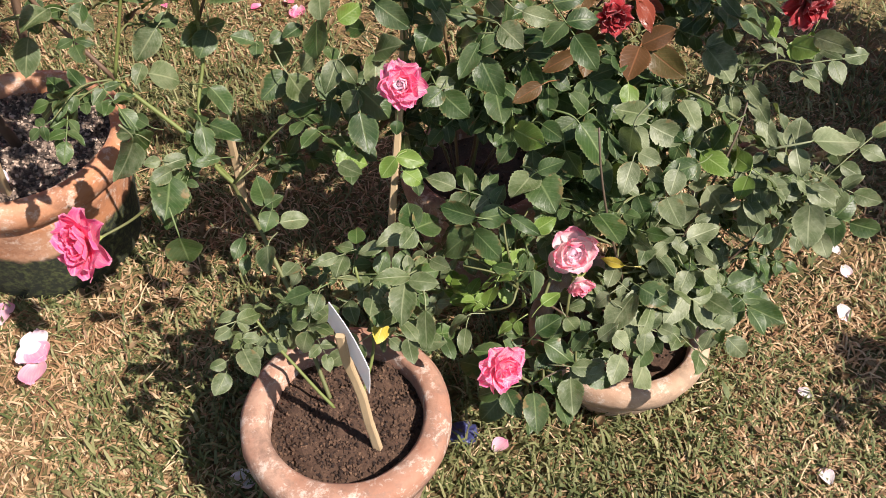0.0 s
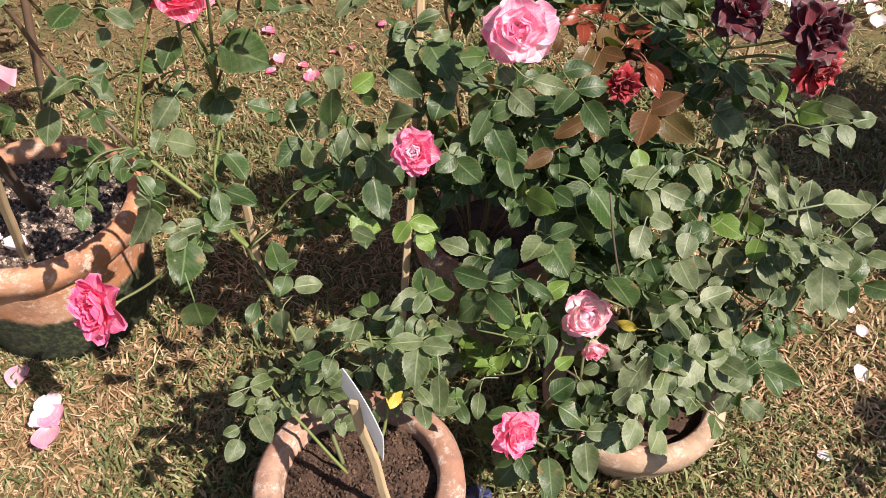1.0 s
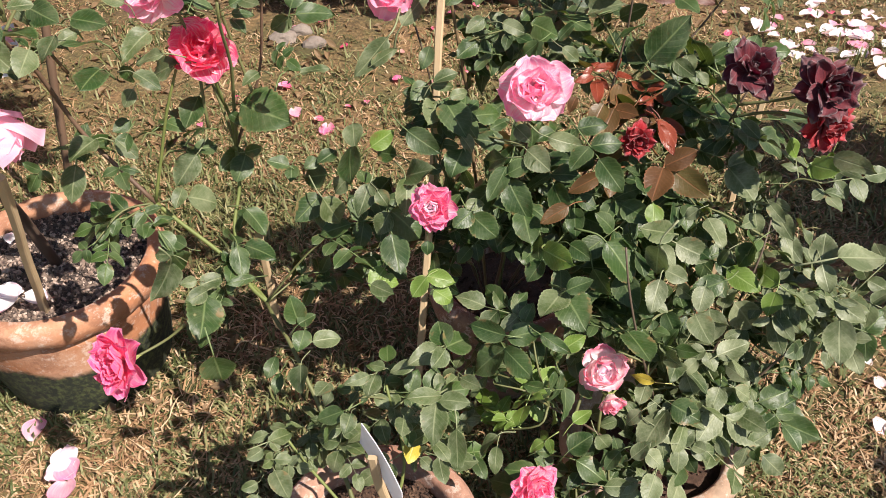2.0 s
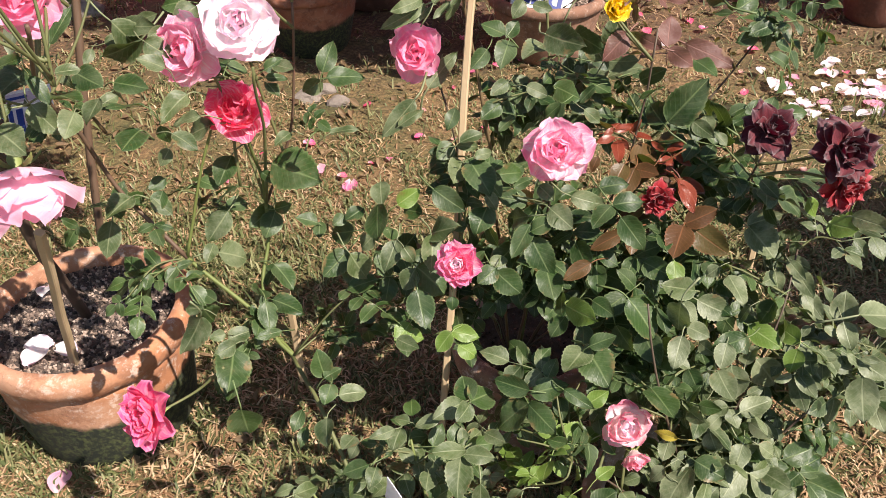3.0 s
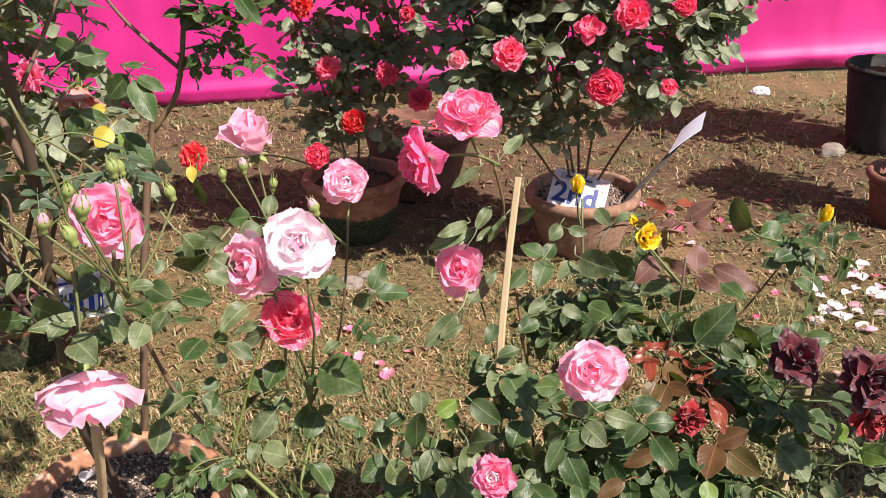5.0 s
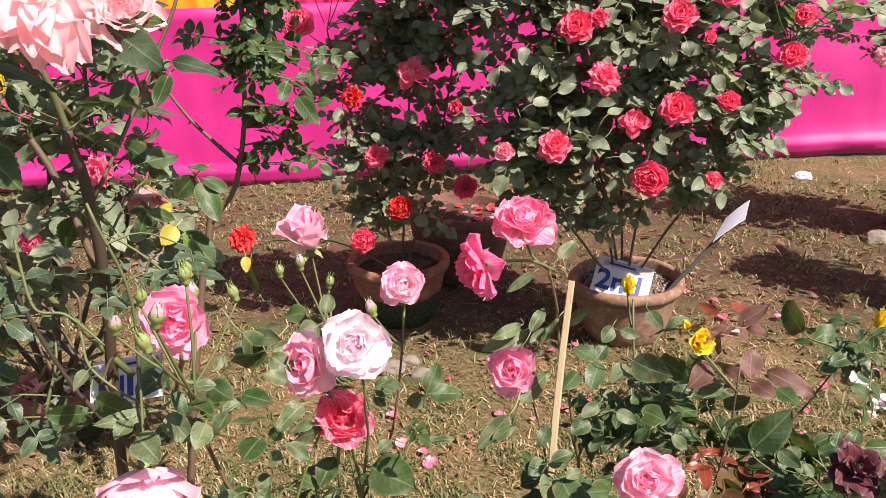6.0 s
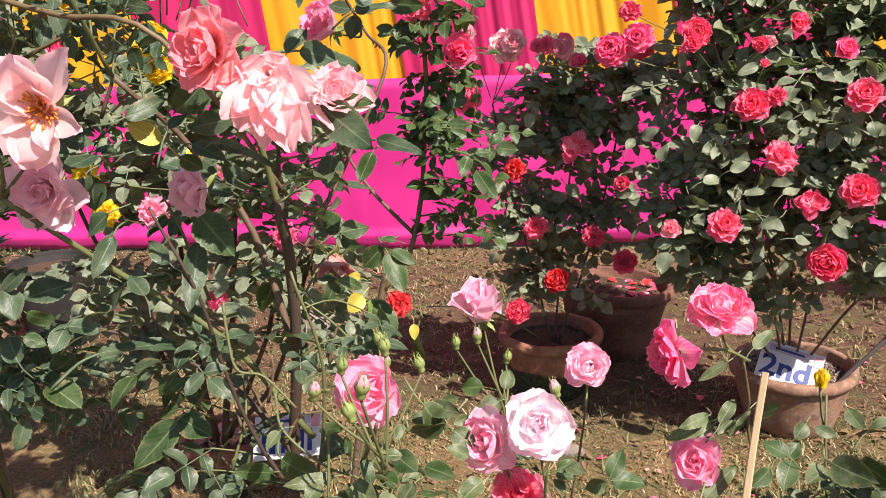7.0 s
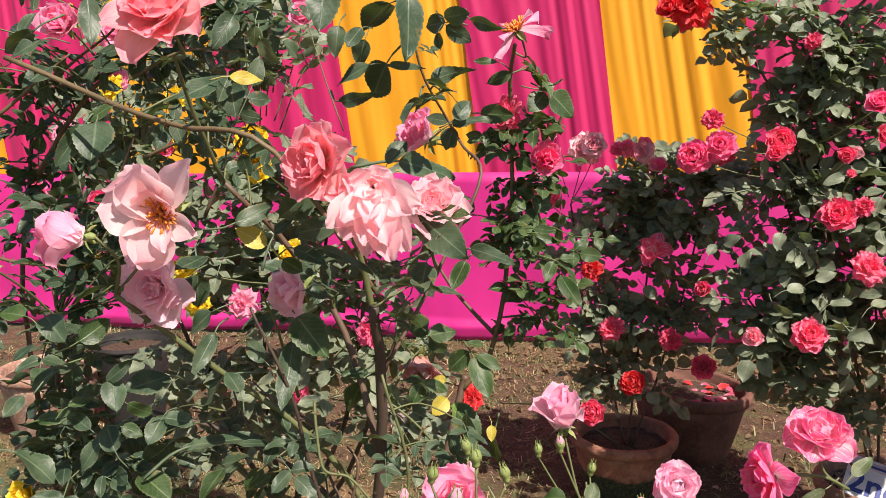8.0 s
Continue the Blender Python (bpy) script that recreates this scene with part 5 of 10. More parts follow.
front.blade((-0.275, 0.792, 0.444), (-0.28, -0.87, -0.40), (-0.02, -0.41, 0.91), 0.034, "dark", 0.60)
front.blade((-0.275, 0.797, 0.404), (-0.22, -0.87, -0.44), (-0.12, -0.42, 0.90), 0.034, "dark", 0.50)
front.blade((-0.568, 0.995, 0.630), (-0.21, -0.61, -0.76), (0.45, -0.75, 0.48), 0.058, "dusty", 0.65)
front.blade((-0.501, 1.003, 0.665), (0.73, -0.37, -0.58), (0.35, -0.53, 0.78), 0.038, "dusty", 0.70)
front.blade((-0.521, 0.985, 0.680), (-0.45, -0.89, 0.03), (0.18, -0.06, 0.98), 0.054, "dusty", 0.70)
front.blade((-0.671, 1.239, 1.004), (0.81, -0.44, -0.39), (0.04, -0.62, 0.78), 0.080, "dark", 0.55)
front.blade((-0.717, 1.249, 1.036), (-0.87, 0.09, -0.48), (-0.26, -0.91, 0.31), 0.065, "dusty", 0.60)
front.blade((-0.587, 1.019, 0.898), (0.53, 0.46, 0.71), (-0.04, -0.83, 0.56), 0.059, "dark", 0.40)
front.blade((-0.494, 1.094, 0.871), (-0.89, -0.13, -0.43), (0.35, -0.79, -0.50), 0.073, "dusty", 0.60)
front.blade((-0.561, 1.119, 0.855), (0.98, 0.18, 0.09), (0.08, -0.76, 0.64), 0.052, "dusty", 0.50)
front.blade((-0.460, 1.020, 0.900), (0.82, -0.20, -0.53), (0.19, -0.78, 0.60), 0.041, "dusty", 0.80)
front.blade((-0.449, 1.072, 0.895), (-0.79, -0.60, -0.15), (0.51, -0.76, 0.40), 0.028, "dusty", 0.60)
front.blade((-0.463, 1.214, 0.878), (-0.99, -0.08, -0.07), (-0.00, -0.67, 0.74), 0.041, "dark", 0.80)
front.blade((-0.753, 1.698, 0.785), (0.21, -0.42, -0.89), (0.16, -0.88, 0.45), 0.039, "yellow", 0.60)
front.blade((-0.755, 1.723, 0.745), (-0.04, 0.27, -0.96), (-0.24, -0.94, -0.25), 0.085, "dark", 0.35)
front.blade((-0.651, 1.053, 0.864), (-0.94, 0.16, -0.30), (-0.34, -0.59, 0.73), 0.059, "dark", 0.50)
front.blade((-0.639, 1.032, 0.861), (0.10, -0.08, -0.99), (0.38, -0.92, 0.11), 0.037, "dark", 0.40)
front.blade((-0.230, 1.016, 0.853), (0.32, 0.46, 0.83), (0.12, -0.89, 0.44), 0.045, "dark", 0.65)
front.blade((-0.232, 1.050, 0.829), (0.99, 0.13, 0.05), (0.05, -0.65, 0.76), 0.052, "dark", 0.65)
front.blade((-0.239, 1.053, 0.823), (-0.85, -0.04, -0.53), (-0.10, -0.96, 0.24), 0.036, "dusty", 0.70)
front.blade((-0.330, 1.054, 0.690), (0.87, -0.50, -0.02), (-0.23, -0.44, 0.86), 0.087, "dark", 0.75)
front.blade((-0.391, 1.063, 0.700), (-0.29, -0.80, -0.52), (-0.07, -0.53, 0.85), 0.054, "dark", 0.70)
front.blade((-0.241, 1.068, 0.732), (0.98, 0.14, 0.15), (-0.13, -0.12, 0.98), 0.042, "dusty", 0.50)
front.blade((-0.347, 1.047, 0.680), (0.80, -0.12, -0.59), (0.13, -0.92, 0.36), 0.031, "dark", 0.60)
front.blade((-0.411, 0.997, 0.834), (-0.52, -0.83, -0.19), (0.21, -0.34, 0.92), 0.054, "dusty", 0.60)
front.blade((-0.393, 0.977, 0.813), (-0.97, -0.04, -0.25), (-0.22, -0.35, 0.91), 0.042, "dusty", 0.50)
front.blade((-0.482, 1.052, 0.757), (0.23, 0.01, -0.97), (0.04, -1.00, -0.01), 0.031, "dark", 0.70)
front.blade((-0.397, 1.028, 0.771), (-0.89, 0.21, -0.41), (-0.45, -0.58, 0.68), 0.067, "dusty", 0.50)
front.blade((-0.460, 1.012, 0.742), (-0.53, -0.55, -0.65), (0.27, -0.83, 0.49), 0.029, "dusty", 0.70)
front.blade((-0.488, 1.034, 0.678), (-0.61, -0.78, -0.13), (0.51, -0.51, 0.69), 0.031, "dark", 0.70)
front.blade((-0.487, 1.013, 0.671), (-0.29, -0.66, -0.69), (0.02, -0.73, 0.68), 0.036, "dark", 0.70)
front.blade((-0.303, 0.999, 0.866), (0.86, 0.26, 0.43), (0.06, -0.90, 0.43), 0.030, "dark", 0.60)
front.blade((-0.307, 1.017, 0.847), (0.98, 0.18, -0.10), (0.19, -0.57, 0.80), 0.029, "dark", 0.50)
front.blade((-0.309, 1.023, 0.837), (0.64, -0.73, -0.26), (0.18, -0.20, 0.96), 0.030, "dusty", 0.60)
front.blade((-0.507, 0.985, 0.849), (0.62, 0.09, -0.78), (0.33, 0.87, 0.36), 0.024, "dusty", 0.60)
front.blade((-0.513, 1.013, 0.826), (-0.59, -0.80, -0.10), (0.43, -0.41, 0.80), 0.033, "dusty", 0.60)
front.blade((-0.604, 1.051, 0.852), (0.57, -0.53, -0.63), (-0.25, -0.84, 0.48), 0.040, "dusty", 0.50)
front.blade((-0.560, 1.076, 0.866), (-0.22, -0.84, -0.50), (0.48, -0.54, 0.69), 0.030, "dusty", 0.50)
front.blade((-0.617, 0.936, 0.850), (-0.71, -0.70, 0.06), (0.60, -0.56, 0.57), 0.077, "dusty", 0.30)
front.blade((-0.705, 0.947, 0.907), (-0.40, -0.74, -0.54), (-0.05, -0.58, 0.82), 0.035, "dusty", 0.60)
front.blade((-0.549, 0.884, 0.918), (0.48, -0.32, -0.82), (0.58, -0.58, 0.56), 0.039, "dark", 0.50)
front.blade((-0.527, 0.900, 0.914), (0.89, 0.44, -0.04), (0.21, -0.33, 0.92), 0.030, "dusty", 0.70)
front.blade((-0.525, 0.942, 0.895), (0.81, -0.57, -0.14), (-0.30, -0.61, 0.73), 0.050, "dark", 0.70)
front.blade((-0.548, 0.920, 0.875), (0.78, -0.59, 0.24), (-0.17, 0.38, 0.91), 0.058, "dark", 0.70)
front.blade((-0.564, 0.890, 0.878), (0.63, -0.33, -0.71), (0.18, -0.83, 0.54), 0.050, "dusty", 0.70)
front.blade((-0.601, 0.856, 0.887), (-0.15, -0.96, -0.21), (0.25, -0.25, 0.94), 0.034, "dusty", 0.70)
front.blade((-0.594, 0.853, 0.864), (0.80, -0.59, -0.12), (-0.13, -0.38, 0.92), 0.058, "dusty", 0.70)
front.blade((-0.506, 0.877, 0.874), (0.01, -0.98, -0.19), (0.63, -0.14, 0.76), 0.044, "dusty", 0.70)
front.blade((-0.480, 0.896, 0.882), (-0.34, -0.80, -0.49), (-0.29, -0.40, 0.87), 0.038, "dusty", 0.80)
front.blade((-0.482, 0.948, 0.877), (0.96, -0.29, -0.02), (-0.14, -0.52, 0.84), 0.050, "dark", 0.60)
front.blade((-0.433, 0.907, 0.865), (-0.62, -0.65, 0.44), (0.26, 0.36, 0.89), 0.049, "dark", 0.50)
front.blade((-0.530, 1.092, 0.899), (0.37, 0.32, -0.87), (0.76, -0.64, 0.09), 0.072, "dusty", 0.60)
front.blade((-0.528, 1.123, 0.879), (0.83, -0.53, 0.17), (-0.86, -0.30, 0.43), 0.065, "dusty", 0.50)
front.blade((-0.520, 1.157, 0.873), (0.98, 0.03, 0.21), (-0.04, -0.95, 0.30), 0.032, "dusty", 0.60)
front.blade((-0.407, 1.134, 0.916), (0.14, 0.65, 0.75), (0.25, -0.75, 0.61), 0.036, "dusty", 0.70)
front.blade((-0.404, 1.086, 0.920), (-0.72, -0.65, -0.24), (0.34, -0.63, 0.70), 0.040, "dusty", 0.80)
front.blade((-0.427, 0.985, 0.878), (-0.76, -0.28, 0.59), (0.64, -0.50, 0.59), 0.038, "dusty", 0.60)
front.blade((-0.453, 0.921, 0.823), (-0.07, -0.98, 0.19), (0.19, 0.32, 0.93), 0.059, "dark", 0.70)
front.blade((-0.412, 0.918, 0.820), (0.87, -0.30, -0.40), (0.25, -0.43, 0.87), 0.040, "dusty", 0.60)
front.blade((-0.291, 1.009, 0.870), (0.80, -0.61, 0.02), (-0.34, -0.41, 0.85), 0.035, "dusty", 0.60)
front.blade((-0.290, 1.036, 0.752), (-0.62, -0.78, -0.11), (0.11, -0.23, 0.97), 0.034, "dusty", 0.60)
front.blade((-0.260, 1.061, 0.738), (0.42, 0.81, -0.41), (0.13, 0.40, 0.91), 0.059, "dark", 0.50)
front.done()

side = Bush("rose_bush", (0.311, 0.851, 0.115), "dense rose bush with dusty grey-green leaves", 22)
side.cane([(0.31, 0.85, 0.11), (0.27, 0.81, 0.32), (0.22, 0.80, 0.48), (0.20, 0.84, 0.60)], 0.0024, 0.0014, CANE_BACK)
side.cane([(0.32, 0.85, 0.11), (0.35, 0.86, 0.34), (0.40, 0.90, 0.50), (0.44, 0.98, 0.58)], 0.0024, 0.0014, CANE_BACK)
side.cane([(0.33, 0.85, 0.11), (0.41, 0.84, 0.30), (0.52, 0.88, 0.44), (0.60, 0.95, 0.50)], 0.0024, 0.0014, CANE_BACK)
side.cane([(0.30, 0.84, 0.11), (0.20, 0.77, 0.28), (0.10, 0.74, 0.40)], 0.0024, 0.0014, CANE_BACK)
side.cane([(0.30, 0.83, 0.11), (0.21, 0.73, 0.25), (0.13, 0.68, 0.25)], 0.0024, 0.0014, CANE_BACK)
side.blob((0.36, 0.84, 0.44), (0.14, 0.10, 0.12), 16, 4, "dusty", 1.0)
side.blob((0.28, 0.76, 0.34), (0.12, 0.07, 0.06), 10, 4, "dusty", 0.95)
side.blob((0.50, 0.89, 0.46), (0.08, 0.07, 0.06), 6, 4, "dusty", 1.0)
side.blob((0.42, 0.98, 0.58), (0.08, 0.06, 0.06), 3, 4, "dusty", 1.0)
side.blob((0.16, 0.80, 0.50), (0.12, 0.08, 0.10), 10, 4, ["dark", "dusty"], 1.0)
side.blob((0.10, 0.74, 0.38), (0.13, 0.06, 0.08), 10, 4, ["dark", "bright"], 0.95)
side.blob((0.16, 0.69, 0.25), (0.10, 0.05, 0.05), 6, 4, "dark", 1.0)
side.blob((0.24, 0.92, 0.60), (0.14, 0.08, 0.07), 3, 4, "dark", 1.0)
bloom(side, (0.176, 0.775, 0.440), 0.030, (0.1, -0.85, 0.35), "full", P_ROSE, 11, P_WHITE, "white rose with pink rims")
bloom(side, (0.190, 0.765, 0.392), 0.024, (0.1, -0.9, -0.2), "cup", P_ROSE, 12)
bloom(side, (0.080, 0.690, 0.285), 0.034, (0.45, -0.6, 0.3), "blowsy", P_STRIPED, 13)
side.blob((0.40, 0.91, 0.32), (0.20, 0.12, 0.10), 16, 4, "dark", 1.0)
side.blob((0.24, 0.86, 0.40), (0.14, 0.10, 0.08), 10, 4, "dark", 1.0)
side.blob((0.03, 0.80, 0.42), (0.08, 0.05, 0.06), 5, 4, ["dusty", "dark"], 1.0)
side.blade((0.121, 0.806, 0.553), (0.86, 0.07, 0.50), (-0.40, -0.51, 0.76), 0.040, "dark", 0.55)
side.blade((0.119, 0.820, 0.540), (-0.46, -0.88, 0.14), (0.33, 0.36, 0.87), 0.065, "dusty", 0.65)
side.blade((0.120, 0.816, 0.540), (0.44, -0.88, -0.18), (-0.31, -0.34, 0.89), 0.063, "dark", 0.75)
side.blade((0.286, 0.912, 0.543), (0.88, -0.37, -0.30), (-0.16, -0.82, 0.55), 0.055, "pale", 0.70)
side.blade((0.313, 0.926, 0.592), (-0.77, -0.13, -0.63), (-0.47, -0.55, 0.69), 0.024, "pale", 0.80)
side.blade((0.333, 0.939, 0.565), (0.23, -0.96, -0.13), (0.18, -0.09, 0.98), 0.054, "pale", 0.60)
side.blade((0.248, 0.860, 0.583), (0.05, 0.20, -0.98), (-0.64, -0.72, -0.27), 0.064, "pale", 0.65)
side.blade((0.260, 0.891, 0.558), (0.51, -0.47, -0.72), (0.15, -0.77, 0.62), 0.038, "pale", 0.65)
side.blade((0.265, 0.867, 0.533), (0.85, -0.50, -0.16), (-0.18, -0.55, 0.81), 0.034, "pale", 0.80)
side.blade((0.251, 0.838, 0.543), (-0.34, -0.81, -0.47), (-0.02, -0.49, 0.87), 0.050, "pale", 0.65)
side.blade((0.370, 1.010, 0.602), (0.83, -0.19, 0.53), (-0.49, -0.71, 0.50), 0.053, "pale", 0.60)
side.blade((0.371, 1.005, 0.603), (0.49, -0.83, -0.28), (-0.05, -0.35, 0.94), 0.063, "pale", 0.75)
side.blade((0.394, 0.908, 0.543), (-0.44, -0.19, -0.88), (-0.79, -0.39, 0.48), 0.042, "dark", 0.80)
side.blade((0.366, 0.909, 0.495), (0.71, -0.69, -0.12), (-0.38, -0.53, 0.76), 0.057, "bright", 0.60)
side.blade((0.430, 0.874, 0.496), (-0.46, 0.88, -0.09), (-0.75, -0.33, 0.57), 0.048, "bright", 0.60)
side.blade((0.422, 0.860, 0.496), (-0.34, -0.67, -0.65), (-0.49, -0.47, 0.74), 0.037, "bright", 0.75)
side.blade((0.349, 0.864, 0.515), (-0.93, -0.28, -0.23), (0.02, -0.68, 0.74), 0.054, "dark", 0.60)
side.blade((0.358, 0.901, 0.539), (-0.58, -0.35, -0.73), (-0.76, -0.08, 0.64), 0.027, "pale", 0.80)
side.blade((0.329, 0.844, 0.480), (0.24, -0.47, -0.85), (-0.18, -0.88, 0.44), 0.051, "pale", 0.85)
side.blade((0.044, 0.788, 0.488), (-0.93, 0.36, 0.03), (-0.30, -0.83, 0.47), 0.054, "dark", 0.60)
side.blade((0.044, 0.788, 0.463), (-0.75, -0.10, -0.65), (-0.60, -0.32, 0.73), 0.063, "dark", 0.75)
side.blade((0.046, 0.793, 0.477), (0.92, -0.04, 0.40), (-0.36, -0.49, 0.79), 0.054, "dark", 0.55)
side.blade((0.042, 0.779, 0.472), (0.60, -0.79, -0.13), (-0.58, -0.54, 0.61), 0.058, "dark", 0.55)
side.blade((0.085, 0.794, 0.470), (0.15, -0.84, -0.52), (-0.37, -0.53, 0.76), 0.033, "dark", 0.70)
side.blade((0.089, 0.784, 0.495), (0.82, -0.49, -0.30), (-0.09, -0.62, 0.78), 0.049, "dark", 0.45)
side.blade((0.122, 0.780, 0.469), (0.82, 0.23, 0.53), (-0.09, -0.85, 0.51), 0.036, "bright", 0.70)
side.blade((0.052, 0.798, 0.421), (0.54, -0.78, -0.32), (-0.71, -0.62, 0.33), 0.064, "dark", 0.50)
side.blade((0.089, 0.751, 0.433), (0.71, 0.69, 0.10), (0.22, -0.35, 0.91), 0.040, "bright", 0.60)
side.blade((0.084, 0.756, 0.381), (0.30, -0.64, -0.71), (0.20, -0.68, 0.70), 0.027, "bright", 0.85)
side.blade((0.136, 0.727, 0.377), (0.80, 0.58, 0.17), (-0.10, -0.15, 0.98), 0.035, "bright", 0.60)
side.blade((0.135, 0.729, 0.309), (0.80, 0.29, 0.53), (-0.44, -0.30, 0.84), 0.044, "dark", 0.75)
side.blade((0.146, 0.727, 0.291), (0.85, -0.46, -0.25), (0.24, -0.09, 0.97), 0.062, "dark", 0.55)
side.blade((0.091, 0.736, 0.297), (0.99, 0.02, 0.17), (-0.17, -0.15, 0.97), 0.029, "dark", 0.60)
side.blade((0.032, 0.708, 0.377), (-0.70, -0.66, -0.28), (-0.54, 0.23, 0.81), 0.039, "dusty", 0.70)
side.blade((0.033, 0.725, 0.328), (-0.13, -0.74, -0.66), (-0.17, -0.64, 0.75), 0.042, "dusty", 0.50)
side.blade((0.001, 0.702, 0.336), (0.38, -0.79, -0.49), (-0.25, -0.60, 0.76), 0.035, "dark", 0.60)
side.blade((0.276, 0.768, 0.352), (-0.66, -0.72, -0.21), (-0.37, 0.07, 0.93), 0.078, "pale", 0.62)
side.blade((0.281, 0.771, 0.363), (0.80, -0.58, -0.12), (-0.31, -0.58, 0.75), 0.048, "dark", 0.75)
side.blade((0.354, 0.777, 0.340), (-0.66, -0.68, -0.31), (0.15, -0.53, 0.84), 0.061, "pale", 0.60)
side.blade((0.363, 0.773, 0.332), (0.84, -0.16, -0.53), (0.43, -0.60, 0.68), 0.089, "pale", 0.60)
side.blade((0.354, 0.796, 0.369), (-0.40, -0.75, -0.53), (0.02, -0.59, 0.81), 0.040, "pale", 0.75)
side.blade((0.355, 0.799, 0.365), (0.71, -0.31, -0.63), (-0.08, -0.93, 0.37), 0.058, "pale", 0.60)
side.blade((0.302, 0.797, 0.395), (0.36, -0.34, -0.87), (-0.12, -0.94, 0.32), 0.038, "pale", 0.75)
side.blade((0.327, 0.813, 0.428), (-0.98, 0.01, -0.21), (-0.18, -0.51, 0.84), 0.029, "pale", 0.75)
side.blade((0.330, 0.818, 0.419), (0.34, -0.92, -0.22), (0.17, -0.17, 0.97), 0.031, "pale", 0.75)
side.blade((0.342, 0.808, 0.422), (0.93, 0.27, 0.25), (-0.17, -0.31, 0.94), 0.054, "pale", 0.60)
side.blade((0.269, 0.843, 0.476), (0.38, -0.77, -0.51), (-0.46, -0.64, 0.62), 0.041, "dark", 0.70)
side.blade((0.292, 0.843, 0.402), (-0.29, -0.07, -0.96), (-0.57, -0.79, 0.23), 0.048, "dark", 0.75)
side.blade((0.255, 0.782, 0.397), (-0.88, 0.45, -0.13), (-0.45, -0.73, 0.52), 0.037, "yellow", 0.40)
side.blade((0.176, 0.739, 0.334), (0.55, -0.25, -0.80), (0.16, -0.90, 0.40), 0.033, "dusty", 0.80)
side.blade((0.242, 0.721, 0.321), (0.74, -0.40, -0.55), (0.33, -0.49, 0.80), 0.038, "pale", 0.70)
side.blade((0.270, 0.731, 0.306), (0.96, -0.27, 0.12), (-0.15, -0.08, 0.99), 0.028, "dark", 0.70)
side.blade((0.297, 0.715, 0.291), (-0.61, -0.79, -0.12), (-0.04, -0.12, 0.99), 0.037, "dark", 0.75)
side.blade((0.305, 0.731, 0.295), (0.27, -0.96, -0.07), (-0.65, -0.24, 0.72), 0.029, "dark", 0.75)
side.blade((0.232, 0.696, 0.286), (-0.89, -0.32, -0.32), (-0.19, -0.37, 0.91), 0.036, "pale", 0.60)
side.blade((0.232, 0.691, 0.281), (-0.90, -0.13, -0.41), (-0.10, -0.86, 0.50), 0.058, "pale", 0.55)
side.blade((0.360, 0.720, 0.308), (-0.35, 0.86, 0.38), (-0.71, -0.51, 0.49), 0.034, "pale", 0.70)
side.blade((0.082, 0.665, 0.260), (-0.74, 0.16, -0.65), (-0.64, -0.48, 0.60), 0.046, "dark", 0.60)
side.blade((0.092, 0.704, 0.183), (-0.64, -0.56, -0.52), (-0.02, -0.66, 0.75), 0.054, "dark", 0.75)
side.blade((0.091, 0.671, 0.251), (0.38, -0.85, -0.35), (-0.32, -0.48, 0.82), 0.046, "dark", 0.70)
side.blade((0.131, 0.667, 0.250), (0.02, -0.99, -0.11), (0.12, -0.10, 0.99), 0.064, "dark", 0.65)
side.blade((0.182, 0.686, 0.287), (0.98, 0.12, -0.17), (0.19, -0.84, 0.52), 0.047, "dusty", 0.60)
side.blade((0.184, 0.681, 0.265), (-0.00, -0.98, -0.22), (-0.34, -0.20, 0.92), 0.055, "dusty", 0.68)
side.blade((0.292, 0.701, 0.272), (-0.39, -0.86, 0.34), (0.81, 0.03, 0.59), 0.061, "pale", 0.75)
side.blade((0.493, 0.898, 0.510), (0.17, 0.70, 0.70), (-0.38, -0.61, 0.70), 0.049, "pale", 0.75)
side.blade((0.502, 0.882, 0.540), (0.97, 0.14, -0.18), (0.47, -0.08, 0.88), 0.081, "pale", 0.55)
side.blade((0.489, 0.890, 0.520), (0.16, -0.77, -0.62), (-0.14, -0.64, 0.76), 0.042, "pale", 0.68)
side.blade((0.505, 0.850, 0.486), (0.70, -0.67, -0.25), (-0.31, -0.61, 0.73), 0.046, "pale", 0.70)
side.blade((0.507, 0.830, 0.472), (-0.28, -0.92, -0.28), (-0.43, -0.13, 0.89), 0.072, "pale", 0.55)
side.blade((0.520, 0.806, 0.458), (0.84, -0.37, 0.39), (-0.42, -0.02, 0.91), 0.025, "pale", 0.75)
side.blade((0.520, 0.803, 0.444), (0.08, -0.92, -0.39), (-0.59, -0.36, 0.72), 0.041, "pale", 0.55)
side.blade((0.446, 0.937, 0.534), (0.38, -0.74, -0.56), (0.16, -0.54, 0.83), 0.048, "pale", 0.60)
side.blade((0.461, 0.954, 0.645), (0.60, -0.77, 0.22), (-0.77, -0.47, 0.43), 0.042, "bright", 0.80)
side.blade((0.477, 0.934, 0.671), (0.37, -0.86, 0.35), (-0.66, 0.02, 0.75), 0.072, "pale", 0.42)
side.blade((0.430, 0.983, 0.563), (0.79, -0.56, -0.27), (-0.45, -0.81, 0.37), 0.036, "pale", 0.60)
side.blade((0.408, 0.963, 0.554), (-0.07, -0.94, -0.35), (-0.40, -0.29, 0.87), 0.039, "pale", 0.60)
side.blade((0.314, 0.851, 0.463), (0.81, -0.57, 0.12), (0.07, 0.31, 0.95), 0.050, "pale", 0.70)
side.blade((0.210, 0.799, 0.482), (0.28, -0.94, 0.21), (-0.07, 0.64, 0.77), 0.069, "dark", 0.70)
side.blade((0.234, 0.876, 0.493), (0.19, -0.97, 0.14), (-0.94, 0.12, 0.33), 0.067, "dark", 0.70)
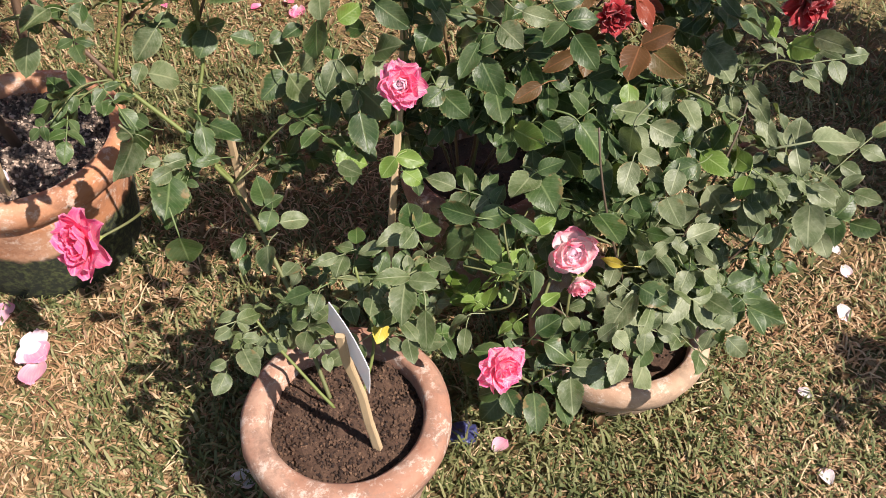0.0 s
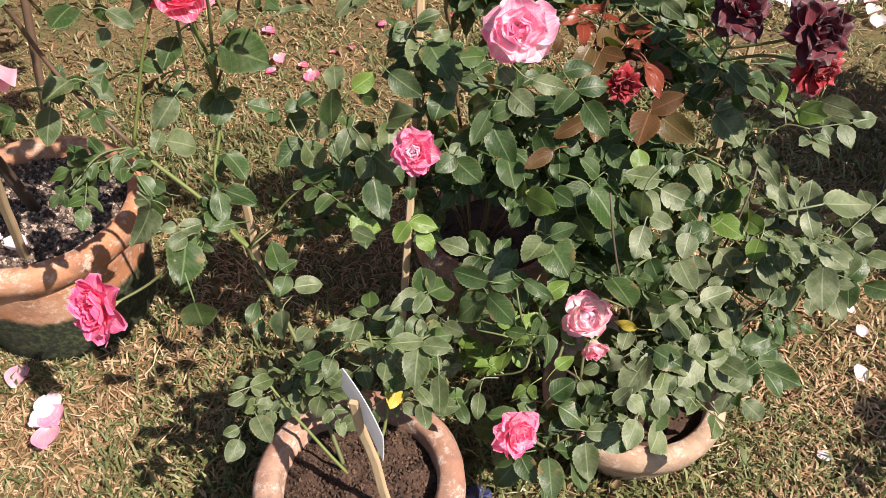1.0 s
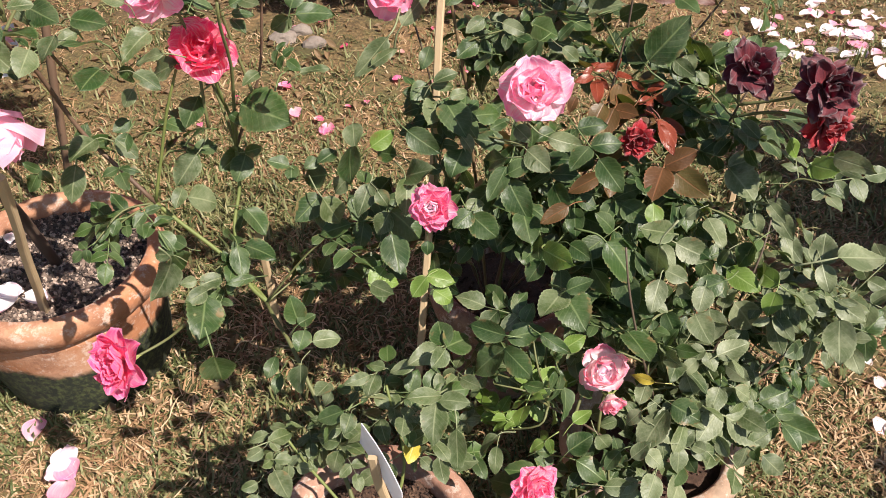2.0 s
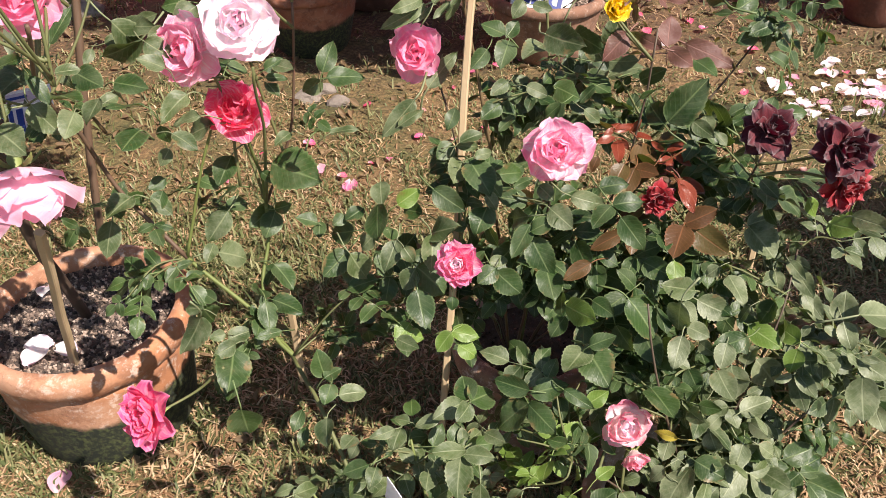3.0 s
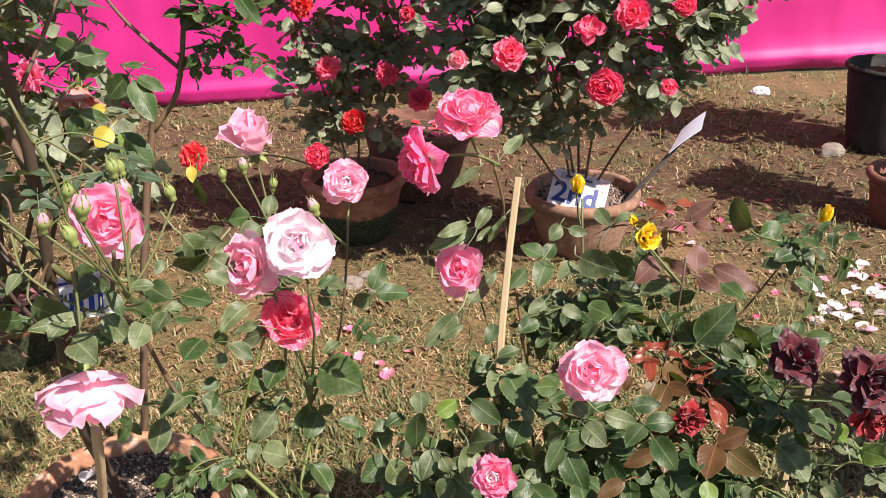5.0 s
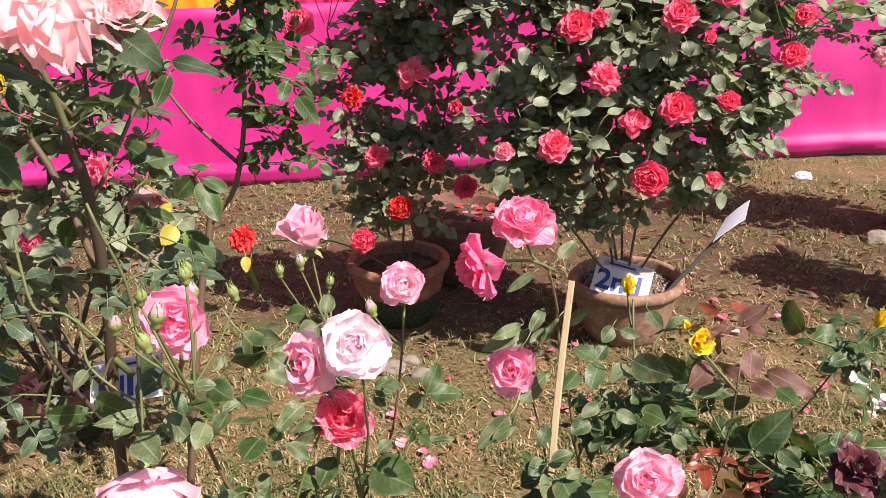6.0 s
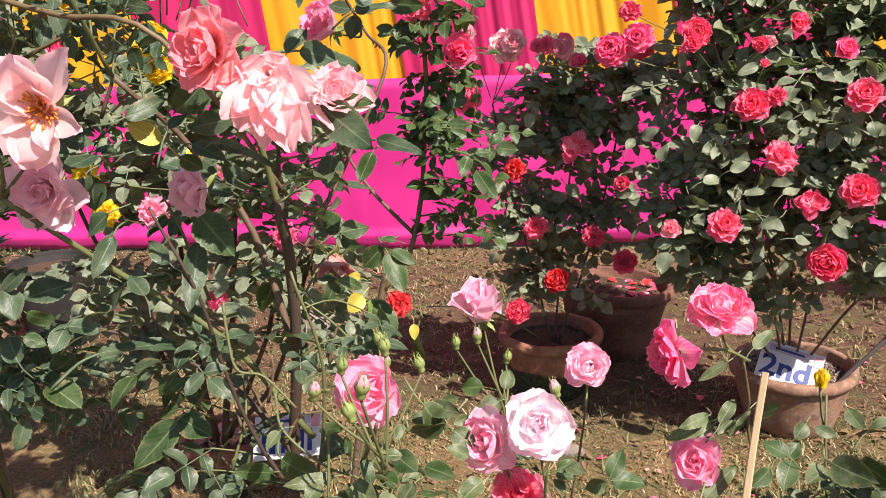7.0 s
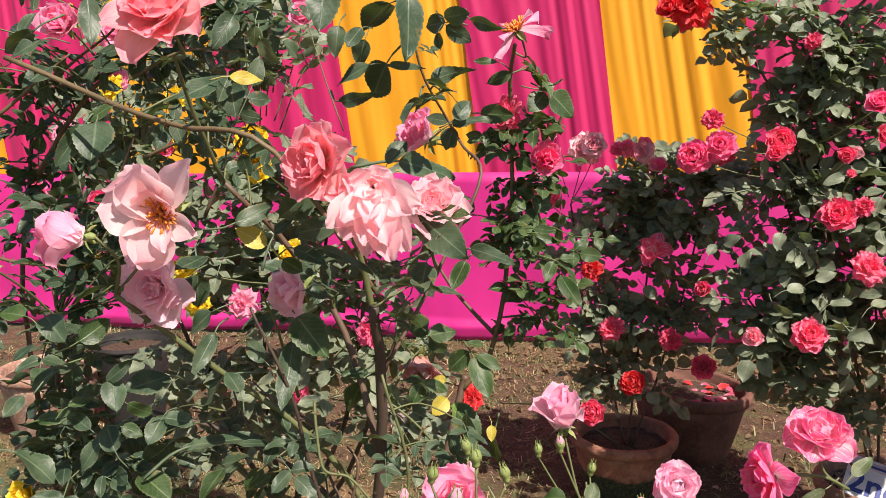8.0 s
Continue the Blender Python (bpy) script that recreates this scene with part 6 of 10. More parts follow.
side.blade((0.373, 0.871, 0.465), (0.64, -0.10, -0.76), (0.07, -0.98, 0.19), 0.059, "pale", 0.75)
side.blade((0.359, 0.811, 0.400), (0.57, -0.82, 0.07), (-0.73, -0.47, 0.49), 0.042, "pale", 0.60)
side.blade((0.315, 0.805, 0.419), (-0.69, -0.45, -0.57), (-0.27, -0.58, 0.77), 0.033, "pale", 0.60)
side.blade((0.247, 0.793, 0.385), (-0.39, -0.84, -0.38), (-0.18, -0.33, 0.93), 0.036, "pale", 0.70)
side.blade((0.207, 0.724, 0.316), (-0.67, -0.41, -0.61), (-0.57, -0.25, 0.79), 0.035, "dark", 0.70)
side.blade((0.252, 0.690, 0.309), (-0.43, -0.89, -0.17), (0.15, -0.26, 0.95), 0.047, "pale", 0.70)
side.blade((0.327, 0.722, 0.319), (-0.78, 0.62, -0.08), (-0.24, -0.19, 0.95), 0.027, "pale", 0.70)
side.blade((0.425, 0.968, 0.569), (0.35, -0.91, -0.23), (-0.52, -0.39, 0.76), 0.039, "pale", 0.50)
side.blade((0.437, 0.970, 0.554), (0.14, -0.99, -0.08), (-0.42, -0.14, 0.90), 0.058, "pale", 0.50)
side.blade((0.446, 0.947, 0.531), (0.39, -0.86, -0.33), (-0.48, -0.49, 0.73), 0.054, "pale", 0.50)
side.blade((0.427, 0.968, 0.679), (0.51, -0.00, -0.86), (0.38, -0.90, 0.23), 0.040, "bright", 0.50)
side.blade((0.457, 0.948, 0.665), (-0.77, 0.60, 0.21), (-0.52, -0.79, 0.33), 0.017, "pale", 0.60)
side.blade((0.485, 0.955, 0.665), (-0.05, -0.06, -1.00), (-0.60, -0.80, 0.08), 0.031, "bright", 0.45)
side.blade((0.471, 0.961, 0.644), (-0.35, -0.88, -0.33), (-0.20, -0.27, 0.94), 0.029, "bright", 0.70)
side.blade((0.471, 0.950, 0.647), (0.60, -0.73, -0.33), (-0.51, -0.67, 0.55), 0.026, "bright", 0.60)
side.blade((0.494, 0.949, 0.644), (0.67, -0.74, 0.00), (-0.61, -0.55, 0.58), 0.039, "pale", 0.30)
side.blade((0.437, 0.851, 0.461), (0.40, -0.91, -0.11), (-0.44, -0.29, 0.85), 0.036, "pale", 0.60)
side.blade((0.424, 0.846, 0.462), (0.36, -0.92, -0.15), (-0.25, -0.25, 0.94), 0.046, "pale", 0.50)
side.blade((0.425, 0.852, 0.450), (-0.05, -0.99, -0.11), (-0.65, -0.05, 0.76), 0.060, "pale", 0.50)
side.blade((0.439, 0.812, 0.449), (0.20, -0.68, -0.71), (-0.35, -0.72, 0.59), 0.023, "pale", 0.80)
side.blade((0.458, 0.850, 0.458), (0.80, -0.34, 0.49), (-0.60, -0.51, 0.61), 0.021, "pale", 0.70)
side.blade((0.415, 0.839, 0.466), (-0.91, -0.28, -0.29), (0.04, -0.77, 0.64), 0.027, "pale", 0.50)
side.blade((0.307, 0.832, 0.482), (0.18, -0.98, -0.12), (-0.36, -0.17, 0.92), 0.051, "pale", 0.70)
side.blade((0.360, 0.840, 0.423), (0.87, 0.16, 0.47), (-0.21, -0.74, 0.64), 0.027, "pale", 0.60)
side.blade((0.360, 0.800, 0.425), (0.39, -0.87, -0.30), (0.47, -0.09, 0.88), 0.034, "pale", 0.45)
side.blade((0.288, 0.874, 0.496), (0.47, -0.88, 0.06), (-0.73, -0.36, 0.58), 0.031, "pale", 0.70)
side.blade((0.321, 0.856, 0.512), (-0.32, -0.75, -0.58), (-0.03, -0.60, 0.80), 0.039, "pale", 0.80)
side.blade((0.338, 0.883, 0.508), (0.43, -0.74, -0.52), (-0.15, -0.63, 0.77), 0.037, "dark", 0.70)
side.blade((0.244, 0.827, 0.509), (0.81, -0.50, -0.31), (0.15, -0.33, 0.93), 0.025, "pale", 0.70)
side.blade((0.373, 0.791, 0.374), (0.75, -0.12, -0.65), (0.45, -0.64, 0.63), 0.035, "pale", 0.70)
side.blade((0.335, 0.784, 0.357), (-0.20, -0.58, -0.79), (-0.15, -0.78, 0.61), 0.036, "pale", 0.70)
side.blade((0.234, 0.750, 0.374), (-0.62, -0.14, -0.77), (-0.64, -0.49, 0.60), 0.034, "pale", 0.60)
side.blade((0.353, 0.856, 0.469), (0.49, 0.80, 0.35), (-0.65, 0.06, 0.76), 0.039, "pale", 0.80)
side.blade((0.306, 0.829, 0.445), (0.60, 0.74, 0.29), (-0.10, -0.29, 0.95), 0.038, "pale", 0.60)
side.blade((0.376, 0.816, 0.419), (-0.79, -0.28, -0.54), (-0.10, -0.81, 0.57), 0.028, "pale", 0.60)
side.blade((0.255, 0.748, 0.344), (0.75, -0.50, -0.43), (0.22, -0.43, 0.88), 0.043, "pale", 0.60)
side.blade((0.218, 0.702, 0.332), (0.61, 0.06, 0.79), (-0.62, -0.58, 0.52), 0.038, "pale", 0.60)
side.blade((0.486, 0.850, 0.496), (0.69, -0.43, -0.58), (0.47, -0.35, 0.81), 0.027, "pale", 0.60)
side.blade((0.507, 0.844, 0.496), (0.84, -0.54, 0.05), (-0.43, -0.61, 0.67), 0.023, "pale", 0.50)
side.blade((0.514, 0.841, 0.484), (0.98, -0.13, -0.17), (0.00, -0.79, 0.62), 0.037, "pale", 0.50)
side.blade((0.493, 0.805, 0.431), (-0.19, 0.87, 0.46), (-0.66, -0.46, 0.59), 0.017, "pale", 0.60)
side.blade((0.465, 0.890, 0.512), (0.66, -0.64, -0.38), (0.06, -0.46, 0.88), 0.022, "pale", 0.70)
side.blade((0.448, 0.897, 0.506), (-0.67, -0.41, -0.62), (-0.41, -0.48, 0.77), 0.021, "pale", 0.60)
side.done()

PT = random.Random(12)
mid = Bush("rose_bush", (0.045, 1.135, 0.22), "tall rose bush with pink, dark maroon and yellow roses", 23)
mid.cane([(0.03, 1.13, 0.22), (-0.02, 1.08, 0.42), (-0.05, 1.0, 0.58), (-0.05, 0.95, 0.62)], 0.0026, 0.0015, CANE_BACK)
mid.cane([(0.04, 1.13, 0.22), (0.06, 1.06, 0.45), (0.08, 1.0, 0.68), (0.08, 0.94, 0.75)], 0.0026, 0.0015, CANE_BACK)
mid.cane([(0.06, 1.14, 0.22), (0.14, 1.12, 0.45), (0.20, 1.10, 0.65), (0.23, 1.12, 0.86)], 0.0026, 0.0015, CANE_BACK)
mid.cane([(0.06, 1.14, 0.22), (0.2, 1.1, 0.42), (0.34, 1.05, 0.60), (0.38, 1.02, 0.72)], 0.0026, 0.0015, CANE_BACK)
mid.cane([(0.06, 1.14, 0.22), (0.22, 1.2, 0.5), (0.38, 1.28, 0.7), (0.48, 1.33, 0.82)], 0.0024, 0.0014, CANE_BACK)
mid.cane([(0.03, 1.14, 0.22), (-0.03, 1.16, 0.5), (-0.08, 1.15, 0.76)], 0.0024, 0.0014, CANE_BACK)
mid.cane([(0.03, 1.14, 0.22), (0.0, 1.14, 0.6), (-0.042, 1.146, 0.883), (-0.046, 1.13, 0.941), (-0.056, 1.095, 1.014)], 0.0030, 0.0019, CANE_TAN)
mid.cane([(0.05, 1.14, 0.22), (0.10, 1.24, 0.55), (0.085, 1.32, 0.87)], 0.0034, 0.002)
mid.blob((-0.10, 0.98, 0.60), (0.12, 0.08, 0.13), 9, 4, "dark", 1.0)
mid.blob((0.05, 1.0, 0.66), (0.13, 0.08, 0.10), 10, 4, "dark", 1.0)
mid.blob((0.10, 1.22, 0.70), (0.14, 0.08, 0.06), 5, 4, "dusty", 1.0)
mid.blob((0.24, 0.98, 0.52), (0.14, 0.07, 0.08), 13, 4, "dark", 1.0)
mid.blob((0.10, 0.98, 0.50), (0.10, 0.06, 0.08), 6, 4, "dark", 1.0)
mid.blob((0.22, 1.02, 0.62), (0.12, 0.08, 0.07), 7, 3, ["brown", "dark", "dark"], 0.95)
mid.blob((0.24, 1.12, 0.85), (0.08, 0.07, 0.06), 4, 3, "mauve", 1.0)
mid.blob((0.22, 1.00, 0.72), (0.06, 0.05, 0.05), 6, 3, "red", 1.0)
mid.blob((0.30, 1.14, 0.68), (0.08, 0.07, 0.08), 9, 3, "dark", 1.2)
mid.blob((0.06, 1.20, 0.66), (0.10, 0.06, 0.07), 4, 4, "dark", 0.95)
mid.blob((0.14, 1.22, 0.70), (0.14, 0.08, 0.08), 5, 4, "dark", 1.0)
mid.blob((0.36, 1.08, 0.62), (0.08, 0.06, 0.06), 3, 4, ["dark", "dusty"], 1.0)
mid.blob((0.24, 1.04, 0.42), (0.20, 0.12, 0.10), 16, 4, "dark", 1.0)
mid.blob((-0.10, 1.02, 0.46), (0.12, 0.08, 0.10), 7, 4, "dark", 0.9)
mid.blob((0.46, 1.30, 0.80), (0.06, 0.06, 0.05), 4, 3, "dark", 0.9)
bloom(mid, (-0.052, 0.885, 0.632), 0.027, (-0.1, -0.7, 0.6), "blowsy", P_STRIPED, 21, P_WHITE)
bloom(mid, (0.078, 0.931, 0.779), 0.039, (0.0, -0.75, 0.65), "full", P_PINKWHITE, 22, P_PINKWHITE, "full pink rose with white petal bases")
bloom(mid, (-0.110, 1.155, 0.817), 0.036, (-0.2, -0.8, 0.5), "full", P_PALEPINK, 23)
bloom(mid, (-0.094, 1.077, 1.088), 0.041, (0.1, -0.45, 0.85), "full", P_STRIPED, 24, P_PINKWHITE, "", (-0.056, 1.095, 1.014))
bloom(mid, (-0.145, 1.035, 1.045), 0.042, (-0.7, -0.5, -0.1), "blowsy", P_HOT, 25, P_HOT, "", (-0.050, 1.10, 1.012))
bloom(mid, (0.366, 1.0, 0.762), 0.040, (0.0, -0.6, 0.75), "ragged", P_MAROON, 26, None, "almost black maroon rose")
bloom(mid, (0.444, 0.945, 0.766), 0.044, (0.1, -0.7, 0.6), "ragged", P_MAROON, 27)
bloom(mid, (0.45, 0.93, 0.725), 0.034, (0.2, -0.8, 0.0), "ragged", P_DARKRED, 28)
bloom(mid, (0.227, 0.985, 0.668), 0.026, (0.1, -0.8, 0.2), "ragged", P_DARKRED, 29)
bloom(mid, (0.078, 1.330, 0.878), 0.021, (0.0, -0.2, 1), "bud", P_YELLOW, 31, None, "yellow rosebud")
bloom(mid, (0.164, 1.133, 0.888), 0.024, (0.2, -0.6, 0.3), "cup", P_YELLOW, 32)
bloom(mid, (0.150, 1.135, 0.905), 0.011, (-0.3, -0.1, 1), "bud", P_YELLOW, 33)
bloom(mid, (0.492, 1.323, 0.828), 0.020, (0.2, -0.1, 1), "bud", P_YELLOW, 34, None, "yellow rosebud")
mid.blade((-0.273, 1.045, 0.587), (-0.87, -0.13, 0.48), (0.49, -0.34, 0.80), 0.036, "dark", 0.70)
mid.blade((-0.271, 1.054, 0.583), (-0.03, -0.89, -0.45), (0.01, -0.45, 0.89), 0.028, "dark", 0.80)
mid.blade((-0.222, 1.008, 0.628), (-0.61, -0.77, -0.21), (0.43, -0.54, 0.72), 0.025, "dark", 0.80)
mid.blade((-0.215, 1.031, 0.582), (-0.80, 0.39, -0.45), (-0.59, -0.65, 0.48), 0.055, "dark", 0.70)
mid.blade((-0.194, 1.014, 0.636), (-0.73, -0.66, -0.21), (0.05, -0.35, 0.94), 0.035, "dark", 0.70)
mid.blade((-0.168, 0.986, 0.661), (-0.03, -0.91, -0.41), (-0.61, -0.31, 0.73), 0.060, "dark", 0.78)
mid.blade((-0.166, 1.014, 0.682), (0.13, -0.85, -0.51), (-0.27, -0.53, 0.80), 0.038, "dusty", 0.80)
mid.blade((-0.177, 0.978, 0.612), (-0.73, -0.18, -0.65), (-0.29, -0.79, 0.55), 0.032, "dusty", 0.80)
mid.blade((-0.220, 0.986, 0.578), (-0.65, -0.61, -0.46), (0.24, -0.73, 0.64), 0.055, "dark", 0.70)
mid.blade((-0.212, 0.958, 0.594), (0.40, -0.04, -0.92), (0.54, -0.80, 0.27), 0.054, "dusty", 0.70)
mid.blade((-0.224, 0.978, 0.557), (0.37, -0.44, -0.82), (0.08, -0.86, 0.50), 0.042, "dark", 0.60)
mid.blade((-0.141, 0.947, 0.627), (-0.29, -0.72, -0.63), (0.01, -0.66, 0.75), 0.050, "dusty", 0.60)
mid.blade((-0.150, 0.969, 0.610), (-0.28, 0.93, 0.22), (0.28, -0.14, 0.95), 0.029, "dark", 0.80)
mid.blade((-0.140, 0.983, 0.662), (0.80, 0.32, 0.50), (0.11, -0.91, 0.40), 0.040, "bright", 0.70)
mid.blade((-0.105, 0.981, 0.649), (-0.80, 0.58, -0.15), (-0.51, -0.54, 0.67), 0.038, "dark", 0.70)
mid.blade((-0.129, 0.925, 0.631), (0.58, -0.44, -0.68), (-0.02, -0.85, 0.52), 0.027, "dusty", 0.80)
mid.blade((-0.091, 0.944, 0.638), (0.09, -0.77, -0.63), (0.46, -0.53, 0.71), 0.055, "dusty", 0.68)
mid.blade((-0.094, 0.955, 0.631), (0.60, -0.53, 0.61), (-0.84, -0.19, 0.50), 0.061, "dusty", 0.60)
mid.blade((-0.115, 0.925, 0.592), (-0.46, -0.37, -0.80), (-0.31, -0.78, 0.54), 0.038, "dusty", 0.75)
mid.blade((-0.114, 0.930, 0.592), (0.75, -0.24, -0.61), (0.27, -0.73, 0.62), 0.061, "dark", 0.75)
mid.blade((-0.110, 0.890, 0.583), (0.18, -0.79, -0.58), (0.02, -0.59, 0.81), 0.058, "dark", 0.68)
mid.blade((-0.088, 0.979, 0.692), (0.80, -0.33, -0.49), (-0.09, -0.89, 0.45), 0.057, "dark", 0.65)
mid.blade((-0.012, 0.967, 0.669), (-0.34, -0.89, -0.29), (0.03, -0.32, 0.95), 0.048, "dark", 0.85)
mid.blade((-0.012, 0.950, 0.649), (0.36, -0.66, -0.66), (-0.77, -0.61, 0.18), 0.035, "dark", 0.75)
mid.blade((-0.014, 0.971, 0.687), (0.61, -0.09, -0.79), (0.60, -0.60, 0.53), 0.030, "dusty", 0.80)
mid.blade((-0.061, 0.886, 0.573), (-0.04, -0.69, -0.72), (0.03, -0.72, 0.69), 0.020, "dark", 0.90)
mid.blade((-0.122, 0.873, 0.535), (-0.53, -0.79, -0.32), (0.31, -0.53, 0.79), 0.037, "bright", 0.80)
mid.blade((-0.127, 0.856, 0.528), (0.94, 0.15, -0.31), (0.35, -0.33, 0.88), 0.029, "bright", 0.70)
mid.blade((-0.063, 0.849, 0.539), (-0.63, -0.56, -0.54), (-0.26, -0.50, 0.83), 0.034, "bright", 0.75)
mid.blade((-0.064, 0.859, 0.532), (0.99, -0.06, -0.12), (0.06, -0.63, 0.78), 0.042, "bright", 0.65)
mid.blade((-0.054, 0.851, 0.514), (0.80, -0.10, -0.59), (0.40, -0.63, 0.66), 0.035, "bright", 0.80)
mid.blade((-0.138, 0.837, 0.539), (0.80, -0.60, -0.00), (-0.35, -0.46, 0.82), 0.039, "dusty", 0.60)
mid.blade((0.045, 0.952, 0.663), (-0.54, 0.63, -0.57), (-0.91, -0.32, 0.28), 0.061, "dusty", 0.50)
mid.blade((0.047, 0.936, 0.661), (-0.44, -0.58, -0.68), (-0.22, -0.67, 0.71), 0.055, "dark", 0.50)
mid.blade((0.047, 0.926, 0.655), (0.82, 0.05, 0.56), (-0.47, -0.49, 0.73), 0.043, "dark", 0.60)
mid.blade((0.049, 0.940, 0.636), (0.43, -0.53, -0.73), (-0.16, -0.84, 0.51), 0.068, "dark", 0.60)
mid.blade((0.073, 0.943, 0.682), (0.72, -0.63, -0.29), (-0.29, -0.65, 0.71), 0.044, "dusty", 0.80)
mid.blade((0.100, 0.944, 0.702), (0.94, -0.15, -0.30), (0.00, -0.89, 0.46), 0.052, "dusty", 0.50)
mid.blade((0.057, 0.945, 0.718), (0.69, -0.60, -0.41), (-0.10, -0.64, 0.77), 0.029, "dusty", 0.80)
mid.blade((-0.010, 0.912, 0.614), (0.95, 0.29, -0.12), (0.29, -0.64, 0.72), 0.029, "dusty", 0.60)
mid.blade((-0.001, 0.894, 0.618), (-0.65, -0.71, -0.28), (0.26, -0.55, 0.79), 0.035, "dark", 0.75)
mid.blade((-0.001, 0.893, 0.613), (0.71, -0.42, -0.56), (-0.10, -0.86, 0.50), 0.049, "dark", 0.75)
mid.blade((-0.029, 0.903, 0.623), (0.65, 0.53, 0.54), (-0.38, -0.39, 0.84), 0.019, "dark", 0.80)
mid.blade((0.129, 0.897, 0.623), (-0.88, -0.32, -0.36), (-0.04, -0.69, 0.72), 0.046, "brown", 0.50)
mid.blade((0.157, 0.944, 0.573), (-0.73, -0.27, -0.63), (-0.53, -0.35, 0.77), 0.041, "dark", 0.60)
mid.blade((0.181, 0.952, 0.635), (-0.90, -0.16, -0.41), (-0.05, -0.88, 0.47), 0.057, "brown", 0.45)
mid.blade((0.196, 0.977, 0.621), (-0.15, -0.87, -0.46), (0.52, -0.47, 0.72), 0.042, "brown", 0.65)
mid.blade((0.129, 0.860, 0.587), (0.74, -0.67, -0.07), (-0.44, -0.55, 0.71), 0.037, "dark", 0.70)
mid.blade((0.094, 0.854, 0.583), (0.45, -0.83, 0.33), (-0.93, -0.13, 0.33), 0.063, "bright", 0.65)
mid.blade((0.098, 0.888, 0.534), (-0.60, -0.63, -0.50), (-0.42, -0.29, 0.86), 0.039, "dark", 0.80)
mid.blade((0.182, 0.883, 0.571), (0.63, -0.42, -0.65), (0.36, -0.59, 0.73), 0.070, "dark", 0.80)
mid.blade((0.166, 0.873, 0.532), (0.48, -0.68, -0.55), (-0.80, -0.60, 0.04), 0.047, "dark", 0.80)
mid.blade((0.205, 0.872, 0.523), (0.33, -0.73, -0.60), (-0.49, -0.67, 0.55), 0.057, "dark", 0.70)
mid.blade((0.271, 0.985, 0.623), (0.87, -0.02, 0.50), (-0.36, -0.72, 0.60), 0.052, "brown", 0.55)
mid.blade((0.268, 0.977, 0.627), (-0.37, -0.92, -0.15), (0.08, -0.02, 1.00), 0.069, "brown", 0.65)
mid.blade((0.280, 0.984, 0.620), (0.76, -0.46, -0.45), (-0.21, -0.84, 0.50), 0.069, "brown", 0.60)
mid.blade((0.253, 1.021, 0.671), (-0.91, -0.39, -0.14), (0.03, -0.41, 0.91), 0.041, "mauve", 0.50)
mid.blade((0.266, 1.023, 0.674), (0.30, -0.74, -0.60), (-0.16, -0.66, 0.73), 0.049, "mauve", 0.40)
mid.blade((0.282, 1.028, 0.666), (0.54, -0.82, -0.21), (-0.60, -0.54, 0.58), 0.027, "mauve", 0.60)
mid.blade((0.251, 0.935, 0.596), (-0.00, -0.89, -0.46), (0.20, -0.45, 0.87), 0.043, "bright", 0.65)
mid.blade((0.279, 0.904, 0.566), (-0.81, -0.34, 0.48), (0.67, -0.69, 0.27), 0.069, "dusty", 0.50)
mid.blade((0.375, 1.011, 0.681), (0.54, -0.72, -0.44), (-0.17, -0.60, 0.78), 0.036, "dusty", 0.60)
mid.blade((-0.115, 1.086, 0.776), (-0.63, -0.40, -0.67), (0.16, -0.91, 0.39), 0.075, "dusty", 0.45)
mid.blade((-0.139, 1.066, 0.743), (0.81, 0.15, 0.57), (-0.15, -0.88, 0.45), 0.044, "dusty", 0.35)
mid.blade((-0.098, 1.123, 0.774), (0.59, 0.47, 0.65), (-0.13, -0.74, 0.66), 0.070, "dusty", 0.35)
mid.blade((-0.050, 1.011, 0.747), (0.88, 0.38, 0.28), (-0.16, -0.32, 0.93), 0.037, "dusty", 0.60)
mid.blade((-0.054, 1.019, 0.737), (0.93, 0.32, -0.20), (0.36, -0.61, 0.70), 0.035, "dusty", 0.50)
mid.blade((-0.061, 1.038, 0.730), (-0.64, -0.70, -0.33), (0.43, -0.68, 0.60), 0.034, "dark", 0.80)
mid.blade((-0.036, 1.013, 0.716), (0.44, -0.86, -0.27), (0.04, -0.28, 0.96), 0.069, "dark", 0.70)
mid.blade((-0.046, 1.032, 0.704), (-0.26, -0.96, 0.06), (0.46, -0.03, 0.89), 0.060, "dusty", 0.60)
mid.blade((-0.056, 1.065, 0.772), (-0.30, -0.66, -0.69), (0.04, -0.73, 0.68), 0.035, "dark", 0.60)
mid.blade((-0.030, 1.002, 0.729), (0.84, 0.53, -0.05), (0.42, -0.59, 0.69), 0.034, "dusty", 0.50)
mid.blade((-0.080, 1.081, 1.016), (-0.78, -0.35, -0.53), (0.13, -0.90, 0.41), 0.049, "dusty", 0.33)
mid.blade((-0.045, 1.124, 1.021), (0.58, 0.68, 0.45), (0.11, -0.61, 0.78), 0.047, "dusty", 0.35)
mid.blade((-0.084, 1.101, 0.911), (0.46, 0.70, 0.55), (-0.03, -0.61, 0.80), 0.051, "dusty", 0.35)
mid.blade((-0.099, 1.126, 0.910), (-0.54, -0.84, 0.04), (0.84, -0.10, 0.54), 0.067, "dusty", 0.32)
mid.blade((-0.095, 1.126, 0.901), (-0.83, -0.45, -0.32), (0.19, -0.78, 0.59), 0.075, "dusty", 0.33)
mid.blade((-0.091, 1.132, 0.894), (-0.64, -0.69, -0.34), (0.23, -0.59, 0.78), 0.037, "dusty", 0.32)
mid.blade((-0.046, 1.150, 0.908), (-0.54, -0.17, -0.83), (-0.21, -0.92, 0.33), 0.047, "dusty", 0.32)
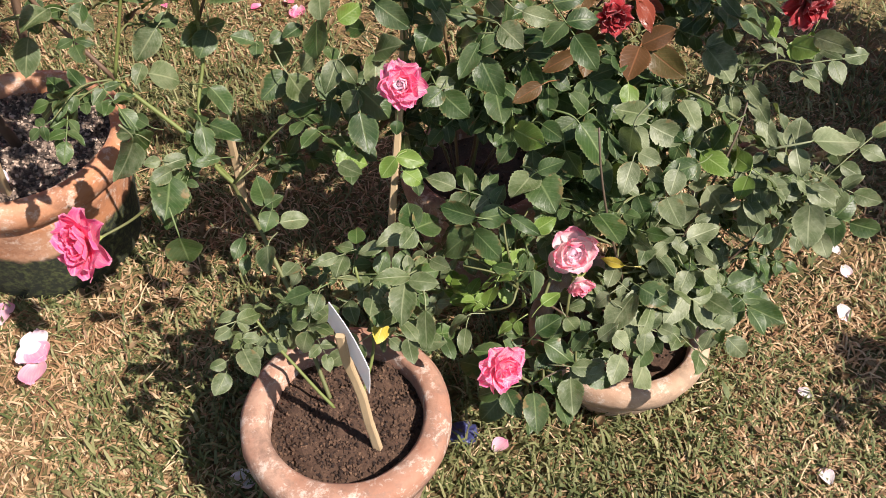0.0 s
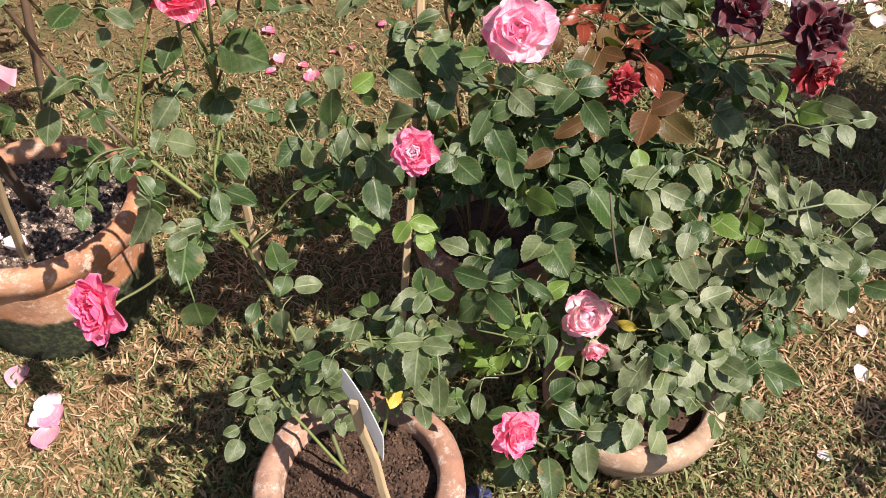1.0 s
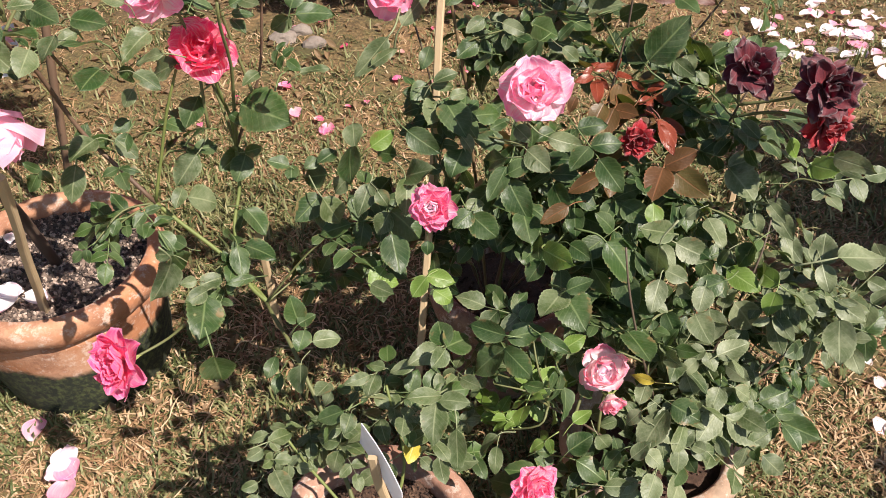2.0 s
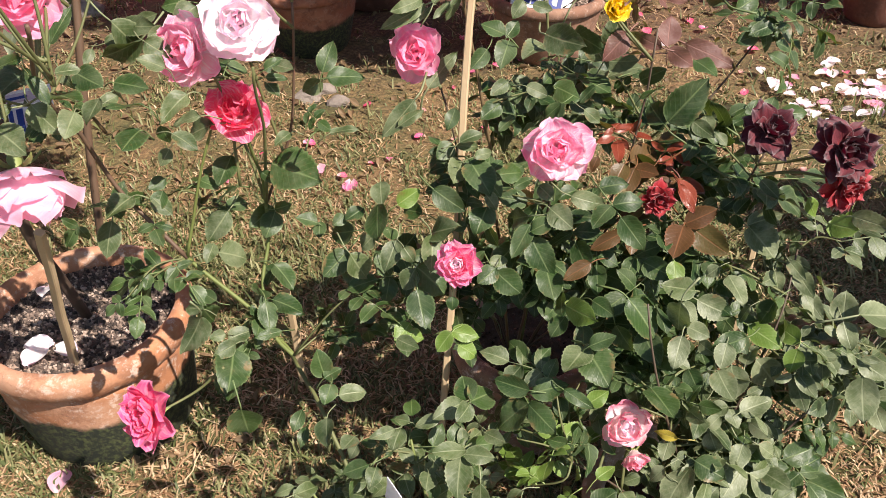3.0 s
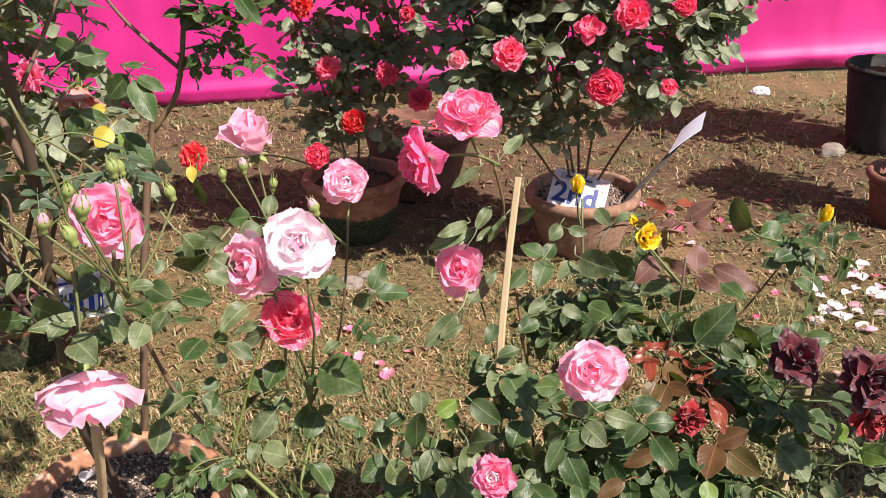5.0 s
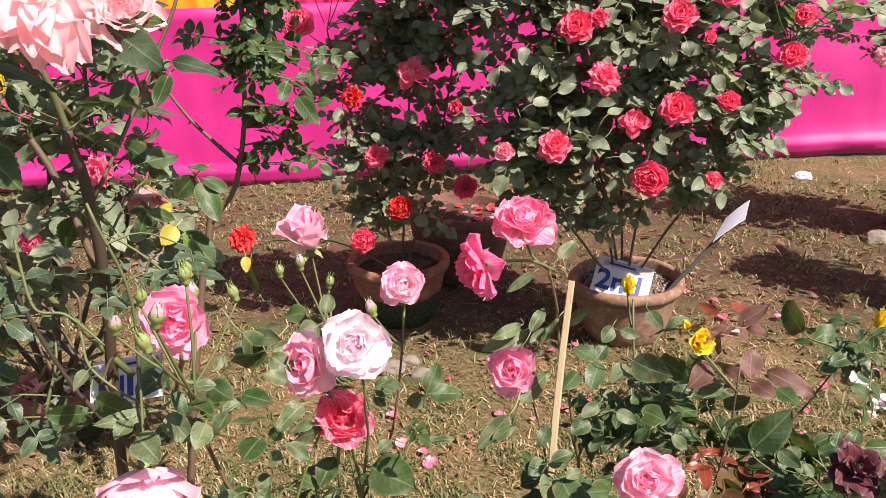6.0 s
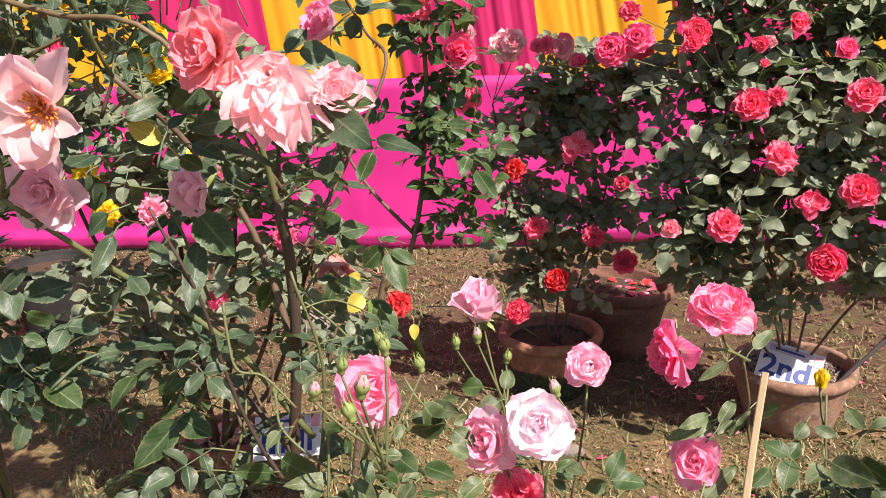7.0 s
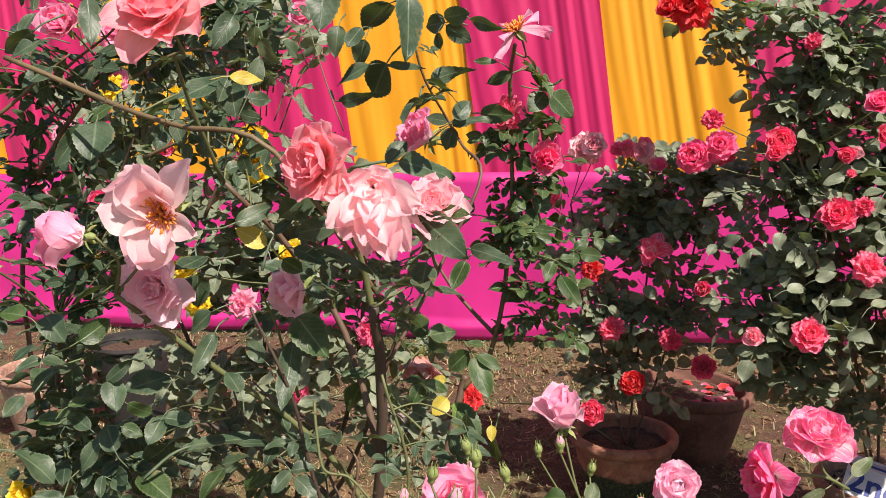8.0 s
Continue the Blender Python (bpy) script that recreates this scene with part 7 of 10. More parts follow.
mid.blade((-0.042, 1.137, 0.918), (-0.61, -0.59, -0.53), (-0.29, -0.45, 0.84), 0.033, "dusty", 0.32)
mid.blade((-0.063, 1.154, 0.893), (-0.63, -0.71, -0.31), (0.07, -0.45, 0.89), 0.039, "dusty", 0.32)
mid.blade((-0.030, 1.216, 0.867), (0.61, -0.41, 0.68), (-0.78, -0.17, 0.60), 0.053, "dark", 0.60)
mid.blade((0.017, 1.150, 0.844), (-0.90, 0.33, 0.30), (0.14, -0.42, 0.90), 0.042, "dark", 0.70)
mid.blade((0.018, 1.171, 0.830), (0.59, 0.60, 0.55), (0.05, -0.70, 0.71), 0.034, "dark", 0.70)
mid.blade((0.022, 1.162, 0.830), (-0.25, -0.91, -0.35), (0.19, -0.39, 0.90), 0.056, "dark", 0.60)
mid.blade((-0.010, 1.126, 0.833), (-0.62, -0.50, -0.60), (0.30, -0.86, 0.41), 0.038, "dark", 0.70)
mid.blade((0.074, 1.150, 0.830), (-0.69, -0.73, 0.01), (0.05, -0.03, 1.00), 0.054, "dusty", 0.70)
mid.blade((0.071, 1.130, 0.853), (0.66, -0.75, 0.01), (-0.66, -0.57, 0.49), 0.075, "dusty", 0.65)
mid.blade((0.115, 1.169, 0.839), (0.56, -0.83, -0.09), (-0.82, -0.56, 0.12), 0.065, "dark", 0.60)
mid.blade((0.044, 1.202, 0.875), (-0.54, -0.61, -0.59), (0.35, -0.79, 0.50), 0.033, "dusty", 0.70)
mid.blade((0.117, 1.145, 0.899), (0.88, 0.33, 0.35), (-0.35, -0.07, 0.94), 0.057, "dusty", 0.50)
mid.blade((0.101, 1.218, 0.897), (0.44, -0.77, -0.46), (-0.31, -0.62, 0.73), 0.040, "dusty", 0.60)
mid.blade((0.057, 1.204, 0.867), (0.94, -0.23, -0.26), (-0.03, -0.79, 0.61), 0.032, "dusty", 0.60)
mid.blade((0.239, 1.217, 0.876), (0.79, -0.03, 0.61), (-0.46, -0.69, 0.56), 0.059, "mauve", 0.50)
mid.blade((0.228, 1.164, 0.897), (0.71, -0.10, -0.69), (0.64, -0.32, 0.70), 0.038, "mauve", 0.55)
mid.blade((0.253, 1.212, 0.878), (0.81, 0.30, -0.50), (-0.42, 0.90, -0.15), 0.045, "mauve", 0.35)
mid.blade((0.219, 1.151, 0.903), (-0.96, 0.08, -0.26), (-0.26, -0.62, 0.74), 0.036, "mauve", 0.42)
mid.blade((0.198, 1.157, 0.924), (-0.80, 0.58, 0.16), (-0.42, -0.73, 0.54), 0.039, "red", 0.35)
mid.blade((0.220, 1.210, 0.908), (0.81, 0.57, -0.10), (0.32, -0.18, 0.93), 0.069, "red", 0.25)
mid.blade((0.250, 1.145, 0.824), (0.05, 0.49, 0.87), (0.11, -0.87, 0.48), 0.045, "mauve", 0.85)
mid.blade((0.239, 1.128, 0.830), (-0.83, 0.53, 0.19), (-0.45, -0.82, 0.34), 0.049, "mauve", 0.38)
mid.blade((0.292, 1.217, 0.796), (0.89, -0.38, -0.25), (-0.19, -0.81, 0.56), 0.086, "mauve", 0.42)
mid.blade((0.248, 1.128, 0.829), (0.78, -0.19, -0.59), (-0.10, -0.98, 0.19), 0.047, "mauve", 0.55)
mid.blade((0.190, 1.137, 0.849), (-0.68, -0.52, -0.51), (0.21, -0.81, 0.55), 0.054, "mauve", 0.62)
mid.blade((0.199, 1.142, 0.891), (-0.12, -0.16, -0.98), (-0.77, -0.61, 0.19), 0.030, "mauve", 0.40)
mid.blade((0.255, 1.104, 0.722), (0.59, 0.00, 0.81), (-0.35, -0.90, 0.26), 0.087, "dark", 0.62)
mid.blade((0.251, 1.103, 0.719), (-0.34, 0.93, 0.16), (-0.55, -0.34, 0.77), 0.062, "dark", 0.60)
mid.blade((0.303, 1.188, 0.781), (0.43, -0.90, 0.10), (-0.27, -0.02, 0.96), 0.055, "dark", 0.50)
mid.blade((0.217, 1.153, 0.766), (0.64, -0.48, 0.60), (-0.47, -0.86, -0.19), 0.048, "dark", 0.60)
mid.blade((0.208, 1.098, 0.764), (0.74, -0.11, 0.67), (-0.64, 0.22, 0.74), 0.040, "dark", 0.45)
mid.blade((0.358, 1.274, 0.839), (-0.25, 0.92, 0.29), (-0.96, -0.02, 0.29), 0.076, "dark", 0.72)
mid.blade((0.385, 1.299, 0.813), (0.81, 0.47, 0.35), (0.25, -0.81, 0.52), 0.054, "dark", 0.55)
mid.blade((0.378, 1.288, 0.813), (-0.73, 0.66, -0.19), (-0.46, -0.27, 0.84), 0.036, "dark", 0.36)
mid.blade((0.399, 1.268, 0.797), (0.98, 0.21, 0.03), (0.14, -0.75, 0.64), 0.029, "dark", 0.60)
mid.blade((0.398, 1.251, 0.800), (-0.67, 0.74, 0.01), (-0.23, -0.22, 0.95), 0.021, "dark", 0.60)
mid.blade((0.307, 1.099, 0.736), (0.34, -0.51, -0.79), (-0.12, -0.86, 0.51), 0.029, "dusty", 0.80)
mid.blade((0.290, 1.094, 0.730), (0.64, -0.65, -0.40), (-0.45, -0.75, 0.49), 0.040, "dusty", 0.60)
mid.blade((0.319, 1.070, 0.722), (0.71, -0.48, -0.52), (0.05, -0.69, 0.72), 0.024, "dusty", 0.70)
mid.blade((0.200, 1.096, 0.714), (-0.91, 0.35, 0.21), (0.12, -0.26, 0.96), 0.031, "red", 0.40)
mid.blade((0.202, 1.105, 0.705), (0.49, -0.12, 0.87), (-0.48, -0.87, 0.14), 0.029, "red", 0.35)
mid.blade((0.211, 1.106, 0.703), (0.82, -0.58, -0.01), (-0.25, -0.37, 0.89), 0.028, "red", 0.40)
mid.blade((0.258, 1.018, 0.679), (-0.93, -0.33, -0.18), (-0.13, -0.16, 0.98), 0.040, "brown", 0.50)
mid.blade((0.266, 1.037, 0.666), (0.72, -0.51, -0.46), (-0.21, -0.80, 0.56), 0.039, "brown", 0.50)
mid.blade((0.257, 0.992, 0.687), (0.31, -0.80, -0.52), (0.06, -0.53, 0.85), 0.047, "red", 0.45)
mid.blade((0.201, 1.034, 0.688), (-0.39, -0.72, -0.57), (-0.12, -0.57, 0.81), 0.049, "brown", 0.55)
mid.blade((0.254, 1.091, 0.682), (-0.83, 0.44, 0.35), (-0.40, -0.90, 0.19), 0.025, "red", 0.35)
mid.blade((0.257, 1.089, 0.683), (0.83, -0.12, 0.54), (-0.51, -0.56, 0.65), 0.032, "red", 0.35)
mid.blade((0.228, 1.044, 0.682), (-0.64, -0.14, -0.75), (-0.28, -0.87, 0.41), 0.036, "brown", 0.50)
mid.blade((0.246, 1.101, 0.686), (0.78, 0.14, 0.61), (-0.47, -0.51, 0.71), 0.036, "brown", 0.50)
mid.blade((0.068, 0.959, 0.783), (-0.77, 0.58, 0.27), (-0.00, -0.43, 0.90), 0.029, "dark", 0.60)
mid.blade((0.019, 1.084, 0.803), (-0.71, -0.63, -0.31), (0.29, -0.66, 0.69), 0.035, "dusty", 0.60)
mid.blade((0.041, 1.036, 0.819), (0.93, -0.19, -0.30), (0.06, -0.75, 0.66), 0.034, "dusty", 0.60)
mid.blade((0.085, 1.085, 0.793), (0.58, 0.59, -0.56), (-0.86, 0.42, 0.29), 0.059, "dark", 0.60)
mid.blade((0.142, 1.084, 0.793), (-0.77, -0.37, -0.53), (-0.36, -0.43, 0.83), 0.032, "dark", 0.60)
mid.blade((0.028, 1.056, 0.762), (-0.79, -0.56, -0.27), (-0.14, -0.27, 0.95), 0.032, "dark", 0.60)
mid.blade((0.123, 1.045, 0.778), (0.77, -0.28, -0.58), (0.19, -0.76, 0.62), 0.032, "dusty", 0.60)
mid.blade((0.090, 1.037, 0.791), (-0.73, -0.07, -0.68), (-0.50, -0.64, 0.59), 0.032, "dark", 0.60)
mid.blade((0.200, 1.069, 0.678), (0.74, 0.66, -0.14), (0.64, -0.29, 0.71), 0.066, "brown", 0.60)
mid.blade((0.237, 1.055, 0.683), (-0.49, 0.63, -0.60), (-0.84, -0.53, 0.11), 0.065, "brown", 0.60)
mid.blade((0.171, 1.068, 0.733), (-0.61, 0.79, -0.04), (-0.75, -0.59, -0.29), 0.037, "red", 0.35)
mid.blade((0.175, 1.089, 0.718), (0.90, 0.43, 0.02), (0.38, -0.82, 0.43), 0.040, "red", 0.32)
mid.blade((0.169, 1.032, 0.740), (-0.97, -0.24, -0.09), (0.02, -0.41, 0.91), 0.032, "red", 0.40)
mid.blade((0.174, 1.049, 0.726), (-0.06, -0.99, -0.16), (-0.01, -0.16, 0.99), 0.049, "red", 0.36)
mid.blade((0.170, 1.062, 0.739), (-0.70, -0.53, -0.48), (-0.05, -0.64, 0.77), 0.024, "red", 0.40)
mid.blade((0.192, 1.111, 0.692), (0.46, -0.71, -0.53), (-0.60, -0.69, 0.40), 0.023, "red", 0.36)
mid.blade((0.138, 0.981, 0.740), (-0.43, -0.54, -0.73), (-0.29, -0.68, 0.68), 0.024, "brown", 0.60)
mid.blade((0.264, 1.078, 0.678), (-0.82, -0.57, 0.05), (0.30, -0.37, 0.88), 0.032, "red", 0.40)
mid.blade((0.267, 1.089, 0.677), (0.65, -0.74, -0.19), (-0.23, -0.42, 0.88), 0.034, "red", 0.40)
mid.blade((0.261, 1.074, 0.677), (-0.29, -0.86, -0.42), (0.17, -0.48, 0.86), 0.028, "red", 0.45)
mid.blade((0.252, 1.010, 0.679), (-0.94, -0.26, -0.23), (0.10, -0.84, 0.54), 0.039, "brown", 0.70)
mid.blade((0.257, 1.001, 0.690), (0.39, -0.77, -0.51), (0.29, -0.42, 0.86), 0.049, "red", 0.50)
mid.blade((0.271, 1.036, 0.669), (0.64, -0.75, -0.19), (-0.53, -0.60, 0.60), 0.040, "red", 0.45)
mid.blade((0.184, 1.025, 0.702), (-0.44, -0.69, -0.58), (-0.15, -0.58, 0.80), 0.041, "brown", 0.70)
mid.blade((0.202, 1.054, 0.675), (0.74, -0.65, 0.16), (-0.43, -0.28, 0.86), 0.045, "brown", 0.60)
mid.blade((0.193, 0.958, 0.638), (-0.27, -0.82, -0.51), (-0.03, -0.52, 0.85), 0.033, "brown", 0.60)
mid.blade((0.213, 1.002, 0.640), (-0.79, 0.01, -0.62), (-0.25, -0.92, 0.30), 0.034, "brown", 0.50)
mid.done()

peach = Bush("rose_bush", (-0.790, 1.20, 0.25), "tall rose bush with large peach roses on thorny canes", 24)
peach.cane([(-0.79, 1.20, 0.25), (-0.812, 1.15, 0.55), (-0.752, 1.10, 0.90), (-0.72, 1.06, 1.12), (-0.70, 1.0, 1.24)], 0.011, 0.008, CANE_DARK, 30, "trunk")
peach.cane([(-0.74, 1.10, 0.92), (-0.80, 1.12, 1.12), (-0.90, 1.10, 1.30), (-0.95, 1.0, 1.42)], 0.007, 0.004, CANE_BROWN, 14)
peach.cane([(-0.72, 1.06, 1.10), (-0.73, 1.04, 1.26), (-0.74, 1.0, 1.36)], 0.006, 0.004, CANE_GREEN, 8)
peach.cane([(-0.74, 1.12, 0.80), (-0.86, 1.06, 1.0), (-0.98, 0.94, 1.16), (-1.04, 0.85, 1.27)], 0.006, 0.004, CANE_GREEN, 16)
peach.cane([(-1.319, 0.954, 1.619), (-1.181, 0.958, 1.568), (-1.069, 0.940, 1.533), (-0.962, 0.926, 1.508), (-0.814, 0.933, 1.472), (-0.72, 1.08, 1.22)], 0.0044, 0.0036, CANE_TAN, 26)
peach.cane([(-0.72, 1.06, 1.12), (-0.64, 1.15, 1.30), (-0.60, 1.19, 1.42), (-0.645, 1.24, 1.46), (-0.678, 1.265, 1.50), (-0.695, 1.20, 1.57), (-0.70, 1.17, 1.66)], 0.0032, 0.0018, CANE_BROWN, 8)
peach.cane([(-0.95, 1.0, 1.42), (-0.93, 0.9, 1.55), (-0.89, 0.83, 1.60)], 0.0034, 0.0024, CANE_GREEN, 4)
peach.blob((-0.86, 1.06, 1.14), (0.18, 0.14, 0.16), 9, 4, "peachbush", 1.00)
peach.blob((-1.05, 1.02, 1.02), (0.18, 0.14, 0.18), 8, 4, "peachbush", 1.05)
peach.blob((-0.68, 1.06, 1.26), (0.11, 0.10, 0.10), 6, 3, "peachbush", 1.10)
peach.blob((-0.72, 1.18, 1.56), (0.14, 0.10, 0.12), 6, 3, "peachbush", 0.90)
peach.blob((-1.02, 1.08, 1.45), (0.25, 0.12, 0.12), 8, 3, "peachbush", 0.90)
peach.blob((-0.70, 1.10, 0.98), (0.14, 0.10, 0.12), 8, 3, "peachbush", 0.90)
peach.blob((-1.0, 1.05, 0.80), (0.14, 0.10, 0.08), 3, 4, "peachbush", 1.10)
bloom(peach, (-0.741, 0.942, 1.456), 0.058, (-0.25, -0.85, 0.15), "blowsy", P_SALMON, 41, None, "salmon rose past its best")
bloom(peach, (-0.668, 0.945, 1.424), 0.044, (0.32, -0.93, 0.16), "blowsy", P_PEACH, 42, None, "large peach rose with long drooping petals", None, 0.0, falling(42, 2.25))
bloom(peach, (-0.640, 1.08, 1.375), 0.050, (0.3, -0.5, 0.6), "blowsy", P_PEACH, 43)
bloom(peach, (-0.758, 1.368, 1.466), 0.055, (-0.4, -0.6, 0.4), "cup", P_PALEPINK, 44)
bloom(peach, (-0.934, 0.837, 1.395), 0.066, (0.2, -0.95, -0.05), "open", P_PEACH, 45, None, "wide open peach rose with orange stamens", None, 0.0, (
    (68, 82, 1.20, 1.35), (34, 76, 1.10, 1.20), (4, 66, 1.12, 1.25), (-8, 42, 0.72, 0.95), (-34, 80, 1.40, 0.72), (-122, 78, 0.80, 0.62), (168, 84, 1.20, 1.05), (146, 72, 1.10, 0.95), (-160, 60, 0.8, 0.55)))
bloom(peach, (-1.028, 0.791, 1.367), 0.041, (-0.9, -0.40, 0.1), "goblet", P_PALEPINK, 46)
bloom(peach, (-1.005, 0.90, 1.275), 0.052, (0.15, -0.75, 0.05), "blowsy", P_LILAC, 47)
bloom(peach, (-0.852, 1.056, 1.245), 0.05, (-0.3, -0.8, 0.1), "cup", P_LILAC, 48)
bloom(peach, (-0.757, 1.300, 1.072), 0.046, (0.1, -0.5, -0.6), "cup", P_FADED, 49, None, "faded brownish pink rose")
bloom(peach, (-0.880, 0.803, 1.650), 0.064, (0.1, -0.75, 0.6), "blowsy", P_SALMON, 50)
bloom(peach, (-0.610, 0.885, 0.792), 0.064, (0.10, -0.46, -0.87), "bell", P_BLUSH, 51, None, "large pink rose hanging upside down", (-0.62, 0.93, 0.92))
peach.cane([(-0.80, 0.985, 1.09), (-0.796, 0.974, 1.06), (-0.785, 0.960, 1.013), (-0.772, 0.958, 0.990), (-0.742, 0.973, 0.981), (-0.712, 0.978, 0.954), (-0.689, 0.979, 0.930)], 0.0025, 0.0018, CANE_GREEN, 18)
peach.cane([(-0.722, 0.972, 0.955), (-0.708, 0.957, 0.910), (-0.672, 0.956, 0.874), (-0.630, 0.962, 0.846), (-0.591, 0.972, 0.830), (-0.565, 0.985, 0.790)], 0.0023, 0.0015, CANE_GREEN, 18)
peach.cane([(-0.74, 1.12, 0.70), (-0.86, 1.10, 0.88), (-1.02, 1.06, 0.98), (-1.15, 1.02, 1.02)], 0.006, 0.003, CANE_DARK, 10)
peach.cane([(-0.75, 1.12, 0.60), (-0.70, 1.05, 0.78), (-0.66, 1.02, 0.98), (-0.69, 1.0, 1.14)], 0.0034, 0.0022, CANE_GREEN, 12)
peach.cane([(-0.74, 1.12, 0.62), (-0.82, 1.05, 0.84), (-0.84, 0.98, 1.10), (-0.88, 0.95, 1.24)], 0.0040, 0.0022, CANE_DARK, 12)
for k in range(16):
    a = Vector((PT.uniform(-1.05, -0.62), PT.uniform(1.0, 1.18), PT.uniform(0.62, 1.15)))
    b = a + Vector((PT.uniform(-0.22, 0.22), PT.uniform(-0.10, 0.08), PT.uniform(0.04, 0.24)))
    peach.cane([a, (a + b) * 0.5 + Vector((PT.uniform(-0.02, 0.02), 0, 0.02)), b], 0.0030, 0.0014, (CANE_BROWN, CANE_TAN, CANE_GREEN)[k % 3], 4, "twig")
peach.blade((-0.808, 1.089, 1.724), (0.17, -0.45, -0.88), (0.54, -0.70, 0.47), 0.088, "peachbush", 0.60)
peach.blade((-0.740, 1.173, 1.690), (-0.82, 0.29, -0.49), (-0.34, 0.45, 0.83), 0.068, "peachbush", 0.85)
peach.blade((-0.696, 1.143, 1.698), (0.17, -0.35, -0.92), (0.79, -0.39, 0.47), 0.109, "peachbush", 0.50)
peach.blade((-0.665, 1.220, 1.660), (-0.86, 0.50, -0.01), (-0.50, -0.86, 0.08), 0.054, "peachbush", 0.60)
peach.blade((-0.671, 1.202, 1.643), (0.08, -0.16, -0.98), (-0.46, -0.88, 0.11), 0.027, "peachbush", 0.90)
peach.blade((-0.665, 1.216, 1.667), (0.95, -0.32, 0.04), (-0.27, -0.86, -0.43), 0.052, "peachbush", 0.55)
peach.blade((-0.665, 1.223, 1.656), (0.76, 0.26, -0.60), (0.11, -0.96, -0.27), 0.050, "peachbush", 0.60)
peach.blade((-0.614, 1.194, 1.660), (0.88, -0.40, -0.27), (-0.48, -0.77, -0.42), 0.070, "peachbush", 0.30)
peach.blade((-0.818, 1.147, 1.658), (-0.04, -0.37, -0.93), (0.28, -0.89, 0.35), 0.053, "peachbush", 0.60)
peach.blade((-0.769, 1.128, 1.650), (-0.26, -0.75, -0.61), (0.22, -0.66, 0.72), 0.044, "peachbush", 0.70)
peach.blade((-0.785, 1.170, 1.636), (-0.28, 0.01, -0.96), (-0.10, -0.99, 0.02), 0.044, "peachbush", 0.80)
peach.blade((-0.764, 1.144, 1.595), (-0.87, -0.29, -0.40), (-0.01, -0.79, 0.61), 0.063, "peachbush", 0.35)
peach.blade((-0.738, 1.150, 1.597), (-0.60, 0.42, -0.68), (-0.37, -0.81, -0.46), 0.080, "peachbush", 0.70)
peach.blade((-0.733, 1.150, 1.594), (0.92, -0.38, -0.10), (-0.62, -0.76, 0.17), 0.069, "peachbush", 0.25)
peach.blade((-0.709, 1.246, 1.566), (0.53, 0.77, 0.36), (-0.98, -0.22, 0.00), 0.092, "peachbush", 0.30)
peach.blade((-0.814, 1.129, 1.539), (0.96, -0.28, 0.05), (-0.56, -0.76, -0.34), 0.073, "peachbush", 0.30)
peach.blade((-0.658, 1.232, 1.507), (0.54, 0.56, 0.62), (0.54, -0.80, 0.26), 0.043, "peachbush", 0.70)
peach.blade((-0.665, 1.241, 1.498), (0.83, 0.53, 0.17), (0.24, -0.62, 0.75), 0.071, "peachbush", 0.40)
peach.blade((-0.684, 1.278, 1.501), (-0.99, 0.07, 0.15), (0.00, -0.91, 0.42), 0.047, "peachbush", 0.50)
peach.blade((-0.672, 1.266, 1.492), (-0.25, -0.15, -0.96), (-0.15, -0.97, 0.19), 0.042, "peachbush", 0.80)
peach.blade((-0.719, 1.099, 1.443), (0.45, 0.48, 0.76), (0.07, -0.86, 0.50), 0.050, "peachbush", 0.60)
peach.blade((-0.719, 1.142, 1.444), (0.65, 0.72, -0.24), (0.79, -0.31, 0.53), 0.114, "peachbush", 0.42)
peach.blade((-0.688, 1.093, 1.377), (0.96, 0.11, 0.24), (-0.03, -0.84, 0.53), 0.068, "peachbush", 0.35)
peach.blade((-0.646, 1.100, 1.391), (0.93, 0.36, 0.01), (0.33, -0.85, 0.42), 0.061, "peachbush", 0.28)
peach.blade((-0.626, 1.073, 1.378), (0.99, -0.10, -0.06), (-0.08, -0.98, 0.20), 0.051, "dark", 0.45)
peach.blade((-0.651, 1.053, 1.371), (0.84, -0.25, -0.48), (-0.42, -0.66, 0.62), 0.109, "peachbush", 0.50)
peach.blade((-0.587, 1.103, 1.316), (0.94, -0.33, -0.11), (-0.49, -0.52, 0.70), 0.087, "peachbush", 0.30)
peach.blade((-0.592, 1.098, 1.298), (-0.22, -0.64, -0.74), (0.02, -0.76, 0.65), 0.051, "dark", 0.65)
peach.blade((-0.660, 1.106, 1.290), (0.08, -0.73, -0.68), (0.31, -0.63, 0.71), 0.058, "peachbush", 0.70)
peach.blade((-0.748, 0.983, 1.363), (-0.97, -0.20, -0.14), (0.17, -0.97, 0.19), 0.072, "peachbush", 0.50)
peach.blade((-0.872, 0.911, 1.373), (0.55, 0.79, 0.27), (0.74, -0.62, 0.28), 0.068, "peachbush", 0.35)
peach.blade((-0.852, 0.959, 1.333), (-0.69, -0.45, 0.56), (0.69, -0.65, 0.33), 0.053, "yellow", 0.55)
peach.blade((-0.883, 0.935, 1.323), (0.49, 0.86, 0.12), (0.84, -0.51, 0.21), 0.051, "peachbush", 0.40)
peach.blade((-0.772, 0.980, 1.329), (0.97, -0.09, -0.22), (0.10, -0.68, 0.72), 0.088, "peachbush", 0.22)
peach.blade((-0.829, 0.996, 1.324), (0.95, -0.18, -0.24), (0.06, -0.65, 0.76), 0.067, "peachbush", 0.40)
peach.blade((-0.846, 0.990, 1.307), (0.46, 0.61, -0.64), (0.59, -0.75, -0.30), 0.040, "dark", 0.70)
peach.blade((-0.792, 1.007, 1.421), (-0.64, -0.28, -0.71), (0.65, -0.70, -0.30), 0.081, "peachbush", 0.60)
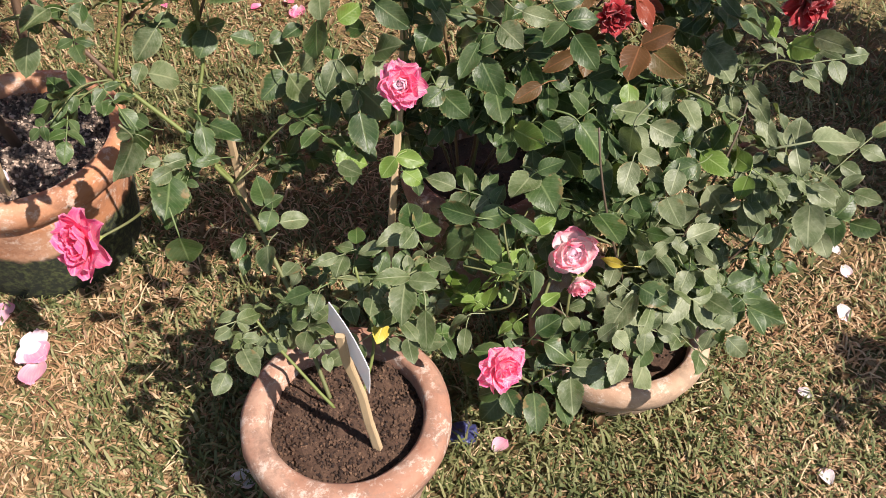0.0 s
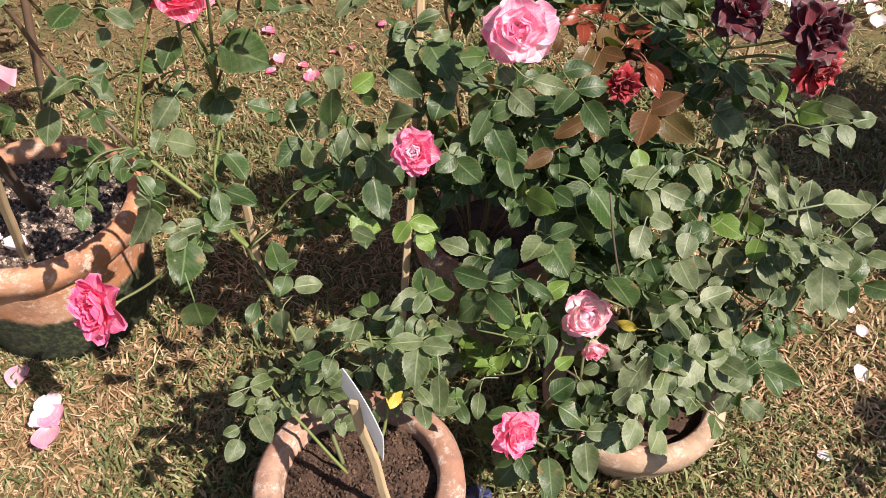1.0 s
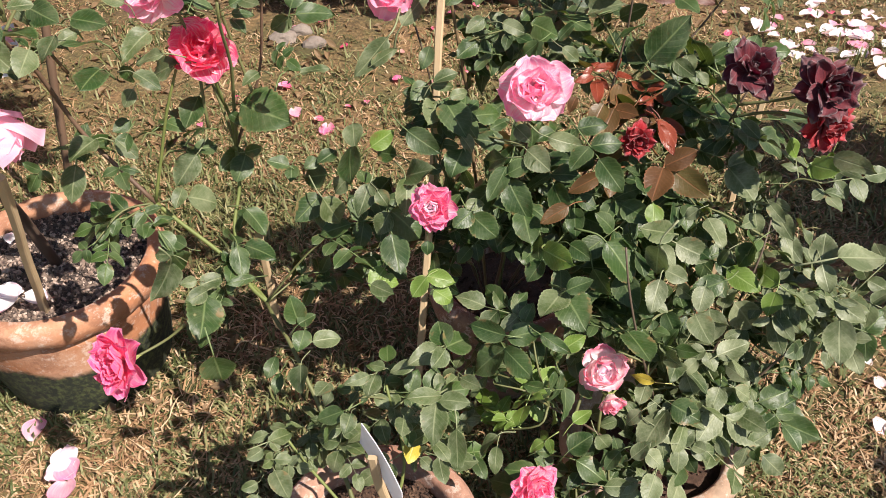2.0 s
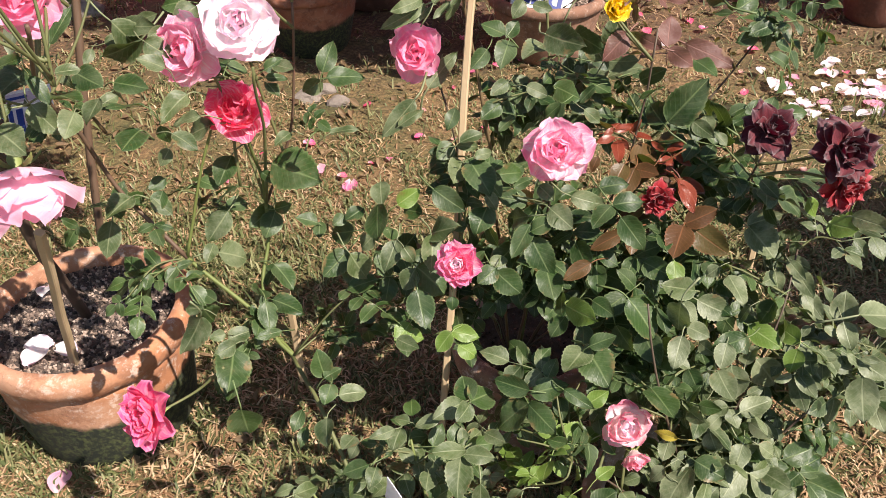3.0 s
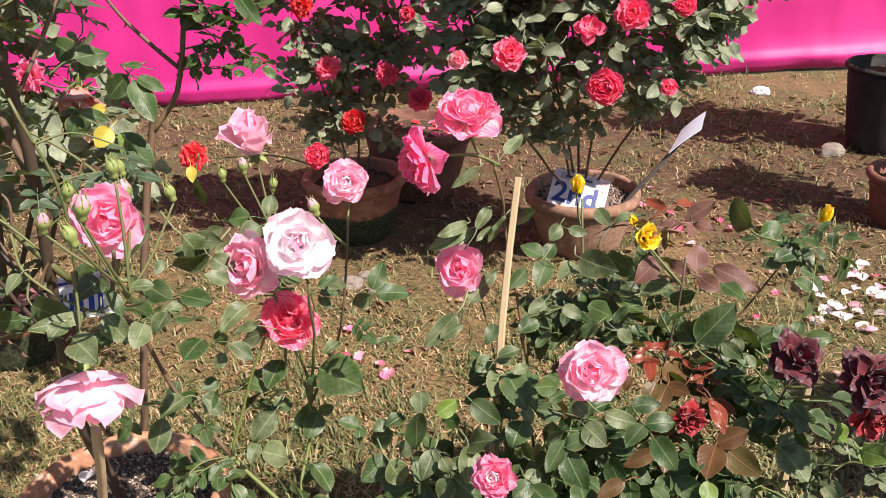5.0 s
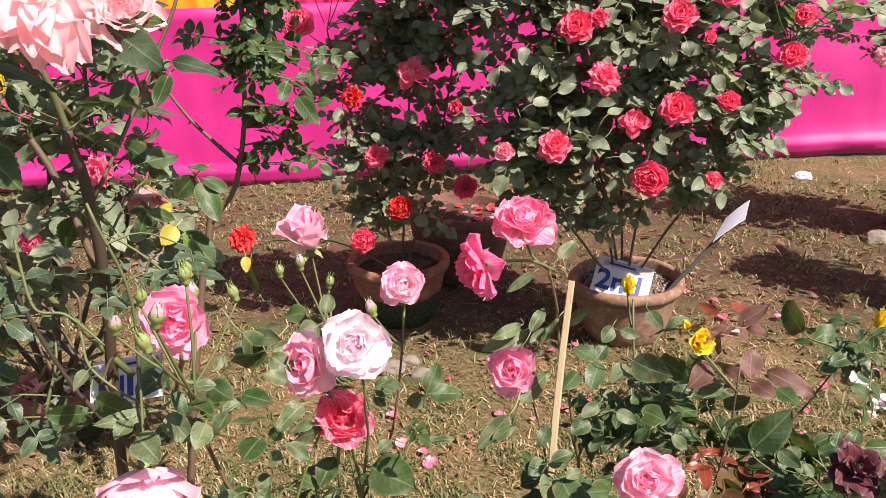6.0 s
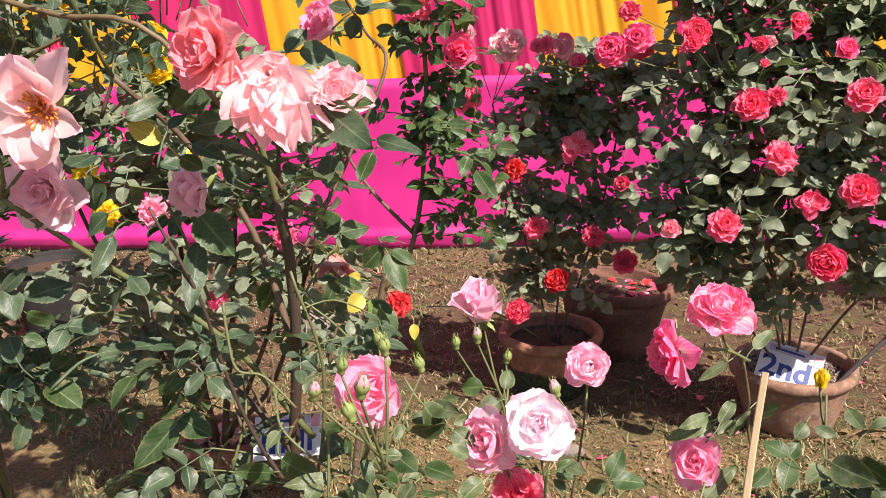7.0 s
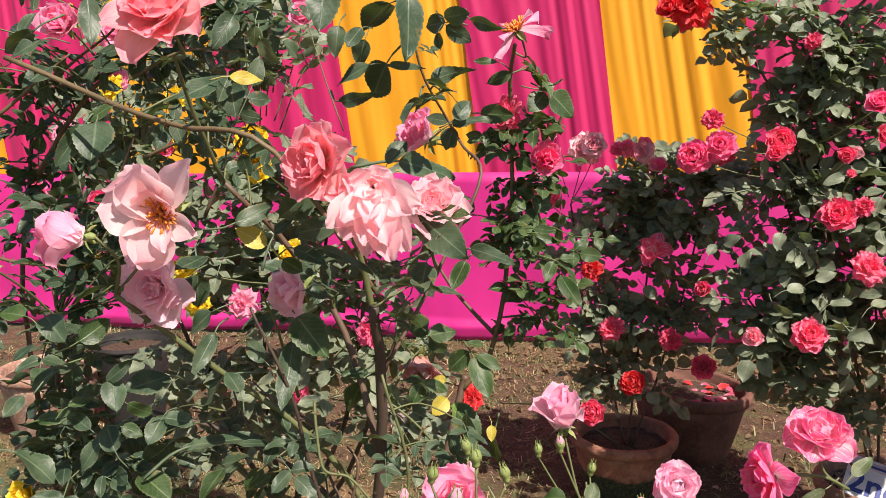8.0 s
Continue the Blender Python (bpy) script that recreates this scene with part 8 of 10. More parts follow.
peach.blade((-0.825, 0.938, 1.354), (0.16, 0.86, 0.48), (0.02, -0.49, 0.87), 0.080, "peachbush", 0.20)
peach.blade((-0.841, 1.013, 1.214), (0.76, -0.38, -0.53), (0.03, -0.69, 0.73), 0.092, "dark", 0.65)
peach.blade((-0.828, 1.021, 1.253), (0.73, 0.65, -0.20), (0.63, -0.54, 0.55), 0.045, "peachbush", 0.50)
peach.blade((-0.707, 1.215, 1.143), (-0.76, 0.60, 0.25), (0.76, 0.42, -0.50), 0.066, "dark", 0.60)
peach.blade((-0.695, 1.188, 1.146), (0.55, 0.83, 0.05), (0.69, -0.49, 0.54), 0.065, "dark", 0.50)
peach.blade((-0.708, 1.225, 1.130), (0.83, -0.50, -0.23), (-0.47, -0.86, 0.19), 0.049, "dark", 0.60)
peach.blade((-0.771, 1.112, 1.098), (-0.76, -0.64, 0.09), (0.53, -0.54, 0.66), 0.047, "dark", 0.40)
peach.blade((-0.774, 1.125, 1.093), (0.99, 0.11, -0.08), (0.14, -0.75, 0.64), 0.035, "dark", 0.30)
peach.blade((-0.784, 1.123, 1.083), (-0.56, 0.14, -0.82), (-0.20, 0.29, 0.93), 0.078, "dark", 0.60)
peach.blade((-0.721, 1.215, 1.055), (-0.98, 0.18, -0.07), (-0.08, -0.05, 1.00), 0.058, "dark", 0.40)
peach.blade((-0.718, 1.207, 1.052), (-0.29, -0.39, -0.87), (0.49, -0.84, 0.22), 0.037, "dark", 0.80)
peach.blade((-0.706, 1.197, 1.062), (0.79, 0.38, -0.49), (0.57, -0.75, 0.33), 0.045, "dark", 0.50)
peach.blade((-0.674, 1.219, 1.028), (-0.46, -0.67, -0.59), (0.54, -0.73, 0.41), 0.040, "yellow", 0.80)
peach.blade((-0.678, 1.225, 1.056), (-0.94, -0.19, 0.28), (0.28, -0.90, 0.32), 0.023, "yellow", 0.70)
peach.blade((-0.670, 1.222, 1.011), (0.39, 0.53, -0.75), (0.93, -0.06, 0.37), 0.082, "bright", 0.60)
peach.blade((-0.644, 1.248, 1.106), (-0.73, -0.13, -0.68), (0.13, -0.99, 0.05), 0.053, "dark", 0.70)
peach.blade((-0.617, 1.246, 1.120), (-0.97, -0.21, 0.11), (0.21, -0.56, 0.80), 0.030, "dark", 0.50)
peach.blade((-0.631, 1.236, 1.101), (0.49, -0.39, -0.78), (0.41, -0.69, 0.60), 0.078, "dark", 0.50)
peach.blade((-0.626, 1.242, 1.104), (0.90, -0.11, -0.42), (0.28, -0.61, 0.75), 0.050, "dark", 0.50)
peach.blade((-1.292, 1.021, 1.605), (0.01, -0.93, -0.37), (0.49, -0.22, 0.84), 0.076, "peachbush", 0.45)
peach.blade((-1.253, 1.074, 1.720), (0.35, -0.30, -0.89), (0.54, -0.64, 0.55), 0.094, "peachbush", 0.35)
peach.blade((-1.214, 1.027, 1.514), (0.36, -0.55, -0.75), (0.30, -0.49, 0.82), 0.081, "peachbush", 0.80)
peach.blade((-1.232, 1.020, 1.510), (-0.37, -0.53, -0.76), (0.78, -0.62, 0.05), 0.087, "peachbush", 0.35)
peach.blade((-1.203, 1.057, 1.541), (-0.68, -0.53, -0.50), (0.44, -0.85, 0.31), 0.054, "dark", 0.35)
peach.blade((-0.900, 0.959, 1.578), (0.83, 0.56, -0.09), (0.55, -0.75, 0.38), 0.050, "yellow", 0.40)
peach.blade((-0.926, 0.992, 1.580), (-0.31, -0.88, -0.36), (0.37, -0.39, 0.84), 0.095, "peachbush", 0.42)
peach.blade((-0.914, 0.975, 1.575), (0.01, -0.64, -0.77), (0.89, -0.35, 0.30), 0.042, "peachbush", 0.60)
peach.blade((-0.924, 0.997, 1.571), (0.45, -0.57, -0.68), (-0.03, -0.63, 0.78), 0.068, "peachbush", 0.60)
peach.blade((-0.893, 1.024, 1.653), (-0.25, 0.10, -0.96), (0.61, -0.76, -0.24), 0.034, "dusty", 0.70)
peach.blade((-0.888, 1.027, 1.634), (0.61, -0.01, -0.80), (-0.26, -0.95, -0.18), 0.050, "dusty", 0.60)
peach.blade((-0.956, 1.064, 1.676), (-0.07, -0.66, -0.75), (0.72, -0.55, 0.42), 0.071, "peachbush", 0.50)
peach.blade((-1.150, 1.024, 1.696), (-0.46, -0.78, -0.43), (0.47, -0.62, 0.62), 0.033, "dusty", 0.60)
peach.blade((-0.934, 0.919, 1.320), (0.02, -1.00, -0.10), (0.34, 0.18, 0.92), 0.066, "peachbush", 0.50)
peach.blade((-0.987, 0.969, 1.281), (-0.16, 0.14, -0.98), (0.59, -0.78, -0.21), 0.063, "peachbush", 0.60)
peach.blade((-0.969, 0.931, 1.287), (-0.22, -0.66, -0.72), (0.34, -0.74, 0.58), 0.058, "peachbush", 0.40)
peach.blade((-0.941, 0.937, 1.232), (-0.70, -0.32, -0.64), (-0.09, -0.85, 0.52), 0.050, "peachbush", 0.60)
peach.blade((-1.061, 0.874, 1.283), (-0.15, -0.98, -0.11), (-0.53, -0.29, 0.79), 0.090, "dark", 0.35)
peach.blade((-1.105, 0.897, 1.121), (0.42, -0.51, -0.75), (0.51, -0.55, 0.66), 0.054, "peachbush", 0.70)
peach.blade((-1.071, 0.986, 1.102), (-0.21, -0.98, 0.03), (0.62, -0.11, 0.77), 0.088, "peachbush", 0.50)
peach.blade((-1.108, 0.888, 1.121), (0.77, 0.23, 0.59), (0.27, -0.96, 0.02), 0.054, "peachbush", 0.40)
peach.blade((-1.222, 0.906, 1.127), (-0.74, -0.38, -0.55), (0.05, -0.85, 0.52), 0.064, "dark", 0.40)
peach.blade((-1.191, 0.865, 1.134), (0.01, 1.00, -0.02), (0.33, 0.01, 0.94), 0.063, "peachbush", 0.30)
peach.blade((-1.262, 0.887, 1.038), (0.94, 0.32, 0.14), (0.17, -0.77, 0.61), 0.067, "dark", 0.40)
peach.blade((-1.194, 0.889, 1.069), (0.33, 0.94, 0.08), (0.53, -0.26, 0.81), 0.038, "dark", 0.50)
peach.blade((-1.091, 0.908, 1.079), (0.52, 0.58, -0.62), (0.60, -0.77, -0.22), 0.046, "dark", 0.60)
peach.blade((-1.114, 0.915, 1.036), (0.84, 0.36, -0.41), (0.54, -0.63, 0.56), 0.038, "dark", 0.60)
peach.blade((-1.063, 0.956, 1.046), (-0.02, -0.81, -0.59), (0.27, -0.57, 0.77), 0.056, "peachbush", 0.55)
peach.blade((-1.055, 0.946, 1.046), (0.84, 0.52, -0.19), (0.40, -0.34, 0.85), 0.048, "peachbush", 0.70)
peach.blade((-1.308, 0.880, 0.980), (0.78, 0.27, -0.57), (0.56, 0.13, 0.82), 0.084, "peachbush", 0.60)
peach.blade((-1.131, 0.915, 0.991), (-0.59, 0.26, 0.76), (0.32, -0.79, 0.52), 0.053, "peachbush", 0.70)
peach.blade((-1.173, 0.938, 1.005), (-0.47, -0.47, -0.75), (-0.00, -0.84, 0.54), 0.079, "peachbush", 0.45)
peach.blade((-1.087, 0.984, 0.978), (-0.75, 0.01, -0.66), (0.13, -0.90, -0.42), 0.070, "peachbush", 0.60)
peach.blade((-1.121, 0.957, 0.937), (0.90, -0.20, -0.40), (0.32, -0.33, 0.89), 0.074, "dark", 0.70)
peach.blade((-0.949, 0.971, 1.117), (-0.74, -0.02, -0.67), (-0.65, -0.55, 0.52), 0.079, "peachbush", 0.35)
peach.blade((-1.039, 0.982, 0.986), (0.62, 0.78, -0.06), (0.32, -0.18, 0.93), 0.130, "peachbush", 0.30)
peach.blade((-0.991, 1.004, 0.944), (-0.02, -0.92, -0.38), (-0.17, -0.37, 0.91), 0.074, "dark", 0.50)
peach.blade((-0.939, 0.938, 1.199), (-0.16, -0.68, -0.71), (0.71, -0.58, 0.40), 0.070, "peachbush", 0.45)
peach.blade((-0.857, 1.027, 1.172), (0.20, -0.66, -0.72), (0.52, -0.52, 0.68), 0.123, "peachbush", 0.30)
peach.blade((-0.949, 1.016, 0.964), (-0.95, -0.01, -0.32), (-0.33, -0.19, 0.92), 0.078, "peachbush", 0.50)
peach.blade((-0.912, 0.954, 1.102), (-0.74, 0.42, 0.53), (0.40, -0.35, 0.85), 0.049, "peachbush", 0.60)
peach.blade((-0.875, 0.972, 1.150), (-0.82, 0.14, 0.56), (0.24, -0.79, 0.56), 0.054, "peachbush", 0.50)
peach.blade((-0.925, 1.057, 1.060), (0.77, -0.46, -0.44), (0.51, 0.10, 0.86), 0.083, "peachbush", 0.50)
peach.blade((-1.184, 0.920, 1.020), (-0.89, 0.01, 0.46), (0.31, -0.72, 0.62), 0.051, "peachbush", 0.50)
peach.blade((-0.939, 1.013, 0.917), (0.72, 0.47, 0.51), (0.45, -0.88, 0.17), 0.033, "dark", 0.60)
peach.blade((-0.931, 1.029, 0.941), (-0.58, -0.36, -0.73), (0.25, -0.93, 0.27), 0.050, "dark", 0.60)
peach.blade((-0.936, 1.027, 0.857), (-0.52, -0.51, -0.68), (0.15, -0.84, 0.52), 0.106, "dark", 0.50)
peach.blade((-0.931, 1.023, 0.865), (0.92, -0.16, -0.36), (0.14, -0.72, 0.68), 0.065, "dark", 0.70)
peach.blade((-0.915, 1.052, 0.886), (-0.75, 0.00, 0.66), (0.58, -0.48, 0.66), 0.031, "dark", 0.70)
peach.blade((-0.917, 1.041, 0.876), (-0.04, 0.99, -0.13), (0.61, 0.20, 0.77), 0.062, "dark", 0.60)
peach.blade((-0.940, 1.035, 0.873), (-0.92, 0.07, -0.38), (-0.37, -0.44, 0.81), 0.054, "dark", 0.60)
peach.blade((-0.745, 0.982, 0.812), (-0.99, -0.08, -0.10), (0.06, -0.97, 0.24), 0.070, "dark", 0.50)
peach.blade((-0.753, 1.006, 0.781), (-0.94, 0.07, -0.33), (-0.70, -0.03, 0.72), 0.075, "dark", 0.50)
peach.blade((-0.735, 0.995, 0.829), (0.91, -0.39, -0.17), (-0.48, -0.87, 0.12), 0.082, "dark", 0.70)
peach.blade((-0.647, 1.043, 0.848), (-0.11, -0.99, 0.08), (0.55, 0.40, 0.73), 0.065, "peachbush", 0.60)
peach.done()

back = Bush("rose_bush", (0.214, 2.94, 0.19), "big bush of red roses with white-backed petals", 25)
back.cane([(0.19, 2.93, 0.19), (0.10, 2.72, 0.6), (-0.05, 2.75, 0.95), (-0.15, 2.78, 1.3)], 0.0048, 0.003, CANE_BACK)
back.cane([(0.22, 2.93, 0.19), (0.24, 2.72, 0.6), (0.30, 2.72, 0.95), (0.30, 2.72, 1.35)], 0.0048, 0.003, CANE_BACK)
back.cane([(0.23, 2.93, 0.19), (0.36, 2.72, 0.55), (0.55, 2.72, 0.85), (0.66, 2.72, 1.1)], 0.0048, 0.003, CANE_BACK)
back.cane([(0.20, 2.93, 0.19), (0.02, 2.68, 0.5), (-0.12, 2.66, 0.75), (-0.22, 2.66, 0.9)], 0.0048, 0.003, CANE_BACK)
back.cane([(0.21, 2.93, 0.19), (0.16, 2.80, 0.8), (0.05, 2.88, 1.35), (0.0, 2.90, 1.7)], 0.0048, 0.003, CANE_BACK)
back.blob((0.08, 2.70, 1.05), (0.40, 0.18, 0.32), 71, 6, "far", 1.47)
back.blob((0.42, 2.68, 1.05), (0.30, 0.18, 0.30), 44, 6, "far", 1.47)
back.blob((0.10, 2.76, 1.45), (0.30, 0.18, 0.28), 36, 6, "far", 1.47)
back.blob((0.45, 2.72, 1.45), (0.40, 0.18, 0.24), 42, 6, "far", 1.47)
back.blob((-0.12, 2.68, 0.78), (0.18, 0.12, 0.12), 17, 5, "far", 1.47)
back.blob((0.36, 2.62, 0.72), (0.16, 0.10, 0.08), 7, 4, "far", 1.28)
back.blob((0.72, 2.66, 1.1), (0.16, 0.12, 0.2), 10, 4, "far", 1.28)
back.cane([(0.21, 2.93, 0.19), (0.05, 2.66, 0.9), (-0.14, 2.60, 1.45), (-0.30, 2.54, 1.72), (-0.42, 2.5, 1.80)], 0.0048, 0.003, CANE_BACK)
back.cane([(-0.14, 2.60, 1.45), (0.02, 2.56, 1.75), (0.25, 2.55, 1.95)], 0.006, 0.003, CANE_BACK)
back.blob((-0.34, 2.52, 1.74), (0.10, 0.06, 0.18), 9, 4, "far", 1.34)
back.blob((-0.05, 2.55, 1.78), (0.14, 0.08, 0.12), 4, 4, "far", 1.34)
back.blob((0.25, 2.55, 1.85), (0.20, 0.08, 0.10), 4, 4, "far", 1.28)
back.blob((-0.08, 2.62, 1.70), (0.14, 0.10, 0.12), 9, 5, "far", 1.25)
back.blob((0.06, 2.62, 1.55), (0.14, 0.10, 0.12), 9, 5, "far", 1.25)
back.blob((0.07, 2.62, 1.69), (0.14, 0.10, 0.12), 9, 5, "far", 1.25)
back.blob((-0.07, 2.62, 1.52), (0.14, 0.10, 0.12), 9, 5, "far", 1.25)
small_bloom(back, (0.002, 2.440, 1.199), 0.051, (-0.06, -1, 0.58), "blowsy", P_RED, 14)
small_bloom(back, (0.063, 2.440, 1.225), 0.030, (0.05, -1, 0.55), "ragged", P_CRIMSON, 15)
small_bloom(back, (0.082, 2.440, 1.056), 0.050, (0.33, -1, 0.51), "ragged", P_BICOLOUR, 16)
small_bloom(back, (0.018, 2.440, 1.366), 0.030, (-0.20, -1, 0.15), "cup", P_RED, 17)
small_bloom(back, (0.218, 2.440, 1.343), 0.041, (0.36, -1, 0.44), "cup", P_CORAL, 18)
small_bloom(back, (0.286, 2.440, 1.222), 0.050, (-0.16, -1, 0.76), "blowsy", P_BICOLOUR, 19)
small_bloom(back, (0.407, 2.440, 1.287), 0.049, (0.11, -1, 0.61), "rosette", P_CORAL, 20)
small_bloom(back, (0.364, 2.440, 1.167), 0.024, (0.32, -1, 0.30), "cup", P_RED, 21)
small_bloom(back, (0.177, 2.440, 0.925), 0.041, (-0.05, -1, 0.71), "open", P_CRIMSON, 22)
small_bloom(back, (0.296, 2.440, 0.965), 0.051, (-0.21, -1, 0.64), "blowsy", P_RED, 23)
small_bloom(back, (0.439, 2.440, 0.987), 0.032, (-0.23, -1, 0.58), "rosette", P_RED, 24)
small_bloom(back, (-0.052, 2.440, 0.853), 0.051, (0.19, -1, 0.76), "blowsy", P_BICOLOUR, 25)
small_bloom(back, (-0.206, 2.440, 0.838), 0.039, (0.29, -1, 0.45), "cup", P_ROSE, 26)
small_bloom(back, (0.230, 2.440, 0.761), 0.055, (-0.16, -1, 0.21), "rosette", P_RED, 27)
small_bloom(back, (0.406, 2.440, 0.755), 0.036, (0.07, -1, 0.46), "cup", P_BICOLOUR, 28)
small_bloom(back, (0.597, 2.440, 1.112), 0.041, (-0.25, -1, 0.73), "blowsy", P_RED, 29)
small_bloom(back, (0.533, 2.440, 1.270), 0.022, (0.06, -1, 0.59), "cup", P_RED, 30)
small_bloom(back, (0.612, 2.440, 1.221), 0.043, (-0.15, -1, 0.27), "cup", P_BICOLOUR, 31)
small_bloom(back, (-0.336, 2.440, 0.972), 0.033, (-0.29, -1, 0.34), "cup", P_CRIMSON, 32)
small_bloom(back, (-0.158, 2.440, 1.364), 0.036, (-0.11, -1, 0.40), "cup", P_RED, 33)
small_bloom(back, (0.028, 2.440, 1.310), 0.018, (-0.04, -1, 0.68), "cup", P_BICOLOUR, 34)
small_bloom(back, (-0.379, 2.460, 1.353), 0.052, (-0.18, -1, 0.40), "rosette", P_CORAL, 41)
small_bloom(back, (-0.308, 2.460, 1.386), 0.046, (-0.14, -1, 0.39), "blowsy", P_CORAL, 42)
small_bloom(back, (-0.333, 2.460, 1.461), 0.033, (0.01, -1, 0.39), "ragged", P_CRIMSON, 43)
small_bloom(back, (-0.154, 2.460, 1.399), 0.043, (0.11, -1, 0.30), "rosette", P_RED, 44)
small_bloom(back, (-0.396, 2.460, 1.771), 0.068, (-0.23, -1, 0.16), "ragged", P_SCARLET, 45)
small_bloom(back, (-0.454, 2.460, 1.764), 0.046, (-0.23, -1, 0.46), "cup", P_SCARLET, 46)
small_bloom(back, (-0.082, 2.460, 1.666), 0.028, (-0.05, -1, 0.67), "ragged", P_CRIMSON, 47)
small_bloom(back, (0.083, 2.460, 1.491), 0.046, (0.05, -1, 0.60), "cup", P_CORAL, 48)
small_bloom(back, (0.097, 2.460, 1.417), 0.040, (0.39, -1, 0.14), "cup", P_BICOLOUR, 49)
small_bloom(back, (0.046, 2.460, 1.369), 0.024, (-0.29, -1, 0.20), "cup", P_ROSE, 50)
back.blob((0.02, 2.74, 0.62), (0.28, 0.12, 0.12), 14, 4, "far", 1.3)
back.blob((0.45, 2.76, 0.68), (0.20, 0.12, 0.12), 12, 4, "far", 1.3)
back.blob((0.20, 2.76, 0.74), (0.26, 0.10, 0.12), 14, 4, "far", 1.3)
back.blade((0.012, 2.420, 1.312), (-0.85, -0.36, -0.38), (0.11, -0.84, 0.53), 0.062, "far", 0.50)
back.blade((-0.031, 2.429, 1.251), (0.77, 0.61, 0.21), (0.50, -0.65, 0.57), 0.062, "far", 0.60)
back.blade((-0.092, 2.421, 1.229), (0.50, -0.43, -0.75), (-0.25, -0.90, 0.35), 0.042, "far", 0.60)
back.blade((0.123, 2.422, 1.211), (-0.62, 0.71, 0.33), (0.05, -0.38, 0.92), 0.049, "far", 0.70)
back.blade((0.311, 2.428, 1.283), (-0.48, 0.71, 0.51), (-0.73, -0.65, 0.22), 0.062, "far", 0.50)
back.blade((0.303, 2.415, 1.269), (0.75, 0.12, 0.65), (0.39, -0.87, -0.29), 0.047, "far", 0.50)
back.blade((0.307, 2.423, 1.147), (0.90, -0.23, -0.38), (-0.20, -0.97, 0.12), 0.048, "far", 0.70)
back.blade((0.304, 2.414, 1.164), (0.25, -0.52, -0.82), (-0.13, -0.86, 0.50), 0.047, "far", 0.80)
back.blade((0.389, 2.438, 1.235), (0.90, -0.43, -0.08), (-0.38, -0.87, 0.32), 0.056, "far", 0.50)
back.blade((0.474, 2.431, 1.235), (0.49, -0.82, -0.30), (-0.92, -0.38, -0.05), 0.062, "far", 0.60)
back.blade((0.521, 2.410, 1.280), (0.96, -0.13, 0.26), (-0.19, -0.96, 0.21), 0.046, "far", 0.50)
back.blade((0.261, 2.469, 1.141), (0.21, -0.46, -0.86), (-0.18, -0.88, 0.43), 0.062, "far", 0.70)
back.blade((0.233, 2.477, 1.124), (-0.44, -0.63, -0.65), (-0.21, -0.63, 0.75), 0.062, "far", 0.70)
back.blade((-0.088, 2.411, 1.092), (-0.12, -0.72, -0.68), (0.06, -0.69, 0.72), 0.048, "far", 0.40)
back.blade((-0.046, 2.414, 1.023), (0.89, 0.22, 0.39), (0.10, -0.95, 0.31), 0.062, "far", 0.50)
back.blade((-0.117, 2.410, 0.991), (0.85, 0.53, 0.09), (0.33, -0.65, 0.68), 0.062, "far", 0.60)
back.blade((-0.004, 2.424, 0.955), (0.97, 0.05, 0.25), (-0.18, -0.58, 0.79), 0.062, "far", 0.60)
back.blade((0.065, 2.421, 0.989), (0.86, -0.47, 0.19), (-0.46, -0.56, 0.69), 0.062, "far", 0.60)
back.blade((0.099, 2.425, 0.956), (0.76, 0.59, 0.27), (0.39, -0.21, 0.90), 0.062, "far", 0.50)
back.blade((-0.149, 2.439, 0.942), (0.80, -0.32, -0.50), (-0.53, -0.76, -0.37), 0.062, "far", 0.60)
back.blade((0.030, 2.428, 0.904), (-0.64, 0.75, 0.16), (-0.04, -0.20, 0.98), 0.062, "far", 0.50)
back.blade((0.092, 2.400, 0.895), (-0.85, -0.31, -0.43), (0.32, -0.95, 0.07), 0.062, "far", 0.60)
back.blade((0.062, 2.418, 0.890), (0.83, -0.20, -0.52), (0.15, -0.81, 0.56), 0.062, "far", 0.50)
back.blade((0.135, 2.402, 0.837), (0.86, 0.43, -0.28), (0.51, -0.66, 0.55), 0.058, "far", 0.50)
back.blade((0.352, 2.426, 0.965), (0.89, -0.22, -0.40), (-0.11, -0.95, 0.28), 0.046, "far", 0.60)
back.blade((0.470, 2.419, 0.967), (0.48, -0.74, -0.47), (-0.01, -0.54, 0.84), 0.057, "far", 0.60)
back.blade((0.472, 2.421, 0.870), (0.62, -0.64, -0.45), (-0.05, -0.61, 0.79), 0.062, "far", 0.45)
back.blade((0.471, 2.418, 0.871), (-0.81, -0.25, -0.54), (-0.44, -0.35, 0.83), 0.048, "far", 0.70)
back.blade((0.464, 2.420, 0.878), (0.56, 0.74, 0.36), (0.77, -0.25, 0.59), 0.057, "far", 0.80)
back.blade((0.497, 2.421, 0.991), (-0.22, -0.72, -0.66), (-0.70, -0.35, 0.62), 0.047, "far", 0.80)
back.blade((0.567, 2.420, 1.015), (-0.57, -0.73, -0.38), (0.27, -0.45, 0.85), 0.056, "far", 0.70)
back.blade((0.574, 2.420, 1.015), (0.74, 0.47, -0.48), (0.76, -0.63, 0.18), 0.059, "far", 0.50)
back.blade((0.575, 2.427, 0.894), (0.19, -0.76, -0.62), (-0.13, -0.64, 0.76), 0.060, "far", 0.50)
back.blade((0.383, 2.422, 0.768), (-0.58, -0.71, -0.39), (0.55, -0.56, 0.62), 0.062, "far", 0.60)
